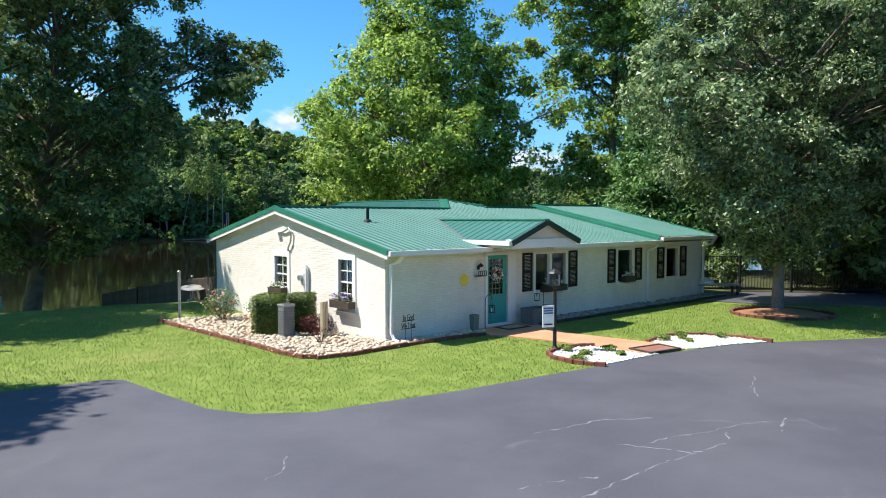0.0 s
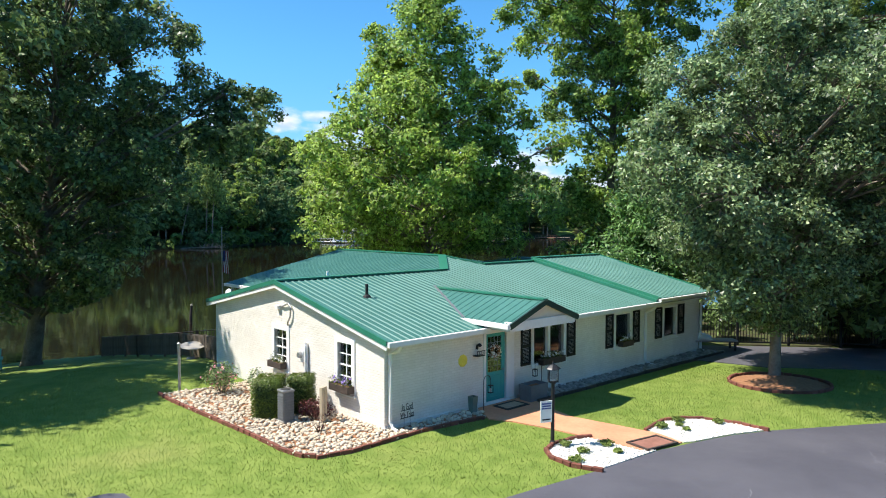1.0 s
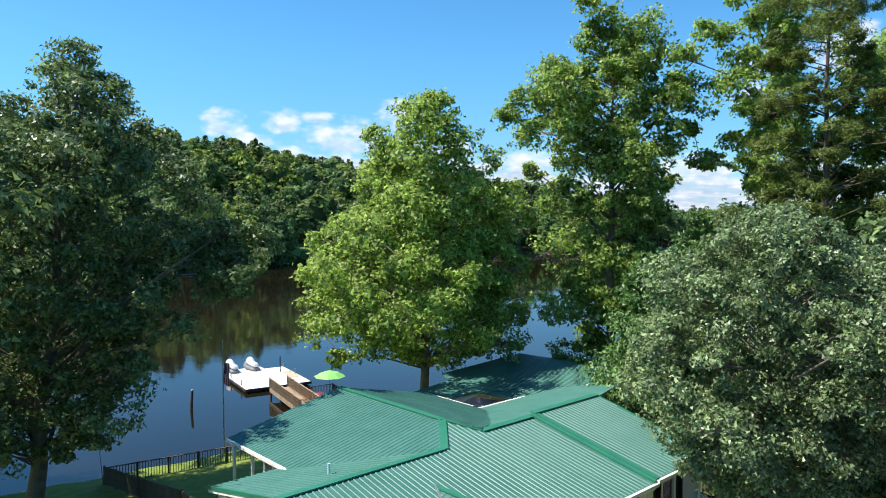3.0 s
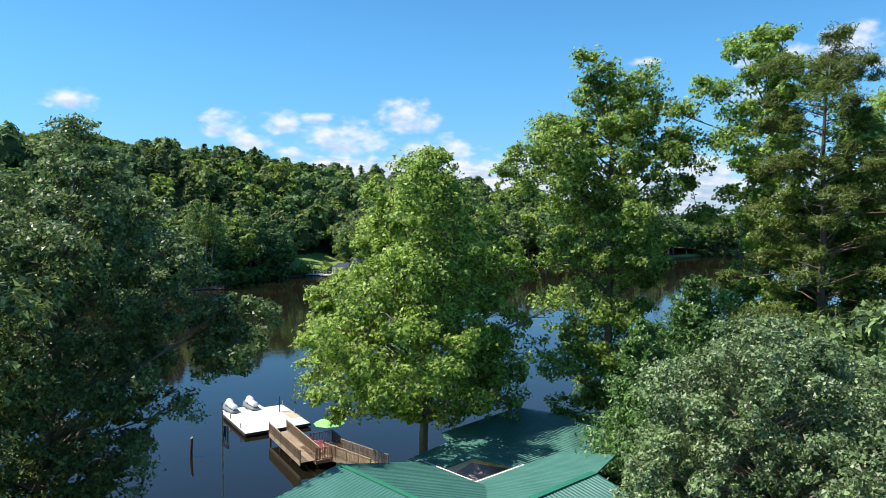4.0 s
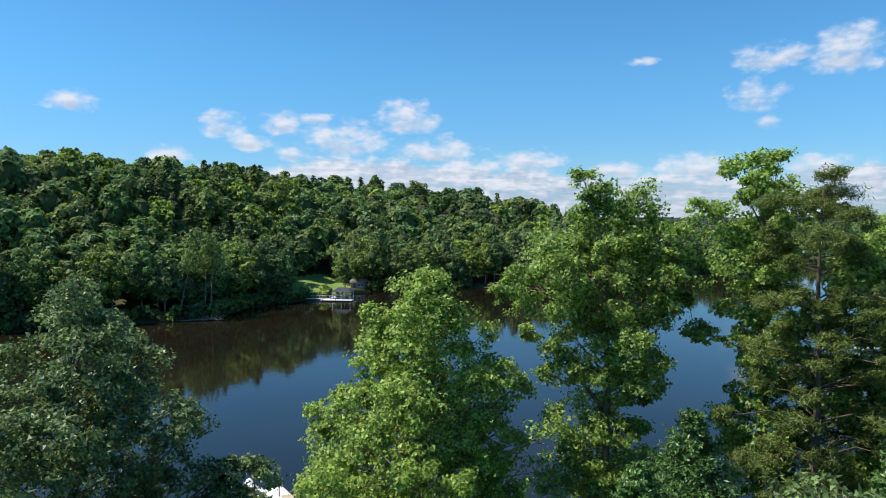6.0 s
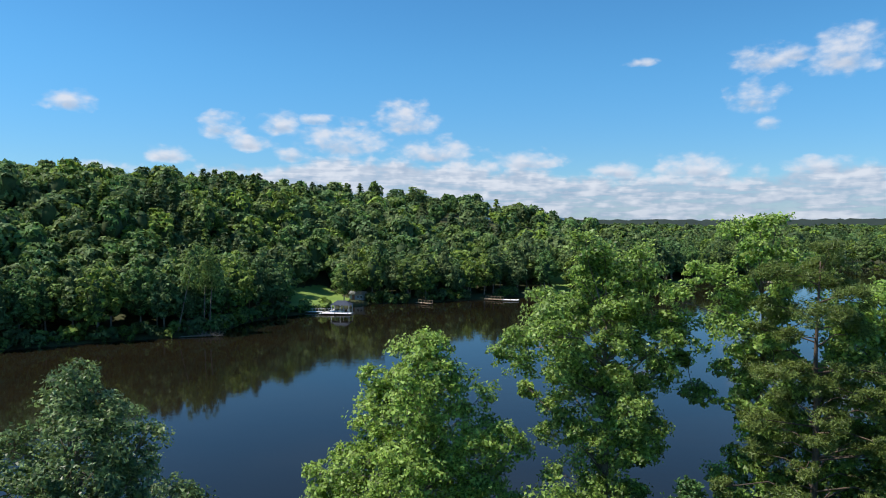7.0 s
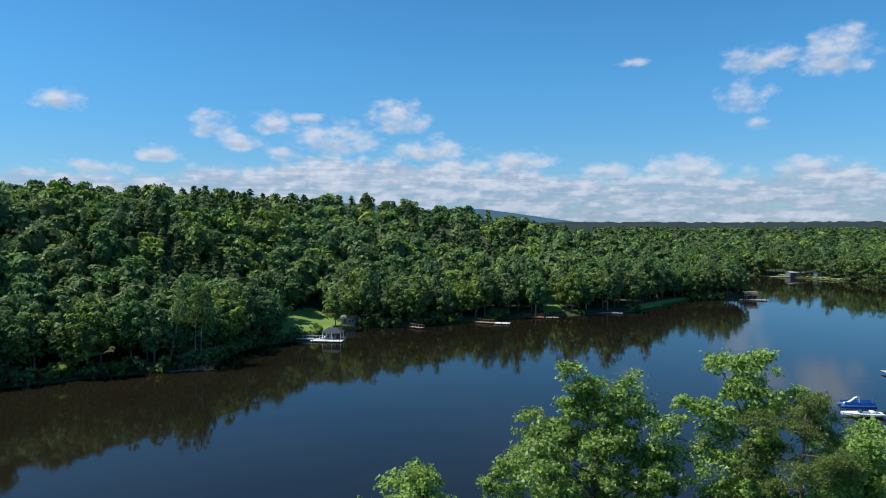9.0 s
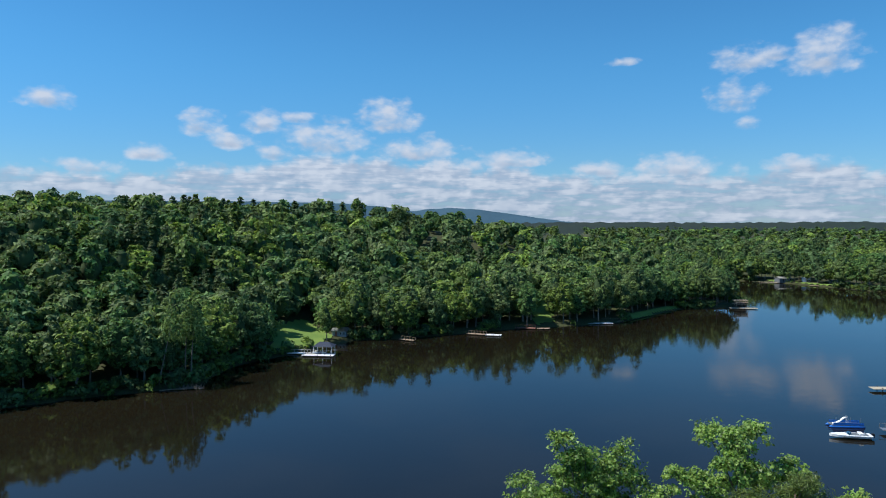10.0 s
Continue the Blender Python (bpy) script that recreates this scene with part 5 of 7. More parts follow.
def shore_trees():
    """Separate trees along the far bank, each with trunk and crown."""
    rng = np.random.default_rng(77)
    meshes = []
    for k in range(7):
        r, h = 1.0, rng.uniform(2.9, 3.7)
        v, f = bough_crown(rng, r, h, 1500, 0.15)
        tint = np.repeat(TINTS[k % len(TINTS)][None], len(v), 0) * rng.uniform(0.9, 1.1)
        crown = np_mesh("crown", v, f, FOREST_LEAF, tint)
        # dark core paints the shade between the boughs
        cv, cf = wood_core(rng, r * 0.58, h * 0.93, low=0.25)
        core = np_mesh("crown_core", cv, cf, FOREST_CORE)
        trunk = finish(tube(bmesh.new(), [(0, 0, -0.15), (0.02, 0, 0.5), (0, 0.03, h * 0.6)], [0.055, 0.04, 0.02], 7), "trunk", PALE_BARK)
        meshes.append((crown, core, trunk))
    x, y = rng.uniform(-240, 420, 60000), rng.uniform(90, 560, 60000)
    d = edge_distance(FAR_SHORE, x, y, False)
    ok = ~inside(LAKE, x, y) & (d > 2.0) & (d < 15) & (np.abs(x) < 0.72 * y + 20) & ~at_dock(x, y, 0.55)
    for lawn in LAWNS:
        ok &= ~inside(lawn, x, y)
    x, y = x[ok], y[ok]
    keep = thin(x, y, 5.4, 240)
    for i in keep:
        crown, core, trunk = meshes[rng.integers(0, len(meshes))]
        s = rng.uniform(4.9, 6.9)
        t = thing("shore_tree", "leafy green tree on the far lake bank", "tree", (x[i], y[i], height(x[i], y[i])), rng.uniform(0, 360), group="trees along the far bank")
        t.scale = (s, s, s * rng.uniform(0.82, 1.1))
        under("crown", crown, t), under("crown_core", core, t), under("trunk", trunk, t)


def shore_bushes():
    """Low bushes that hang over the water along the far bank."""
    rng = np.random.default_rng(55)
    x, y = rng.uniform(-240, 420, 160000), rng.uniform(90, 560, 160000)
    d = edge_distance(FAR_SHORE, x, y, False)
    ok = ~inside(LAKE, x, y) & (d > 0.0) & (d < 3.5) & (np.abs(x) < 0.72 * y + 20) & ~at_dock(x, y, 0.9)
    for lawn in LAWNS:
        ok &= ~inside(lawn, x, y)
    x, y = x[ok], y[ok]
    keep = thin(x, y, 1.25, 1100)
    vs, fs, ts = [], [], []
    for n, i in enumerate(keep):
        v, f = wood_crown(rng, 1.0, 1.5, 90, 0.42, low=0.0, lumps=7)
        s = rng.uniform(1.3, 3.2)
        vs.append(v * s + (x[i], y[i], max(height(x[i], y[i]) - 0.6, WATER_Z - 0.1))), fs.append(f + n * len(v))
        ts.append(np.repeat(TINTS[rng.integers(0, 7)][None] * rng.uniform(0.6, 1.0), len(v), 0))
    tagged(new("shore_bushes", np_mesh("shore_bushes", np.concatenate(vs), np.concatenate(fs), FOREST_LEAF, np.concatenate(ts))), "green bushes hanging over the far bank", "bushes", kind="stuff")


def far_lawns():
    """Mown lawns that open between the trees of the far bank."""
    for lawn in LAWNS:
        xs, ys = zip(*lawn)
        gx, gy = np.arange(min(xs) - 2, max(xs) + 2, 2.0), np.arange(min(ys) - 2, max(ys) + 2, 2.0)
        x, y = np.meshgrid(gx, gy)
        z = ground_z(x, y) + 0.25
        i, j = np.meshgrid(np.arange(len(gx) - 1), np.arange(len(gy) - 1))
        ok = (inside(lawn, x[:-1, :-1] + 1, y[:-1, :-1] + 1) & (z[:-1, :-1] > WATER_Z + 0.5)).ravel()
        k = (j * len(gx) + i).ravel()[ok]
        f = np.c_[k, k + 1, k + 1 + len(gx), k + len(gx)]
        tagged(new("far_lawn", np_mesh("far_lawn", np.c_[x.ravel(), y.ravel(), z.ravel()], f, FAR_LAWN, smooth=True)), "bright mown lawn on the far bank", "lawn", kind="structure")


FAR_LAWN = material("far_lawn", (0.12, 0.2, 0.032), (0.18, 0.26, 0.046), 0.15, 0.9, fine=1.5)
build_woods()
shore_trees()
shore_bushes()
far_lawns()


def build_mountains():
    rng = np.random.default_rng(5)
    # the blue haze of distance is put into this ridge's base colour
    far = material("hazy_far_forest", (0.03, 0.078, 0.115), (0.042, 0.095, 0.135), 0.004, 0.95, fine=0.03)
    green = material("far_treeline", (0.006, 0.014, 0.008), (0.014, 0.026, 0.013), 0.012, 0.95, fine=0.06)
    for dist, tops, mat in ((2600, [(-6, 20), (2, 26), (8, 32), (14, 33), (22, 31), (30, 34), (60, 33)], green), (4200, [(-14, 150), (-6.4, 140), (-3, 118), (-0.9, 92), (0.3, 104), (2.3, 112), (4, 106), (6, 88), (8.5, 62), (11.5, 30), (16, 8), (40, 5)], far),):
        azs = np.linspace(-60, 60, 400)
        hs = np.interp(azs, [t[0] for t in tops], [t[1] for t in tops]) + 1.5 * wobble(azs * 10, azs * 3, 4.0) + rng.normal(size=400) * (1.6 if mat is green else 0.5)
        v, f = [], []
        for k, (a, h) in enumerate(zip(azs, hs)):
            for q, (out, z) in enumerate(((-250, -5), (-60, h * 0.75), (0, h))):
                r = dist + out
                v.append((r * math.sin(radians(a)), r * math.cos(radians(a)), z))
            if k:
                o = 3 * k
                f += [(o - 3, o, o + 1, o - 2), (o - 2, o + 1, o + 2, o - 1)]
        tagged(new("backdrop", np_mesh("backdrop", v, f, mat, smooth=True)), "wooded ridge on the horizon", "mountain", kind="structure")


build_mountains()

# ---- the yard round the house ----
def ground_points(rng, outline, count):
    xs, ys = zip(*outline)
    x, y = rng.uniform(min(xs), max(xs), count * 6), rng.uniform(min(ys), max(ys), count * 6)
    ok = inside(outline, x, y)
    return x[ok][:count], y[ok][:count]


def pebbles(name, label, outline, count, size, mat, seed, lift=0.0, category="stones"):
    """A bed of loose rounded stones."""
    rng = np.random.default_rng(seed)
    bm = bmesh.new()
    bmesh.ops.create_icosphere(bm, subdivisions=1, radius=1.0)
    bm.verts.ensure_lookup_table()
    base = np.array([v.co[:] for v in bm.verts])
    tris = np.array([[v.index for v in f.verts] for f in bm.faces])
    bm.free()
    x, y = ground_points(rng, outline, count)
    vs, fs = [], []
    for i in range(len(x)):
        s = size * rng.uniform(0.55, 1.35)
        shape = base * (1, rng.uniform(0.6, 0.95), rng.uniform(0.4, 0.7)) * s * rng.uniform(0.85, 1.12, (len(base), 1))
        a = rng.uniform(0, 6.28)
        c, q = math.cos(a), math.sin(a)
        shape = np.c_[shape[:, 0] * c - shape[:, 1] * q, shape[:, 0] * q + shape[:, 1] * c, shape[:, 2]]
        vs.append(shape + (x[i], y[i], lift + s * rng.uniform(0.1, 0.45)))
        fs.append(tris + len(base) * i)
    return tagged(new(name, np_mesh(name, np.concatenate(vs), np.concatenate(fs), mat)), label, category, kind="stuff")


def edging(label, path, mat, step=0.3, wide=0.09, tall=0.1):
    """A row of low edging blocks along a path, each block a piece of its own."""
    t = thing("bed_edging", label, "edging", (*path[0], 0))
    mesh = finish(boxes(((-step / 2 + 0.006, -wide / 2, -0.06), (step / 2 - 0.006, wide / 2, tall)), bevel=0.012), "edging_block", mat)
    rng = np.random.default_rng(len(path))
    carry = 0.0
    for (ax, ay), (bx, by) in zip(path, path[1:]):
        length = math.hypot(bx - ax, by - ay)
        s = carry
        while s < length:
            x, y = ax + (bx - ax) * s / length, ay + (by - ay) * s / length
            turn = math.degrees(math.atan2(by - ay, bx - ax)) + rng.uniform(-4, 4)
            under("edging_block", mesh, t, "", pose(x - path[0][0], y - path[0][1], rng.uniform(-0.012, 0.012), 0, 0, turn))
            s += step
        carry = s - length
    return t


def bush(name, label, at, size, leaves, leaf, mat, seed, boxy=False, stems=8, category="shrub", flowers=None, slim=0.6):
    """A shrub of single leaves on stems; boxy: clipped square."""
    rng = np.random.default_rng(seed)
    t = thing(name, label, category, at)
    sx, sy, sz = size
    if boxy:
        p = rng.uniform(-1, 1, (leaves, 3))
        face = rng.integers(0, 3, leaves)
        p[np.arange(leaves), face] = np.sign(p[np.arange(leaves), face]) * rng.uniform(0.82, 1.06, leaves)
    else:
        d = unit(rng.normal(size=(leaves, 3)))
        lump = 0.75 + 0.3 * wobble(d[:, 0] * 3, d[:, 1] * 3 + d[:, 2] * 2, 1.0, seed)
        p = d * (lump * rng.uniform(0.45, 1.0, leaves))[:, None]
    normals = unit(p + rng.normal(size=p.shape) * 0.6 + (0, 0, 0.4))
    where = p * (sx / 2, sy / 2, sz / 2) + (0, 0, sz / 2)
    where[:, 2] = np.maximum(where[:, 2], 0.03)
    v, f = leaf_quads(rng, where, normals, leaf, slim)
    under("leaves", np_mesh("leaves", v, f, mat), t)
    if boxy:
        # dark box added inside the leaves to paint the hedge's inner shade
        part("hedge_shade_core", boxes(((-sx * 0.4, -sy * 0.4, 0), (sx * 0.4, sy * 0.4, sz * 0.9)), bevel=0.05), FOREST_CORE, t)
    bm = bmesh.new()
    for k in range(stems):
        q = where[rng.integers(0, leaves)] * (0.8, 0.8, 0.8)
        tube(bm, [(q[0] * 0.2, q[1] * 0.2, -0.03), (q[0] * 0.6, q[1] * 0.6, q[2] * 0.6), q], [0.015, 0.01, 0.005], 5, caps=False)
    part("stem", bm, BARK, t)
    if flowers is not None:
        k = max(leaves // 14, 8)
        pick = rng.integers(0, leaves, k)
        v, f = leaf_quads(rng, where[pick] * 1.04, normals[pick], leaf * 1.1, 1.0)
        under("flowers", np_mesh("flowers", v, f, flowers), t)
    return t


PINK = material("pink_petals", (0.55, 0.16, 0.2), (0.7, 0.3, 0.32), 5.0, 0.6)
WHITE_PETAL = material("white_petals", (0.75, 0.74, 0.72), (0.85, 0.84, 0.82), 5.0, 0.6)
PURPLE = material("purple_petals", (0.2, 0.13, 0.42), (0.32, 0.22, 0.55), 5.0, 0.6)
YELLOW = material("yellow_paint", (0.75, 0.6, 0.06), (0.85, 0.7, 0.1), 3.0, 0.5)
TAN = material("tan_board", (0.4, 0.33, 0.23), (0.5, 0.42, 0.3), 3.0, 0.8)
GREY_PLASTIC = material("grey_plastic", (0.12, 0.13, 0.14), (0.17, 0.18, 0.19), 3.0, 0.6)
GREEN_GLAZE = material("green_planter", (0.1, 0.15, 0.13), (0.14, 0.2, 0.17), 4.0, 0.5)
BLUE_INK = material("blue_print", (0.05, 0.07, 0.25), (0.08, 0.1, 0.32), 4.0, 0.5)
BED = [(-9.1, 22.3), (-8.4, 21.5), (-6.4, 19.5), (-4.9, 18.0), (-3.95, 16.95), (-3.4, 16.5), (-2.9, 16.4), (-2.2, 16.8), (-1.3, 17.7), (-0.6, 18.4), (0.4, 19.15), (1.3, 19.75)]
BED_AREA = BED + [at_house(3.2, -0.08)[:2], at_house(0, -0.08)[:2], at_house(-0.08, 0)[:2], at_house(-0.08, 7.6)[:2]]
single("planting_bed", slab(bmesh.new(), BED_AREA, -0.1, 0.03), MULCH, "stone-covered planting bed along the house wall", "planting bed", kind="structure")
pebbles("river_stones", "pale tan river stones in the planting bed", BED_AREA, 3000, 0.068, PALE_STONE, 8, 0.03)
edging("dark red brick edging round the stone bed", BED, RED_EDGE)
STRIP = [at_house(u, v)[:2] for u, v in ((5.5, -0.08), (17.2, -0.08), (17.3, -0.95), (11, -0.85), (5.5, -0.8))]
single("gravel_strip", slab(bmesh.new(), STRIP, -0.1, 0.03), GREY_STONE, "grey stone strip along the front wall", "gravel strip", kind="structure")
pebbles("grey_stones", "grey loose stones along the front wall", STRIP, 1500, 0.08, GREY_STONE, 9, 0.03)
edging("low dark timber edging along the stone strip", [at_house(u, v)[:2] for u, v in ((5.5, -0.84), (11, -0.9), (17.3, -1.0))], DARK_WOOD, 0.6)
WALK = [at_house(3.25, -0.12)[:2], (1.35, 19.6), (2.0, 19.35), (2.9, 18.75), (3.85, 17.95), (4.95, 16.95), (6.15, 17.55), (5.75, 18.3), (4.8, 19.05), (3.75, 19.85), (3.3, 20.7), at_house(5.4, -0.12)[:2]]
single("front_walk", slab(bmesh.new(), WALK, -0.1, 0.035), TERRACOTTA, "terracotta-coloured concrete walk to the front door", "path", kind="structure")
GRAVEL_A = [(2.6, 16.9), (2.9, 17.4), (3.4, 17.75), (3.85, 17.92), (4.9, 16.95), (5.3, 16.95), (3.55, 15.6), (3.0, 15.9), (2.65, 16.4)]
GRAVEL_B = [(5.55, 18.6), (6.2, 19.4), (6.8, 19.65), (7.4, 19.65), (8.3, 19.1), (8.75, 18.6), (7.6, 18.2), (6.45, 17.62), (6.2, 17.6), (5.8, 18.3)]
for area, cut in ((GRAVEL_A, GRAVEL_A[5:] + GRAVEL_A[:4]), (GRAVEL_B, GRAVEL_B[:6])):
    single("gravel_bed", slab(bmesh.new(), area, -0.1, 0.03), WHITE_GRAVEL, "white gravel bed beside the walk", "gravel bed", kind="structure")
    path = cut if area is GRAVEL_B else [(3.55, 15.55), (3.0, 15.85), (2.62, 16.4), (2.57, 16.9), (2.87, 17.43), (3.4, 17.8), (3.85, 17.97)]
    edging("dark red brick edging round the white gravel", path, RED_EDGE, 0.25)
    pebbles("white_gravel", "loose white gravel", area, 500, 0.03, WHITE_GRAVEL, 12, 0.03)
for k, (x, y, s) in enumerate(((3.1, 17.25, 0.42), (3.45, 16.75, 0.36), (3.15, 16.1, 0.4), (4.15, 17.3, 0.42), (4.3, 16.75, 0.28), (6.0, 18.75, 0.45), (6.65, 19.35, 0.42), (6.55, 18.95, 0.25), (6.6, 18.55, 0.25), (7.7, 19.2, 0.38))):
    bush("tuft_plant", "small green ground plant in white gravel", (x, y, 0.03), (s * 1.1, s * 1.1, s * 0.4), 200, 0.075, BLADE, 60 + k, category="plant", stems=3)
mat_at = (5.35, 17.45, 0.036)
m_ob = thing("step_mat", "brown mat in a dark frame at the end of the walk", "mat", mat_at, 32)
part("mat_top", boxes(((-0.5, -0.3, 0), (0.5, 0.3, 0.02)), bevel=0.006), RED_WOOD, m_ob)
part("mat_frame", boxes(((-0.56, -0.36, -0.005), (0.56, -0.3, 0.04)), ((-0.56, 0.3, -0.005), (0.56, 0.36, 0.04)), ((-0.56, -0.3, -0.005), (-0.5, 0.3, 0.04)), ((0.5, -0.3, -0.005), (0.56, 0.3, 0.04))), DARK_WOOD, m_ob)
MULCH_AT = (11.75, 24.0)
RING = [(MULCH_AT[0] + 1.75 * math.cos(a) * 0.95, MULCH_AT[1] + 1.45 * math.sin(a)) for a in (2 * math.pi * k / 28 for k in range(28))]


def mulch_mound():
    bm = bmesh.new()
    outer = [bm.verts.new((x, y, 0.0)) for x, y in RING]
    mid = [bm.verts.new((MULCH_AT[0] + (x - MULCH_AT[0]) * 0.6, MULCH_AT[1] + (y - MULCH_AT[1]) * 0.6, 0.12)) for x, y in RING]
    top = bm.verts.new((*MULCH_AT, 0.17))
    for i in range(len(RING)):
        j = (i + 1) % len(RING)
        bm.faces.new((outer[i], outer[j], mid[j], mid[i]))
        bm.faces.new((mid[i], mid[j], top))
    single("mulch_mound", bm, MULCH, "reddish bark mulch mound round the pear tree", "mulch", smooth=True)
    edging("dark red brick edging round the mulch", RING + RING[:1], RED_EDGE, 0.3)


mulch_mound()
# shrubs and equipment by the gable wall
bush("hedge", "clipped square evergreen hedge beside the air conditioner", at_house(-1.75, 3.45, 0.03), (0.75, 1.1, 1.08), 9000, 0.05, HEDGE_LEAF, 81, True, 14, "hedge")
bush("hedge", "clipped square evergreen hedge beside the air conditioner", at_house(-0.95, 3.0, 0.03), (0.7, 0.8, 1.1), 7000, 0.05, HEDGE_LEAF, 82, True, 14, "hedge")
bush("rose_bush", "loose rose bush with small red blooms", at_house(-1.7, 6.7, 0.0), (1.5, 1.5, 1.25), 1000, 0.07, PEAR_LEAF, 83, flowers=PINK, stems=22)
bush("rose_bush", "loose rose bush with pale pink blooms", at_house(-0.9, 5.9, 0.0), (0.9, 0.9, 1.0), 500, 0.07, PEAR_LEAF, 84, flowers=WHITE_PETAL, stems=14)
bush("yellow_shrub", "small yellow-green shrub in the stone bed", at_house(-1.5, 4.6, 0.0), (0.65, 0.65, 0.75), 700, 0.06, BLADE, 85)
bush("red_shrub", "low dark red-leaved shrub", at_house(-1.0, 2.2, 0.0), (1.3, 1.3, 0.7), 1300, 0.06, RED_LEAF, 86)
bush("sapling", "small dry twiggy sapling on a stake", at_house(-1.6, 1.0, 0.0), (0.5, 0.5, 0.55), 60, 0.05, RED_LEAF, 87, stems=14)


def air_conditioner():
    t = thing("air_conditioner", "grey outdoor air conditioning unit with louvred sides", "air conditioner", at_house(-1.75, 2.5, 0.03), HOUSE_TURN)
    t.scale = (0.5, 0.5, 0.95)
    part("base", boxes(((-0.4, -0.4, 0), (0.4, 0.4, 0.06)), bevel=0.01), GREY_STONE, t)
    part("casing", boxes(((-0.33, -0.33, 0.06), (0.33, 0.33, 0.9)), bevel=0.02), GREY_PLASTIC, t)
    for s in range(4):
        for k in range(9):
            z = 0.14 + k * 0.08
            bm = boxes(((-0.29, -0.365, z), (0.29, -0.33, z + 0.035)))
            bmesh.ops.rotate(bm, verts=bm.verts[:], cent=(0, 0, 0), matrix=Matrix.Rotation(s * math.pi / 2, 3, "Z"))
            part("louvre", bm, GREY_PLASTIC, t)
    part("top_cover", boxes(((-0.37, -0.37, 0.9), (0.37, 0.37, 0.97)), bevel=0.025), GREY_METAL, t)
    part("fan_grille", tube(bmesh.new(), [(0, 0, 0.97), (0, 0, 0.985)], [0.29, 0.27], 20), DARK_METAL, t)


air_conditioner()
b_ob = thing("tan_board", "tan wooden boards standing in the stone bed", "board", at_house(-1.0, 1.75, 0.03), HOUSE_TURN + 20)
part("board", boxes(((-0.12, -0.05, 0), (0.0, 0.05, 1.0)), bevel=0.01), TAN, b_ob)
part("board", boxes(((0.02, -0.05, 0), (0.12, 0.05, 1.0)), bevel=0.01), TAN, b_ob)


def meter():
    t = thing("electric_meter", "round electric meter with white conduit on the gable wall", "electric meter", at_house(-0.2, 4.1, 1.45), HOUSE_TURN)
    part("meter_box", boxes(((-0.12, -0.14, -0.18), (0, 0.1, 0.2)), bevel=0.015), WHITE_TRIM, t)
    part("meter_glass", tube(bmesh.new(), [(-0.12, -0.02, 0.05), (-0.22, -0.02, 0.05)], [0.1, 0.085], 14), GREY_METAL, t)
    part("conduit", tube(bmesh.new(), [(-0.07, -0.25, -0.9), (-0.07, -0.25, 0.35), (-0.07, -0.22, 0.42)], 0.06, 8), WHITE_TRIM, t)
    part("service_box", boxes(((-0.1, -0.4, -0.85), (0, -0.18, -0.55)), bevel=0.01), GREY_METAL, t)
    c = thing("service_drop", "curved service cable with insulators under the gable", "cable", at_house(-0.22, 4.75, 2.6), HOUSE_TURN)
    part("cable", tube(bmesh.new(), [(0, 0.9, 0.25), (-0.04, 0.5, 0.3), (-0.05, 0.15, 0.42), (-0.05, 0.0, 0.3), (-0.05, 0.05, 0.0), (-0.05, 0.2, -0.2), (0, 0.3, -0.3)], 0.028, 7), GREY_METAL, c)
    part("bracket", boxes(((-0.1, 0.75, 0.18), (0, 0.95, 0.3)), bevel=0.01), WHITE_TRIM, c)


meter()


def flower_box(u0, u1, z, on_gable, petals, seed):
    """A dark window box with earth, leaves and flowers; x runs along the wall."""
    length = abs(u1 - u0)
    at = at_house(-0.23, (u0 + u1) / 2, z) if on_gable else at_house((u0 + u1) / 2, -0.03, z)
    t = thing("window_box", "dark window box with flowering plants under a window", "window box", at, HOUSE_TURN - 90 if on_gable else HOUSE_TURN)
    h = length / 2
    part("trough", boxes(((-h, -0.24, 0), (h, -0.21, 0.2)), ((-h, -0.03, 0), (h, 0.0, 0.2)), ((-h, -0.21, 0), (-h + 0.03, -0.03, 0.2)), ((h - 0.03, -0.21, 0), (h, -0.03, 0.2)), ((-h + 0.03, -0.21, 0), (h - 0.03, -0.03, 0.03))), DARK_WOOD, t)
    part("soil", boxes(((-h + 0.03, -0.21, 0.03), (h - 0.03, -0.03, 0.17))), MULCH, t)
    rng = np.random.default_rng(seed)
    k = int(260 * length)
    p = np.c_[rng.uniform(-h, h, k), rng.normal(-0.12, 0.07, k), 0.18 + np.abs(rng.normal(0, 0.11, k))]
    v, f = leaf_quads(rng, p, unit(rng.normal(size=(k, 3)) + (0, 0, 0.6)), 0.05)
    tagged(under("leaves", np_mesh("leaves", v, f, HEDGE_LEAF), t), kind="stuff")
    j = int(60 * length)
    p = np.c_[rng.uniform(-h, h, j), rng.normal(-0.15, 0.06, j), 0.24 + np.abs(rng.normal(0, 0.08, j))]
    v, f = leaf_quads(rng, p, unit(rng.normal(size=(j, 3)) + (0, -0.6, 0.6)), 0.06, 1.0)
    tagged(under("flowers", np_mesh("flowers", v, f, petals), t), kind="stuff")


flower_box(5.1, 5.95, 0.88, True, WHITE_PETAL, 1)
flower_box(1.35, 2.3, 0.78, True, PURPLE, 2)
flower_box(6.15, 7.3, 0.92, False, WHITE_PETAL, 3)
flower_box(10.75, 11.45, 0.95, False, WHITE_PETAL, 4)


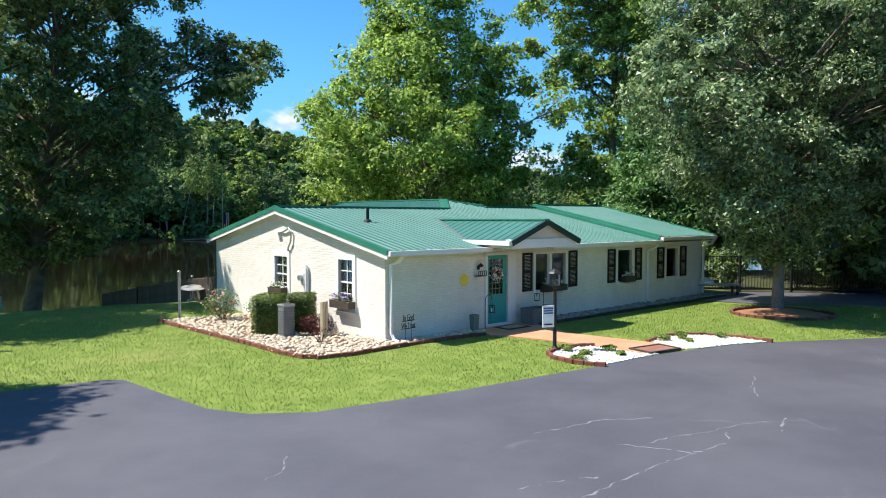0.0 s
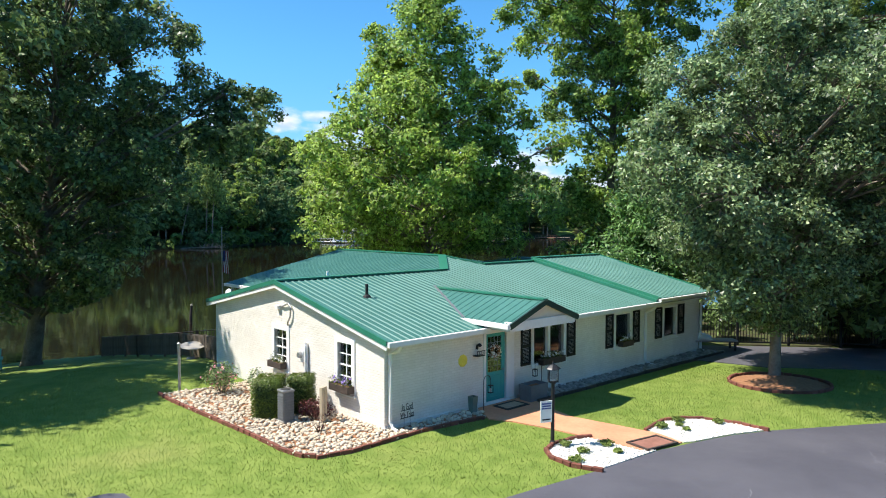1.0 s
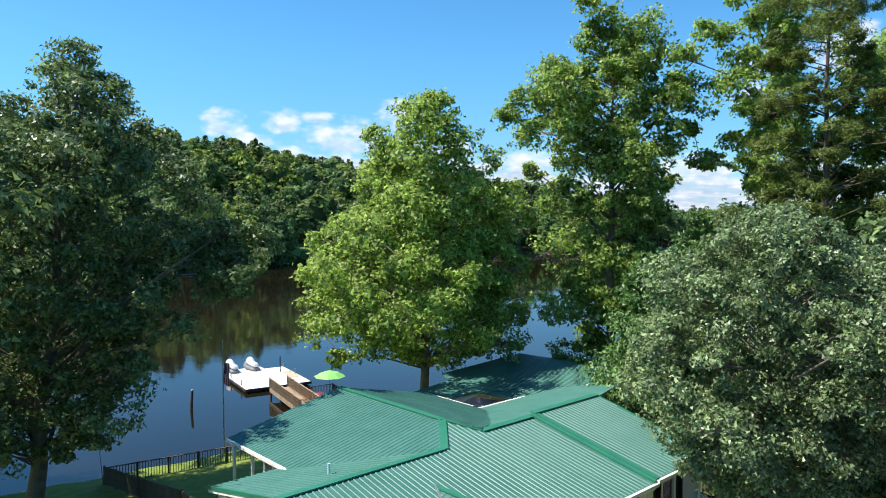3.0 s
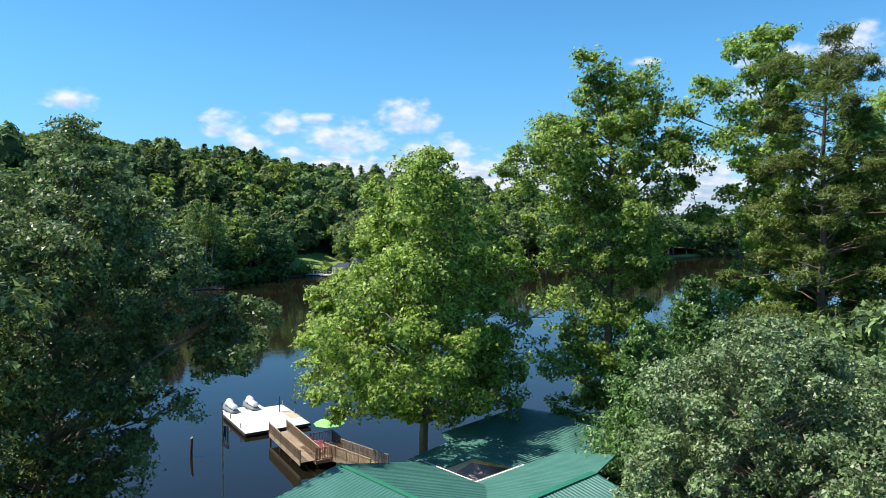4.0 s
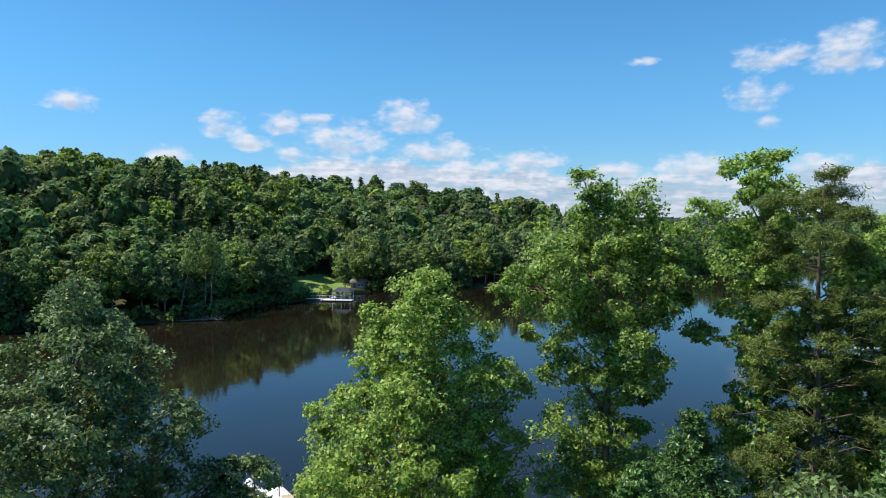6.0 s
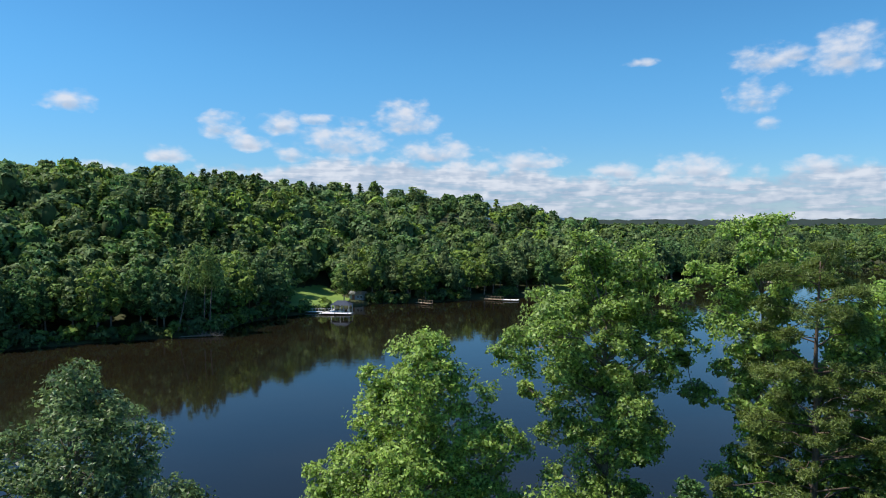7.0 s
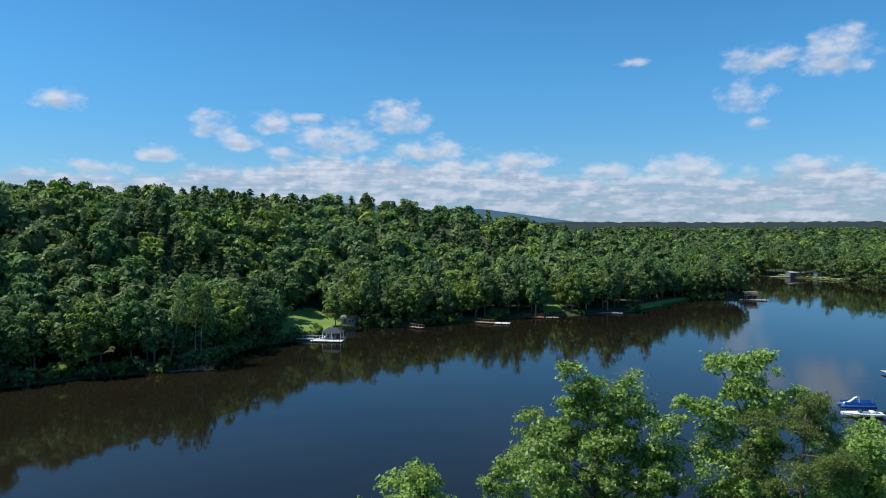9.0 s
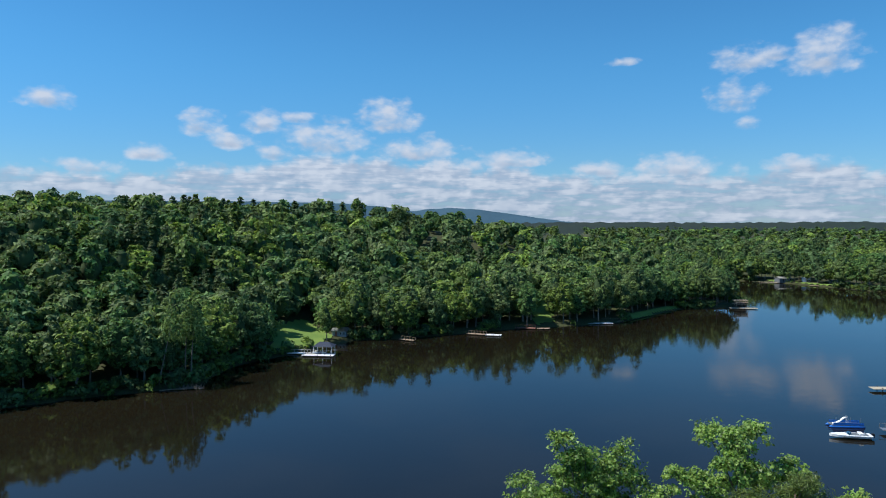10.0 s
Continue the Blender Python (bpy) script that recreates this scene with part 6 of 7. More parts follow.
def lamp_post():
    t = thing("lamp_post", "black lamp post with glass lantern beside the walk", "lamp post", (2.8, 17.35, 0))
    part("pole", tube(bmesh.new(), [(0, 0, -0.1), (0, 0, 0.12), (0, 0, 0.14), (0, 0, 1.62)], [0.075, 0.075, 0.05, 0.042], 12), BLACK, t)
    lantern = part("lantern_frame", boxes(((-0.12, -0.12, 1.64), (0.12, 0.12, 1.67)), *(((x - 0.01, y - 0.01, 1.67), (x + 0.01, y + 0.01, 1.95)) for x in (-0.11, 0.11) for y in (-0.11, 0.11)), ((-0.13, -0.13, 1.95), (0.13, 0.13, 1.97))), DARK_METAL, t, "weathered metal lantern")
    part("lantern_roof", tube(bmesh.new(), [(0, 0, 1.97), (0, 0, 2.0), (0, 0, 2.06), (0, 0, 2.08), (0, 0, 2.16)], [0.2, 0.17, 0.09, 0.03, 0.012], 8), DARK_METAL, lantern)
    glass = part("lantern_glass", boxes(((-0.1, -0.1, 1.675), (0.1, 0.1, 1.945))), GLASS, lantern)
    glass.visible_shadow = False
    part("collar", tube(bmesh.new(), [(0, 0, 1.58), (0, 0, 1.6), (0, 0, 1.64)], [0.05, 0.075, 0.085], 12), BLACK, t)
    s = thing("hanging_sign", "small white sign with dark print hung on the lamp post", "sign", (2.66, 17.28, 0.62), 18)
    part("sign_board", boxes(((-0.2, -0.012, 0), (0.12, 0.012, 0.55)), bevel=0.004), WHITE_TRIM, s)
    for z, w, mat in ((0.46, 0.26, BLUE_INK), (0.4, 0.24, BLUE_INK), (0.34, 0.26, BLUE_INK), (0.06, 0.22, BLACK)):
        part("print_bar", boxes(((-0.04 - w / 2, -0.017, z), (-0.04 + w / 2, -0.0125, z + 0.035))), mat, s)
    part("sign_arm", tube(bmesh.new(), [(0.16, 0.06, 0.57), (-0.22, -0.01, 0.57)], 0.012, 6), BLACK, s)


lamp_post()


def trust_sign():
    """A cut metal yard sign with three words on two stakes."""
    t = thing("yard_sign", "dark metal yard sign reading In God We Trust", "sign", at_house(0.22, -0.45, 0.03), HOUSE_TURN)
    t.scale = (0.52, 0.6, 0.95)
    for row, words, size in ((0.62, "In God", 0.26), (0.4, "We Trust", 0.23)):
        c = bpy.data.curves.new("sign_words", "FONT")
        c.body, c.size, c.extrude, c.align_x = words, size, 0.008, "CENTER"
        ob = new("sign_words", c)
        dg = bpy.context.evaluated_depsgraph_get()
        me = bpy.data.meshes.new_from_object(ob.evaluated_get(dg))
        bpy.data.objects.remove(ob)
        me.materials.clear()
        me.materials.append(DARK_METAL)
        under("sign_words", me, t, "", pose(0, -0.01, row, 90, 0, 0))
    part("sign_bar", boxes(((-0.42, -0.012, 0.6), (0.42, 0.0, 0.622))), DARK_METAL, t)
    part("sign_bar", boxes(((-0.46, -0.012, 0.385), (0.46, 0.0, 0.405))), DARK_METAL, t)
    for x in (-0.2, 0.2):
        part("stake", boxes(((x - 0.008, -0.01, -0.05), (x + 0.008, 0.004, 0.6))), DARK_METAL, t)


trust_sign()


def hook(at, turn, tall):
    t = thing("shepherd_hook", "thin black garden hook holding a small lantern", "garden hook", at, turn)
    arc = [(0.16 * (1 - math.cos(a)), 0, tall - 0.16 + 0.16 * math.sin(a)) for a in (math.pi * k / 9 for k in range(10))]
    part("rod", tube(bmesh.new(), [(0, 0, -0.05), (0, 0, tall * 0.5)] + arc, 0.011, 6), BLACK, t)
    lantern = part("small_lantern", boxes(((0.26, -0.06, tall - 0.55), (0.38, 0.06, tall - 0.53)), ((0.26, -0.06, tall - 0.34), (0.38, 0.06, tall - 0.32)), *(((0.32 + sx * 0.055 - 0.006, sy * 0.055 - 0.006, tall - 0.53), (0.32 + sx * 0.055 + 0.006, sy * 0.055 + 0.006, tall - 0.34)) for sx in (-1, 1) for sy in (-1, 1))), BLACK, t)
    part("candle", tube(bmesh.new(), [(0.32, 0, tall - 0.53), (0.32, 0, tall - 0.42)], 0.03, 8), WHITE_TRIM, lantern)
    part("hanger", tube(bmesh.new(), [(0.32, 0, tall - 0.32), (0.32, 0, tall - 0.14)], 0.006, 5), BLACK, t)


hook(at_house(3.1, -0.5, 0.03), HOUSE_TURN + 5, 1.05)
hook(at_house(5.75, -0.5, 0.03), HOUSE_TURN + 180, 1.25)


def planter(name, label, at, turn, lo, hi, mat):
    t = thing(name, label, "planter", at, turn)
    w, d, h = hi
    bm = bmesh.new()
    slab(bm, [(-w / 2 * lo, -d / 2 * lo), (w / 2 * lo, -d / 2 * lo), (w / 2 * lo, d / 2 * lo), (-w / 2 * lo, d / 2 * lo)], 0, 0.02)
    for a, b in (((-1, -1), (1, -1)), ((1, -1), (1, 1)), ((1, 1), (-1, 1)), ((-1, 1), (-1, -1))):
        v = [bm.verts.new((x * w / 2 * s, y * d / 2 * s, z)) for (x, y), s, z in ((a, lo, 0), (b, lo, 0), (b, 1, h), (a, 1, h), (a, 0.88, h), (b, 0.88, h), (b, 0.86, h * 0.8), (a, 0.86, h * 0.8))]
        bm.faces.new(v[:4]), bm.faces.new((v[3], v[2], v[5], v[4])), bm.faces.new((v[4], v[5], v[6], v[7]))
    part("pot", bm, mat, t)
    part("soil", boxes(((-w * 0.43, -d * 0.43, h * 0.78), (w * 0.43, d * 0.43, h * 0.8))), MULCH, t)


planter("tall_planter", "tall grey-green planter beside the front door", at_house(2.75, -0.4, 0.03), HOUSE_TURN, 0.8, (0.21, 0.21, 0.5), GREEN_GLAZE)
planter("square_planter", "large dark grey planter box beside the front door", at_house(5.3, -0.55, 0.035), HOUSE_TURN, 0.92, (0.85, 0.5, 0.5), GREY_PLASTIC)
d_ob = thing("doormat", "dark doormat before the front door", "doormat", at_house(4.2, -0.6, 0.036), HOUSE_TURN)
part("mat_border", boxes(((-0.5, -0.32, 0), (0.5, 0.32, 0.015)), bevel=0.004), BLACK, d_ob)
part("mat_centre", boxes(((-0.38, -0.2, 0.015), (0.38, 0.2, 0.02))), TAN, d_ob)
w_ob = thing("wall_lantern", "dark wall basket with trailing plant beside the door", "wall basket", at_house(3.3, 0, 1.6), HOUSE_TURN)
part("basket", boxes(((-0.17, -0.2, 0), (0.17, 0, 0.02)), ((-0.17, -0.2, 0.15), (0.17, -0.185, 0.17)), *(((x - 0.008, -0.2, 0), (x + 0.008, -0.185, 0.16)) for x in (-0.16, -0.08, 0, 0.08, 0.16))), DARK_METAL, w_ob)
part("back_plate", tube(bmesh.new(), [(0, 0, 0.2), (0, -0.03, 0.3), (0, -0.12, 0.36), (0, -0.16, 0.3)], [0.05, 0.04, 0.035, 0.06], 8), BLACK, w_ob)
y_ob = thing("wall_plaque", "bright yellow leaf-shaped plaque on the wall", "wall ornament", at_house(2.72, 0, 1.52), HOUSE_TURN)
part("plaque", tube(bmesh.new(), [(0, 0, 0), (0, -0.02, 0), (0, -0.035, 0)], [0.19, 0.18, 0.12], 9), YELLOW, y_ob)
wr = thing("door_wreath", "round dried-flower wreath hung on the teal door", "wreath", at_house(4.14, 0.02, 1.62), HOUSE_TURN)
part("wreath_ring", tube(bmesh.new(), [(0.17 * math.cos(a), 0, 0.17 * math.sin(a)) for a in (2 * math.pi * k / 18 for k in range(19))], 0.045, 7), MULCH, wr)


def wreath_leaves():
    rng = np.random.default_rng(4)
    a = rng.uniform(0, 6.28, 160)
    p = np.c_[0.17 * np.cos(a), np.full(160, -0.02), 0.17 * np.sin(a)] + rng.normal(size=(160, 3)) * 0.045
    v, f = leaf_quads(rng, p, unit(rng.normal(size=(160, 3)) + (0, -1, 0)), 0.07)
    under("wreath_leaves", np_mesh("wreath_leaves", v, f, WHITE_PETAL), wr)


wreath_leaves()


def lawn_blades():
    """Short grass on the near lawn."""
    rng = np.random.default_rng(99)
    x, y = rng.uniform(-14, 16, 260000), rng.uniform(11, 27, 260000)
    ok = ~inside(ROAD, x, y) & ~inside(BED_AREA, x, y) & ~inside(WALK, x, y) & ~inside(GRAVEL_A, x, y) & ~inside(GRAVEL_B, x, y) & ~inside(RING, x, y) & ~inside(STRIP, x, y)
    a = radians(HOUSE_TURN)
    u = (x - HOUSE_AT[0]) * math.cos(a) + (y - HOUSE_AT[1]) * math.sin(a)
    v = -(x - HOUSE_AT[0]) * math.sin(a) + (y - HOUSE_AT[1]) * math.cos(a)
    ok &= ~((u > -0.1) & (v > -0.1) & (u < 17.3)) & (edge_distance(ROAD_EDGE, x, y, False) < 30)
    x, y = x[ok][:60000], y[ok][:60000]
    n = len(x)
    h = rng.uniform(0.025, 0.06, n) * (1 + 0.25 * wobble(x, y, 1.3))
    t = rng.uniform(0, 6.28, n)
    w = rng.uniform(0.006, 0.014, n)
    bend = rng.normal(size=(n, 2)) * 0.03
    z = ground_z(x, y)
    p = np.stack([np.c_[x - np.cos(t) * w, y - np.sin(t) * w, z - 0.01], np.c_[x + np.cos(t) * w, y + np.sin(t) * w, z - 0.01], np.c_[x + bend[:, 0], y + bend[:, 1], z + h]], 1).reshape(-1, 3)
    tagged(new("grass", np_mesh("grass", p, np.arange(3 * n).reshape(n, 3), BLADE)), "short mown green grass blades of the front lawn", "grass", kind="stuff")


lawn_blades()

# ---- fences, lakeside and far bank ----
RAIL_WOOD = material("dark_rail_wood", (0.06, 0.04, 0.03), (0.11, 0.075, 0.055), 3.0, 0.75, vary=0.15)
PICKET_WOOD = material("weathered_pickets", (0.11, 0.085, 0.065), (0.17, 0.135, 0.105), 3.0, 0.85, vary=0.15)
TAN_GREY = material("pale_grey_enamel", (0.33, 0.31, 0.27), (0.41, 0.385, 0.34), 3.0, 0.5)
COVER = material("white_boat_cover", (0.68, 0.68, 0.68), (0.78, 0.78, 0.78), 2.0, 0.6, 0.01)
LIME = material("lime_fabric", (0.2, 0.55, 0.12), (0.26, 0.62, 0.17), 2.0, 0.7)
BLUE = material("blue_hull", (0.02, 0.12, 0.45), (0.03, 0.17, 0.55), 2.0, 0.35)
FLAG_RED = material("flag_red", (0.32, 0.03, 0.04), (0.4, 0.045, 0.05), 4.0, 0.7)
FLAG_BLUE = material("flag_blue", (0.02, 0.03, 0.13), (0.03, 0.045, 0.18), 4.0, 0.7)
CORAL = material("coral_plastic", (0.55, 0.12, 0.14), (0.65, 0.2, 0.2), 4.0, 0.5)
CLAY = material("clay_pot", (0.45, 0.18, 0.09), (0.55, 0.24, 0.13), 4.0, 0.8)
SLATE = material("slate_blue_roof", (0.045, 0.055, 0.08), (0.065, 0.075, 0.1), 1.0, 0.9, spec=0.15)
GREY_WALL = material("grey_siding", (0.28, 0.31, 0.33), (0.36, 0.39, 0.41), 1.0, 0.8)
TAN_ROOF = material("tan_shingle_roof", (0.3, 0.2, 0.14), (0.4, 0.28, 0.2), 1.0, 0.85)


def railing(t, a, b, tall=1.05, gap=0.14, post_gap=1.8, mat=None, base=None, rail_w=0.09, lift=0.08, baluster=0.035):
    """Posts, two rails and balusters from a to b (points on the floor), as parts of t."""
    mat = mat or WOOD
    a, b = Vector(a), Vector(b)
    length = (b - a).length
    flat = Vector((b.x - a.x, b.y - a.y, 0)).length
    n = max(round(flat / post_gap), 1)
    for k in range(n + 1):
        p = a.lerp(b, k / n)
        low = p.z if base is None else base(p.x, p.y)
        part("post", boxes(((p.x - 0.05, p.y - 0.05, low - 0.1), (p.x + 0.05, p.y + 0.05, p.z + tall + 0.05)), bevel=0.01), mat, t)
    up = Vector((0, 0, 1))
    part("top_rail", beam(bmesh.new(), a + up * tall, b + up * tall, rail_w, 0.04), mat, t)
    part("bottom_rail", beam(bmesh.new(), a + up * lift, b + up * lift, 0.04, 0.07), mat, t)
    mesh = finish(boxes(((-baluster / 2, -baluster / 2, lift), (baluster / 2, baluster / 2, tall - 0.015))), "baluster", mat)
    turn = math.degrees(math.atan2(b.y - a.y, b.x - a.x))
    for k in range(1, int(flat / gap)):
        p = a.lerp(b, k * gap / flat)
        under("baluster", mesh, t, "", pose(p.x, p.y, p.z, 0, 0, turn))


def fences():
    t = thing("rail_fence", "dark wooden rail fence along the lake shore", "fence", (0, 0, 0))
    railing(t, (-18.7, 38.2, -2.0), (-11.6, 42.6, -2.0), 1.05, 0.15, 1.8, RAIL_WOOD, height, 0.12)
    railing(t, (-11.6, 42.6, -2.0), (-6.6, 45.6, -1.9), 1.05, 0.15, 1.8, RAIL_WOOD, height, 0.12)
    t = thing("picket_fence", "weathered dark picket fence from shore to house", "fence", (0, 0, 0))
    pts = [(-18.7, 38.15), (-15.2, 34.6), (-11.8, 31.2), (-8.7, 27.2)]
    for (ax, ay), (bx, by) in zip(pts, pts[1:]):
        railing(t, (ax, ay, height(ax, ay)), (bx, by, height(bx, by)), 1.05, 0.125, 1.7, PICKET_WOOD, height, 0.05, 0.12, 0.085)
    t = thing("iron_fence", "black iron picket fence under dark trees", "fence", (0, 0, 0))
    for (ax, ay), (bx, by) in (((11.2, 31.6), (20.0, 30.6)), ((20.0, 30.6), (30.0, 28.6))):
        railing(t, (ax, ay, height(ax, ay)), (bx, by, height(bx, by)), 1.6, 0.13, 2.4, BLACK, height, 0.04, 0.15, 0.022)
    p = thing("metal_post", "bare grey metal post beside the stone bed", "post", (-8.7, 22.9, 0))
    part("shaft", tube(bmesh.new(), [(0, 0, -0.2), (0, 0, 1.55)], 0.045, 10), GREY_METAL, p)
    part("cap", tube(bmesh.new(), [(0, 0, 1.55), (0, 0, 1.58), (0, 0, 1.62)], [0.06, 0.06, 0.02], 10), GREY_METAL, p)


fences()


def patio_table():
    t = thing("patio_table", "round pale tan patio table behind the fence", "table", (-10.3, 28.6, height(-10.3, 28.6)), 25)
    top = tube(bmesh.new(), [(0, 0, -0.03), (0, 0, -0.02), (0, 0, 0.0), (0, 0, 0.012)], [0.46, 0.5, 0.5, 0.47], 28)
    bmesh.ops.rotate(top, verts=top.verts[:], cent=(0, 0, 0), matrix=Matrix.Rotation(radians(9), 3, "X"))
    bmesh.ops.translate(top, verts=top.verts[:], vec=(0, 0, 0.55))
    part("tabletop", top, TAN_GREY, t)
    part("pedestal", tube(bmesh.new(), [(0, 0, 0.05), (0, 0, 0.53)], 0.035, 10), GREY_METAL, t)
    part("base", tube(bmesh.new(), [(0, 0, -0.05), (0, 0, 0.04), (0, 0, 0.08)], [0.26, 0.25, 0.05], 16), GREY_METAL, t)


patio_table()


def flagpole():
    t = thing("flagpole", "thin metal flagpole with a limp striped flag", "flagpole", (-14.0, 44.3, height(-14.0, 44.3)))
    part("pole", tube(bmesh.new(), [(0, 0, -0.2), (0, 0, 3.5), (0, 0, 7.3)], [0.05, 0.042, 0.03], 10), GREY_METAL, t)
    part("finial", tube(bmesh.new(), [(0, 0, 7.3), (0, 0, 7.36), (0, 0, 7.42)], [0.03, 0.06, 0.01], 8), GREY_METAL, t)
    bm = bmesh.new()
    cols, rows = 14, 10
    grid = [[bm.verts.new((0.05 + 0.028 * c + 0.02 * math.sin(r * 0.9), 0.1 * math.sin(c * 1.7) * (0.4 + 0.06 * r), 5.9 - 1.35 * r / rows - 0.2 * c / cols * (r / rows))) for c in range(cols)] for r in range(rows + 1)]
    for r in range(rows):
        for c in range(cols - 1):
            f = bm.faces.new((grid[r][c], grid[r][c + 1], grid[r + 1][c + 1], grid[r + 1][c]))
            f.material_index = 2 if (c < 5 and r < 5) else (c % 2)
    me = finish(bm, "flag", FLAG_RED, True)
    me.materials.append(WHITE_PETAL)
    me.materials.append(FLAG_BLUE)
    under("flag", me, t, "faded red, white and blue striped cloth")


flagpole()


def adirondack(label, at, turn, mat):
    t = thing("garden_chair", label, "chair", at, turn)
    for x in (-0.3, 0.3):
        part("front_leg", boxes(((x - 0.03, -0.42, 0), (x + 0.03, -0.36, 0.55)), bevel=0.008), mat, t)
        part("side_rail", beam(bmesh.new(), (x, -0.42, 0.36), (x, 0.45, 0.04), 0.04, 0.1), mat, t)
        part("arm", boxes(((x - 0.07, -0.48, 0.55), (x + 0.07, 0.3, 0.58)), bevel=0.01), mat, t)
    for k in range(6):
        y = -0.38 + 0.1 * k
        part("seat_slat", boxes(((-0.27, y - 0.04, 0.37 - 0.035 * k), (0.27, y + 0.04, 0.395 - 0.035 * k)), bevel=0.006), mat, t)
    for k in range(5):
        x = -0.22 + 0.11 * k
        part("back_slat", beam(bmesh.new(), (x, 0.15, 0.22), (x * 1.15, 0.5, 0.98 - 0.35 * abs(x)), 0.095, 0.02, up=(0, -1, 0.4)), mat, t)


adirondack("teal slatted garden chair under the oak", (-20.1, 31.0, height(-20.1, 31.0)), 30, TEAL)
DOCK_TURN = 32.0


def dock_point(x, y, z=0.0):
    """Dock axes: origin at the near corner of the floating dock, y away from shore."""
    a = radians(DOCK_TURN)
    return (-18.0 + x * math.cos(a) - y * math.sin(a), 63.5 + x * math.sin(a) + y * math.cos(a), z)


def floating_dock():
    t = thing("floating_dock", "white-decked floating dock on dark floats", "dock", dock_point(0, 0, WATER_Z), DOCK_TURN)
    for k in range(6):
        part("deck_panel", boxes(((k * 1.05, 0, 0.3), (k * 1.05 + 1.03, 7.9, 0.4)), bevel=0.01), DOCK_WHITE, t)
    part("rim", boxes(((-0.06, -0.06, 0.16), (6.36, 0, 0.38)), ((-0.06, 7.9, 0.16), (6.36, 7.96, 0.38)), ((-0.06, 0, 0.16), (0, 7.9, 0.38)), ((6.3, 0, 0.16), (6.36, 7.9, 0.38))), DARK_WOOD, t)
    for k in range(4):
        part("float", boxes(((0.3 + k * 1.5, 0.2, -0.25), (1.5 + k * 1.5, 7.7, 0.2)), bevel=0.05), BLACK, t)
    part("ramp_pad", boxes(((0.4, 7.96, 0.1), (4.4, 9.6, 0.3)), bevel=0.04), DOCK_WHITE, t)
    for x, y in ((0.1, 1.8), (0.15, 5.5), (6.2, 4.0), (6.2, 7.6)):
        part("cleat_post", tube(bmesh.new(), [(x, y, 0.38), (x, y, 0.9)], 0.06, 8), GREY_METAL, t)
    part("mooring_pole", tube(bmesh.new(), [(5.1, 5.4, -2), (5.1, 5.4, 2.0)], 0.06, 8), BLACK, t)
    part("corner_pad", boxes(((5.2, 2.4, 0.38), (6.3, 5.4, 0.42))), TAN, t)
    for at_x in (0.9, 3.0):
        j = thing("jet_ski", "jet ski under a white cover on the floating dock", "jet ski", dock_point(at_x, 8.5, WATER_Z + 0.3), DOCK_TURN + 8, group="covered jet skis")
        rings = [(-1.5, 0.3, 0.1, 0.35), (-1.2, 0.48, 0.0, 0.5), (0.0, 0.55, 0.0, 0.55), (0.9, 0.45, 0.05, 0.55), (1.45, 0.12, 0.3, 0.6)]
        hull = loft([[(w * math.cos(q), y, lo + (hi - lo) * (0.5 + 0.5 * math.sin(q))) for q in (2 * math.pi * k / 12 for k in range(12))] for y, w, lo, hi in rings])
        part("hull", hull, GREY_PLASTIC, j, smooth=True)
        rings = [(-1.3, 0.3, 0.5, 0.62), (-1.0, 0.4, 0.5, 0.95), (-0.3, 0.38, 0.5, 1.0), (-0.1, 0.36, 0.5, 1.32), (0.25, 0.38, 0.5, 1.36), (0.6, 0.32, 0.5, 0.95), (0.8, 0.15, 0.5, 0.7)]
        cover = loft([[(w * math.cos(q), y, lo + (hi - lo) * (0.5 + 0.5 * math.sin(q))) for q in (2 * math.pi * k / 12 for k in range(12))] for y, w, lo, hi in rings])
        part("cover", cover, COVER, j, smooth=True)


def loft(rings):
    """A closed skin over rings of equally many points."""
    bm = bmesh.new()
    rows = [[bm.verts.new(p) for p in ring] for ring in rings]
    n = len(rows[0])
    for lo, hi in zip(rows, rows[1:]):
        for k in range(n):
            bm.faces.new((lo[k], lo[(k + 1) % n], hi[(k + 1) % n], hi[k]))
    bm.faces.new(rows[0]), bm.faces.new(rows[-1])
    return bm


floating_dock()


def walkway(label, a, b, wide, mat, rails, gap=0.13):
    """A plank walkway from a to b with piles and railings."""
    a, b = Vector(a), Vector(b)
    t = thing("gangway", label, "gangway", (0, 0, 0))
    along = (b - a).normalized()
    side = along.cross(Vector((0, 0, 1))).normalized()
    length = (b - a).length
    n = int(length / 0.2)
    plank = finish(boxes(((-0.092, -wide / 2, -0.04), (0.092, wide / 2, 0.0)), bevel=0.005), "plank", mat)
    turn = math.degrees(math.atan2(along.y, along.x))
    for k in range(n):
        p = a + along * (length * (k + 0.5) / n)
        under("plank", plank, t, "", pose(*p, 0, 0, turn))
    for s in (-1, 1):
        part("joist", beam(bmesh.new(), a + side * s * wide * 0.48 - Vector((0, 0, 0.16)), b + side * s * wide * 0.48 - Vector((0, 0, 0.16)), 0.06, 0.24), mat, t)
        if s in rails:
            railing(t, a + side * s * wide * 0.48, b + side * s * wide * 0.48, 1.0, gap, 1.8, mat)
        for k in range(int(length / 3) + 1):
            p = a + along * min(k * 3.0 + 0.2, length - 0.1) + side * s * wide * 0.45
            part("pile", tube(bmesh.new(), [(p.x, p.y, -5.5), (p.x, p.y, p.z - 0.05)], 0.09, 8), DARK_WOOD, t)
    return t


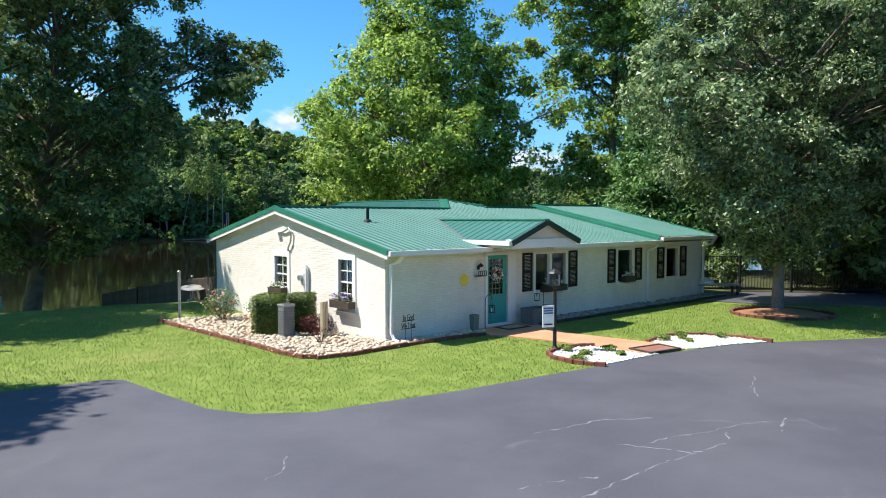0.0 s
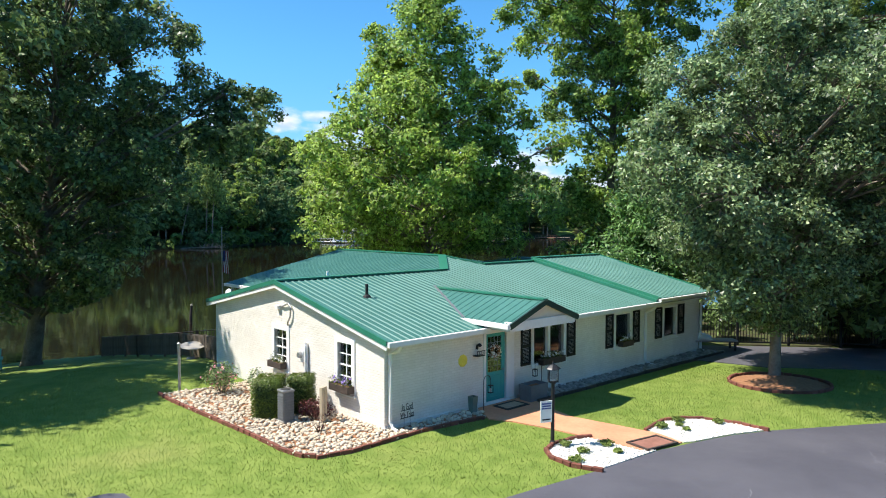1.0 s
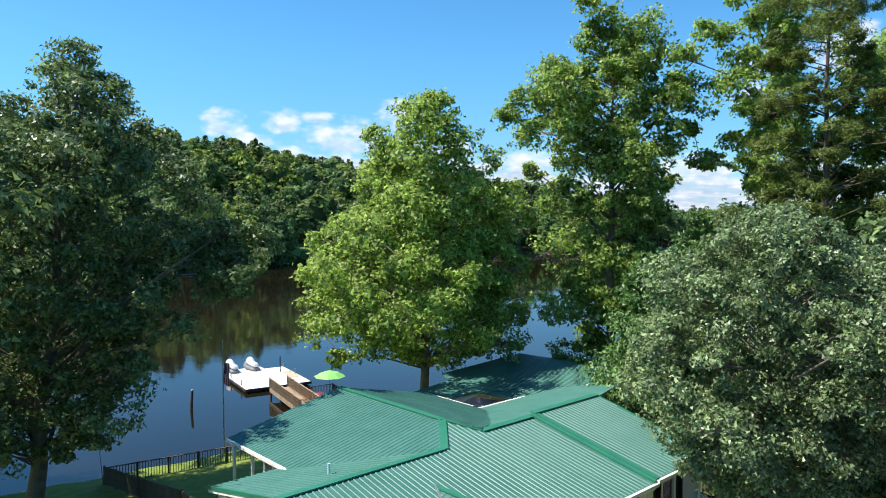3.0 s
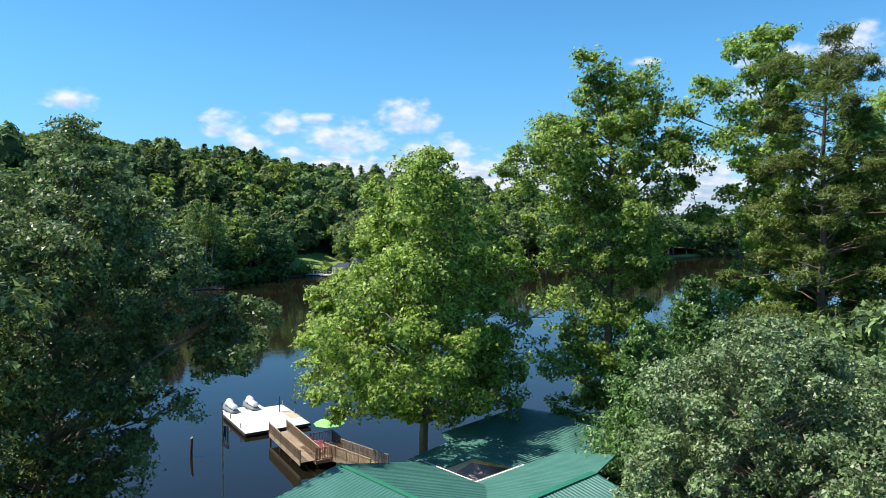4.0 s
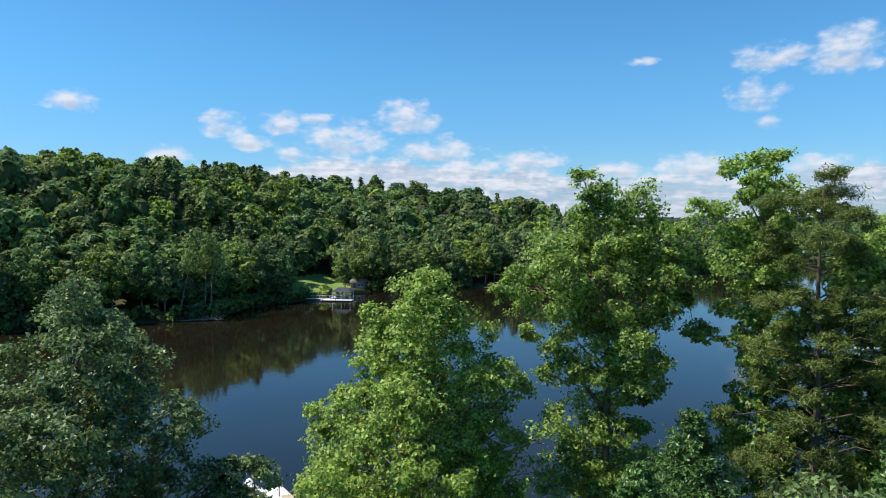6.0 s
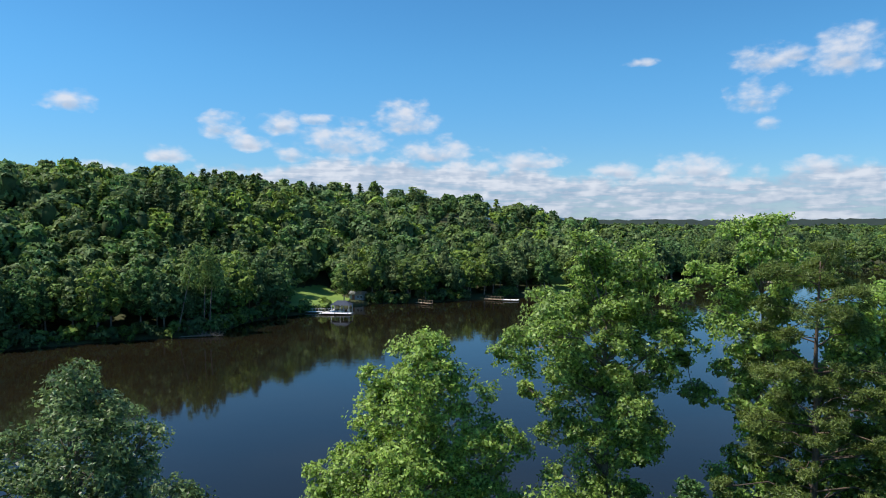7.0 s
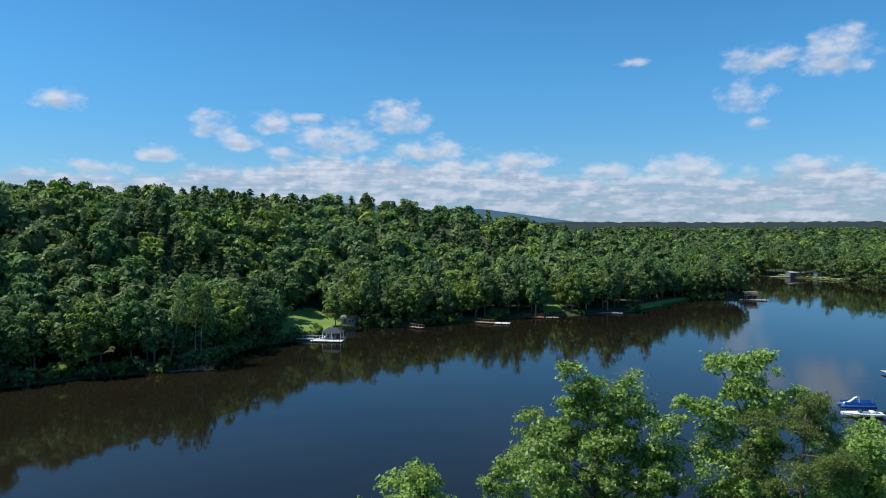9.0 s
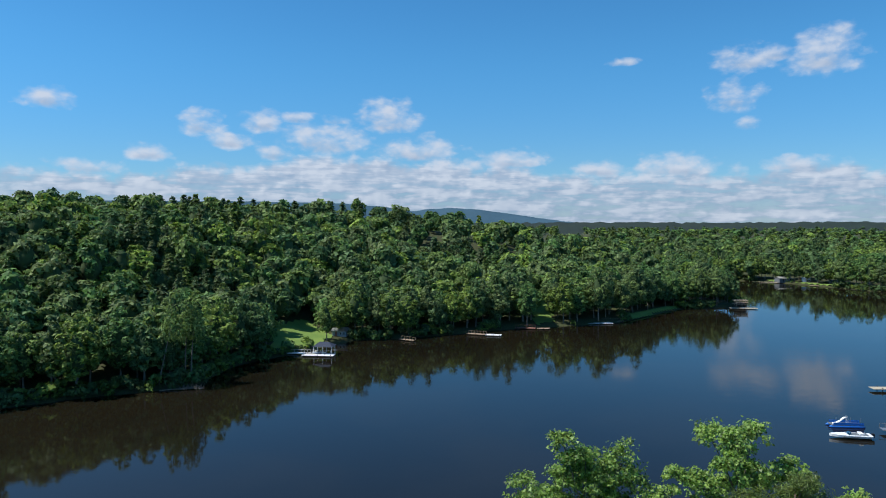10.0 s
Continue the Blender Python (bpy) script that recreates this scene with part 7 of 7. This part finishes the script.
walkway("weathered wooden gangway with railings to the floating dock", (-14.85, 62.95, -2.5), (-10.5, 55.3, -2.5), 1.7, WOOD, (-1, 1))
walkway("weathered wooden ramp with railings to the shore", (-8.95, 57.3, -2.5), (-4.6, 51.6, -1.9), 1.6, WOOD, (-1, 1))


def platform():
    t = thing("dock_platform", "wooden dock platform with dark red railing", "dock", (-9.9, 57.7, -2.5), -60.4)
    for k in range(18):
        part("plank", boxes(((-2.0 + k * 0.222, -1.3, -0.04), (-2.0 + k * 0.222 + 0.21, 1.6, 0.0)), bevel=0.005), WOOD, t)
    part("joist", boxes(((-2.0, -1.3, -0.3), (2.0, -1.22, -0.04)), ((-2.0, 1.52, -0.3), (2.0, 1.6, -0.04)), ((-2.0, -1.2, -0.3), (-1.92, 1.5, -0.04)), ((1.92, -1.2, -0.3), (2.0, 1.5, -0.04))), WOOD, t)
    for x in (-1.8, 1.8):
        for y in (-1.1, 1.4):
            part("pile", tube(bmesh.new(), [(x, y, -3.0), (x, y, -0.3)], 0.1, 8), DARK_WOOD, t)
    railing(t, (2.0, -1.3, 0), (2.0, 0.3, 0), 1.0, 0.14, 1.6, RED_WOOD)
    railing(t, (-2.0, -0.4, 0), (-2.0, 1.6, 0), 1.0, 0.14, 2.0, RAIL_WOOD)
    railing(t, (-2.0, 1.6, 0), (0.3, 1.6, 0), 1.0, 0.14, 2.3, RAIL_WOOD)


platform()
adirondack("coral garden chair on the dock platform", (-10.0, 57.2, -2.5), 20, CORAL)
adirondack("coral garden chair on the dock platform", (-10.7, 58.3, -2.5), 60, CORAL)


def umbrella():
    t = thing("umbrella", "open lime green umbrella over the dock", "umbrella", (-9.6, 59.3, -2.5))
    part("pole", tube(bmesh.new(), [(0, 0, 0), (0, 0, 2.35)], 0.025, 8), GREY_METAL, t)
    part("base", tube(bmesh.new(), [(0, 0, 0), (0, 0, 0.06), (0, 0, 0.1)], [0.25, 0.25, 0.05], 14), DARK_METAL, t)
    bm = bmesh.new()
    top = bm.verts.new((0, 0, 2.4))
    mid = [bm.verts.new((0.75 * math.cos(math.pi * k / 4), 0.75 * math.sin(math.pi * k / 4), 2.2)) for k in range(8)]
    rim = [bm.verts.new((1.35 * math.cos(math.pi * k / 4), 1.35 * math.sin(math.pi * k / 4), 1.88)) for k in range(8)]
    for k in range(8):
        j = (k + 1) % 8
        bm.faces.new((top, mid[k], mid[j])), bm.faces.new((mid[k], rim[k], rim[j], mid[j]))
    part("canopy", bm, LIME, t)
    for k in range(8):
        part("rib", tube(bmesh.new(), [(0, 0, 2.36), (0.74 * math.cos(math.pi * k / 4), 0.74 * math.sin(math.pi * k / 4), 2.17), (1.33 * math.cos(math.pi * k / 4), 1.33 * math.sin(math.pi * k / 4), 1.86)], 0.01, 4), GREY_METAL, t)


umbrella()
for k, (x, y, z) in enumerate(((-9.0, 57.0, -2.5), (-8.6, 58.4, -2.5))):
    t = thing("flower_pot", "clay pot with orange flowers on the dock", "flower pot", (x, y, z))
    part("pot", tube(bmesh.new(), [(0, 0, 0), (0, 0, 0.3), (0, 0, 0.34)], [0.14, 0.2, 0.22], 12), CLAY, t)
    rng_k = np.random.default_rng(k)
    d = unit(rng_k.normal(size=(220, 3)))
    v, f = leaf_quads(rng_k, d * (0.3, 0.3, 0.22) + (0, 0, 0.5), d, 0.08)
    under("plant", np_mesh("plant", v, f, HEDGE_LEAF), t)
    v, f = leaf_quads(rng_k, d[:60] * (0.32, 0.32, 0.24) + (0, 0, 0.52), d[:60], 0.1, 1.0)
    under("flowers", np_mesh("flowers", v, f, CORAL), t)
p_ob = thing("water_post", "old wooden post leaning in the lake", "post", (-21.2, 58.4, WATER_Z))
part("shaft", tube(bmesh.new(), [(0, 0, -2.5), (0.05, 0, 0.6), (0.12, 0, 1.55)], [0.13, 0.12, 0.1], 9), DARK_WOOD, p_ob)
part("cap", tube(bmesh.new(), [(0.12, 0, 1.55), (0.13, 0, 1.68)], [0.12, 0.09], 9), TAN, p_ob)
r_ob = thing("fishing_rod", "thin fishing rod leaning by the fence corner", "fishing rod", (-18.95, 38.5, height(-18.95, 38.5)))
part("rod", tube(bmesh.new(), [(0, 0, 0), (-0.2, 0.1, 1.6), (-0.6, 0.2, 3.6)], [0.02, 0.014, 0.006], 6), DARK_METAL, r_ob)
b_ob = thing("white_basin", "white domed cover on a low table by the fence", "garden table", (11.6, 30.2, height(11.6, 30.2)))
part("table_top", boxes(((-0.9, -0.35, 0.42), (1.2, 0.35, 0.48)), bevel=0.015), GREY_METAL, b_ob)
for x, y in ((-0.8, -0.28), (-0.8, 0.28), (1.1, -0.28), (1.1, 0.28)):
    part("leg", boxes(((x - 0.04, y - 0.04, -0.05), (x + 0.04, y + 0.04, 0.42))), DARK_METAL, b_ob)
part("dome_cover", tube(bmesh.new(), [(-0.2, 0, 0.48), (-0.2, 0, 0.6), (-0.2, 0, 0.7), (-0.2, 0, 0.75)], [0.4, 0.36, 0.22, 0.03], 14), COVER, b_ob, smooth=True)


for k, (x, y, w, h) in enumerate(((13.5, 33.0, 2.4, 2.2), (16.5, 32.4, 2.8, 2.6), (19.5, 32.8, 3.0, 3.0), (23.0, 31.8, 2.8, 2.4), (26.5, 31.2, 3.2, 3.0), (30.5, 30.8, 3.2, 3.2), (17.8, 35.0, 3.0, 3.4), (13.0, 36.5, 3.0, 3.0))):
    bush("understorey_shrub", "dense dark-green shrub behind the iron fence", standing(x, y), (w, w, h), 1500, 0.2, OAK_LEAF, 400 + k, stems=10)


# far bank
def hut(name, label, category, at, turn, size, roof_h, wall_mat, roof_mat, over=0.4, door=None):
    """A small gabled building with walls, roof, door and windows."""
    t = thing(name, label, category, at, turn)
    w, d, h = size
    for lo, hi in (((-w / 2, -d / 2, -1.0), (w / 2, -d / 2 + 0.15, h)), ((-w / 2, d / 2 - 0.15, -1.0), (w / 2, d / 2, h)), ((-w / 2, -d / 2 + 0.15, -1.0), (-w / 2 + 0.15, d / 2 - 0.15, h)), ((w / 2 - 0.15, -d / 2 + 0.15, -1.0), (w / 2, d / 2 - 0.15, h))):
        part("wall", boxes((lo, hi)), wall_mat, t)
    for x in (-w / 2 + 0.002, w / 2 - 0.15):
        bm = bmesh.new()
        pts = [(-d / 2, h), (d / 2, h), (0, h + roof_h)]
        a = [bm.verts.new((x, y, z)) for y, z in pts]
        b = [bm.verts.new((x + 0.148, y, z)) for y, z in pts]
        bm.faces.new(a), bm.faces.new(b)
        for i in range(3):
            bm.faces.new((a[i], a[(i + 1) % 3], b[(i + 1) % 3], b[i]))
        part("gable_end", bm, wall_mat, t)
    for s in (-1, 1):
        part("roof_slope", beam(bmesh.new(), (-w / 2 - over, s * d / 4 * 1.06, h + roof_h / 2 + 0.06), (w / 2 + over, s * d / 4 * 1.06, h + roof_h / 2 + 0.06), math.hypot(d / 2 + over, roof_h) * 1.04, 0.12, up=(0, s * roof_h, d / 2)), roof_mat, t)
    part("door", boxes(((-0.5 - w * 0.2, -d / 2 - 0.04, 0), (0.5 - w * 0.2, -d / 2, 2.05))), door or DARK_WOOD, t)
    for x in (w * 0.12, w * 0.34):
        win = part("window", boxes(((x - 0.4, -d / 2 - 0.05, 0.9), (x + 0.4, -d / 2 - 0.003, 2.0))), WHITE_TRIM, t)
        part("pane", boxes(((x - 0.32, -d / 2 - 0.06, 0.98), (x + 0.32, -d / 2 - 0.051, 1.92))), BLACK, win)
    return t


def pier(label, at, turn, length, wide, mat, rail=False, tall=0.5):
    t = thing("pier", label, "pier", (at[0], at[1], WATER_Z), turn)
    n = max(int(length / 1.2), 2)
    for k in range(n):
        part("deck_board", boxes(((k * length / n, -wide / 2, tall - 0.12), ((k + 1) * length / n - 0.04, wide / 2, tall)), bevel=0.01), mat, t)
    for k in range(3):
        for s in (-1, 1):
            part("pile", tube(bmesh.new(), [(length * (0.08 + 0.42 * k), s * wide * 0.45, -2), (length * (0.08 + 0.42 * k), s * wide * 0.45, tall + 0.35)], 0.12, 7), DARK_WOOD, t)
    if rail:
        part("handrail", beam(bmesh.new(), (0, wide / 2, tall + 1.0), (length, wide / 2, tall + 1.0), 0.1, 0.08), mat, t)
        for k in range(n + 1):
            part("rail_post", boxes(((k * length / n - 0.05, wide / 2 - 0.05, tall), (k * length / n + 0.05, wide / 2 + 0.05, tall + 1.0))), mat, t)
    return t


def open_shelter(label, at, turn, size, h, roof_h, roof_mat, post_mat):
    t = thing("boat_shelter", label, "boat shelter", at, turn)
    w, d = size
    for x in (-w / 2, 0, w / 2):
        for y in (-d / 2, d / 2):
            part("post", boxes(((x - 0.1, y - 0.1, -2.0), (x + 0.1, y + 0.1, h))), post_mat, t)
    bm = bmesh.new()
    low = [bm.verts.new((sx * (w / 2 + 0.5), sy * (d / 2 + 0.5), h)) for sx, sy in ((-1, -1), (1, -1), (1, 1), (-1, 1))]
    top = [bm.verts.new((x, 0, h + roof_h)) for x in (-w / 4, w / 4)]
    bm.faces.new((low[0], low[1], top[1], top[0])), bm.faces.new((low[1], low[2], top[1])), bm.faces.new((low[2], low[3], top[0], top[1])), bm.faces.new((low[3], low[0], top[0]))
    bm.faces.new(low)
    part("roof", bm, roof_mat, t)
    return t


def motorboat(label, at, turn, length, mat, trim):
    t = thing("motorboat", label, "boat", at, turn)
    w = length * 0.17
    rings = []
    for s, q, keel in ((-0.5, 0.92, 0.05), (-0.25, 1.0, 0.0), (0.05, 0.98, 0.0), (0.3, 0.7, 0.12), (0.45, 0.3, 0.35), (0.5, 0.05, 0.55)):
        rings.append([(s * length, y * w * q, z) for y, z in ((-1, 0.85), (-0.9, 0.35), (0, keel - 0.1), (0.9, 0.35), (1, 0.85), (0.8, 0.9), (-0.8, 0.9))])
    part("hull", loft(rings), mat, t)
    part("stripe", boxes(((-length * 0.45, -w * 1.03, 0.55), (length * 0.2, w * 1.03, 0.66))), trim, t)
    part("cockpit", boxes(((-length * 0.42, -w * 0.7, 0.86), (length * 0.05, w * 0.7, 0.93)), bevel=0.02), GREY_PLASTIC, t)
    part("seat", boxes(((-length * 0.3, -w * 0.6, 0.9), (-length * 0.2, w * 0.6, 1.3)), bevel=0.06), mat, t)
    part("windscreen", loft([[(length * 0.06, -w * 0.75, 0.9), (length * 0.06, w * 0.75, 0.9), (length * 0.08, w * 0.75, 0.9), (length * 0.08, -w * 0.75, 0.9)], [(length * 0.0, -w * 0.6, 1.35), (length * 0.0, w * 0.6, 1.35), (length * 0.01, w * 0.6, 1.35), (length * 0.01, -w * 0.6, 1.35)]]), GLASS, t)
    part("outboard", boxes(((-length * 0.58, -0.2, 0.3), (-length * 0.5, 0.2, 1.2)), bevel=0.06), BLACK, t)


open_shelter("white-posted boat shelter with slate roof on the far bank", (-35.2, 250.5, WATER_Z + 0.5), -8, (6.5, 4.5), 2.6, 1.5, SLATE, WHITE_TRIM)
pier("long white dock beside the boat shelter", (-50, 252.0), -10, 17, 2.2, DOCK_WHITE, True)
pier("white dock platform under the boat shelter", (-42.5, 248.5), -8, 11.5, 4.5, DOCK_WHITE)
motorboat("small white motorboat moored under the shelter", (-37.0, 250.5, WATER_Z + 0.05), -8, 5.0, WHITE_TRIM, BLUE)
hut("boathouse", "small grey boathouse with pale roof on the far bank", "boathouse", (-33.0, 282.5, -1.9), -12, (6.0, 5.0, 2.3), 1.0, GREY_WALL, GREY_METAL, door=RED_WOOD)
pier("small weathered pier with rails on the far bank", (-9.0, 279.5), -35, 7, 2.0, WOOD, True)
pier("grey weathered dock on the far bank", (19.0, 292.0), -25, 8, 2.6, WOOD, True)
pier("pale floating dock on the far bank", (26.5, 288.5), -15, 6.5, 3.5, DOCK_WHITE)
pier("brown dock with rails on the far bank", (41, 306.5), -12, 9, 3.0, RED_WOOD, True)
pier("weathered floating dock on the far bank", (50.5, 304), -5, 5.5, 3.0, WOOD)
pier("pale grey dock on the far bank", (76, 319.5), -6, 12, 3.4, DOCK_WHITE)
pier("grey dock with rails on the far bank", (84, 325.0), 0, 11, 3.0, WOOD, True)
pier("low wide dock at the point", (165.5, 369.5), -8, 14, 4.0, TAN)


def sun_deck():
    t = thing("sun_deck", "two-level wooden sun deck on the dock at the point", "sun deck", (172.5, 371.5, WATER_Z + 0.5), -8)
    for x in (-3, 0, 3):
        for y in (-1.8, 1.8):
            part("post", boxes(((x - 0.12, y - 0.12, -2.4), (x + 0.12, y + 0.12, 4.0))), WOOD, t)
    part("upper_deck", boxes(((-3.3, -2.1, 2.6), (3.3, 2.1, 2.85))), WOOD, t)
    for y in (-2.0, 2.0):
        part("handrail", boxes(((-3.3, y - 0.06, 3.85), (3.3, y + 0.06, 4.0))), WOOD, t)
    part("back_wall", boxes(((-3.0, 1.6, 0), (3.0, 1.75, 2.6))), DARK_WOOD, t)


sun_deck()
hut("lake_house", "low dark boathouse with pale metal roof across the water", "boathouse", (272, 517, -1.9), 8, (10.5, 6, 2.4), 1.0, GREY_PLASTIC, TAN_GREY)
hut("lake_house", "narrow white lakeside shed across the water", "boathouse", (285, 509, -2.2), 12, (4.2, 4.0, 3.4), 0.7, WHITE_TRIM, WHITE_TRIM)
pier("dock before the far boathouse", (255, 520), -20, 14, 3.0, TAN)
pier("dock before the far shed", (278, 492), -10, 16, 3.0, WOOD)
hut("hill_house", "tan-roofed house among trees on the far hill", "house", (-15.5, 345, 12.0), 10, (14, 9, 3.5), 2.2, GREY_WALL, TAN_ROOF)
hut("hill_house", "white house on a lawn above the far bank", "house", (66, 388, 4.2), -10, (7, 5, 2.6), 1.4, WHITE_TRIM, GREY_METAL)
def boat_lift(at, turn):
    """An open wooden frame with a slatted top over a boat slip."""
    t = thing("boat_lift", "brown wooden boat lift frame with slatted top on a dock", "boat lift", at, turn)
    for x in (-3.0, 0.0, 3.0):
        for y in (-1.8, 1.8):
            part("post", boxes(((x - 0.13, y - 0.13, -2.0), (x + 0.13, y + 0.13, 3.6))), DARK_WOOD, t)
    for y in (-1.8, 1.8):
        for z in (1.9, 3.6):
            part("beam", boxes(((-3.6, y - 0.1, z), (3.6, y + 0.1, z + 0.3))), TAN, t)
    for k in range(9):
        part("slat", boxes(((-3.5 + k * 0.84, -2.3, 3.9), (-3.2 + k * 0.84, 2.3, 4.05))), TAN, t)


boat_lift((172.0, 372.0, WATER_Z + 0.4), -8)
motorboat("white motorboat moored at a pier", (94.6, 150.0, WATER_Z + 0.05), 168, 8.5, WHITE_TRIM, GREY_PLASTIC)
pier("grey pier with rails beyond the trees", (104, 153.5), -12, 30, 2.2, GREY_METAL, True, 0.9)
pier("pale tan pier beyond the trees", (126.5, 191.5), -4, 30, 3.0, TAN, False, 0.8)


def pontoon():
    t = thing("pontoon_boat", "blue pontoon boat with a white slide", "boat", (98.8, 158.5, WATER_Z), 172)
    t.scale = (0.8, 0.8, 0.8)
    for y in (-1.2, 1.2):
        part("pontoon", tube(bmesh.new(), [(5.0, y, 0.3), (4.5, y, 0.25), (-4.5, y, 0.25), (-4.8, y, 0.25)], [0.1, 0.42, 0.42, 0.3], 12), BLUE, t, smooth=True)
    part("deck", boxes(((-4.5, -1.5, 0.62), (4.4, 1.5, 0.75)), bevel=0.02), GREY_PLASTIC, t)
    for y in (-1.5, 1.44):
        part("side_fence", boxes(((-4.4, y, 0.75), (4.0, y + 0.06, 1.5))), BLUE, t)
    for x in (-3.8, -1.0, 3.0):
        part("mast", tube(bmesh.new(), [(x, 0.8, 0.75), (x, 0.8, 2.9)], 0.04, 6), GREY_METAL, t)
    s = part("slide", loft([[(x, -0.35, z), (x, 0.35, z), (x, 0.42, z + 0.25), (x, 0.33, z + 0.06), (x, -0.33, z + 0.06), (x, -0.42, z + 0.25)] for x, z in ((-0.2, 2.6), (0.6, 2.4), (1.6, 1.5), (2.6, 0.9), (3.6, 0.8))]), WHITE_TRIM, t, "curved white water slide", True)
    for x in (-0.25, -0.6):
        for y in (-0.35, 0.35):
            part("ladder_rail", tube(bmesh.new(), [(x, y, 0.75), (x + 0.2, y, 3.1)], 0.04, 6), WHITE_TRIM, s)


pontoon()


def fallen_log():
    t = thing("fallen_log", "fallen grey tree trunk with dry brush at the far bank", "log", (-70.0, 199.0, WATER_Z), 8)
    part("trunk", tube(bmesh.new(), [(-4.5, 0, 0.15), (0, 0, 0.35), (5, 0.3, 0.5)], [0.12, 0.2, 0.28], 8), PALE_BARK, t)
    rng = np.random.default_rng(6)
    bm = bmesh.new()
    for k in range(90):
        x = rng.uniform(1.5, 7.5)
        q = rng.normal(size=3) * (0.8, 0.9, 0.4) + (x, 0, 1.2)
        tube(bm, [(x, rng.normal() * 0.3, 0.2), (q[0], q[1], abs(q[2]))], [0.05, 0.02], 4, caps=False)
    part("brush", bm, PALE_BARK, t)


fallen_log()
for k, (x, y, dx, tall) in enumerate(((-75.8, 201.5, 3.6, 16), (-69.6, 205.5, 0.5, 15), (-68.3, 206.5, 0.9, 15))):
    t = thing("leaning_trunk", "slender pale trunk leaning from the far bank", "tree", (x, y, height(x, y)))
    part("trunk", tube(bmesh.new(), [(0, 0, -0.3), (dx * 0.5, 0, tall * 0.5), (dx, 0.3, tall)], [0.22, 0.16, 0.08], 8), PALE_BARK, t)
    rng_k = np.random.default_rng(200 + k)
    v, f = bough_crown(rng_k, 1.0, 3.6, 900, 0.17)
    under("crown", np_mesh("crown", v * (3.0, 3.0, 4.4) + (dx, 0.3, tall * 0.5), f, FOREST_LEAF, np.repeat(np.array([(1.25, 1.3, 1.1)]), len(v), 0)), t)


def unseen_woods_behind():
    """Unseen woods that close the place behind the drive and to its sides, added to dim sky light and reflections."""
    rng = np.random.default_rng(314)
    (v, f), (w, g) = wood_crown(rng, 1.0, 2.8, 300, 0.34, low=0.1), wood_core(rng, 0.85, 2.6, low=0.1)
    vs, fs, ts, cv, cf = [], [], [], [], []
    spots = [(-70 + 7 * k + rng.uniform(-2, 2), -28 - rng.uniform(0, 18)) for k in range(24)] + [(52 + rng.uniform(0, 16), -20 + 8 * k + rng.uniform(-2, 2)) for k in range(9)] + [(-52 - rng.uniform(0, 16), -24 + 8 * k) for k in range(4)]
    for i, (x, y) in enumerate(spots):
        s = rng.uniform(4.5, 6.5)
        foot = (x, y, height(x, y) - 0.2)
        vs.append(v * s + foot), fs.append(f + i * len(v)), ts.append(np.repeat(TINTS[i % 7][None], len(v), 0))
        cv.append(w * s + foot), cf.append(g + i * len(w))
    t = tagged(new("woods", np_mesh("woods", np.concatenate(vs), np.concatenate(fs), FOREST_LEAF, np.concatenate(ts))), "unseen green woods added round the drive to cut sky light", "woods", kind="stuff")
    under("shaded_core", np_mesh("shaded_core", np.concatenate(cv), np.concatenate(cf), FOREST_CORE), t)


unseen_woods_behind()
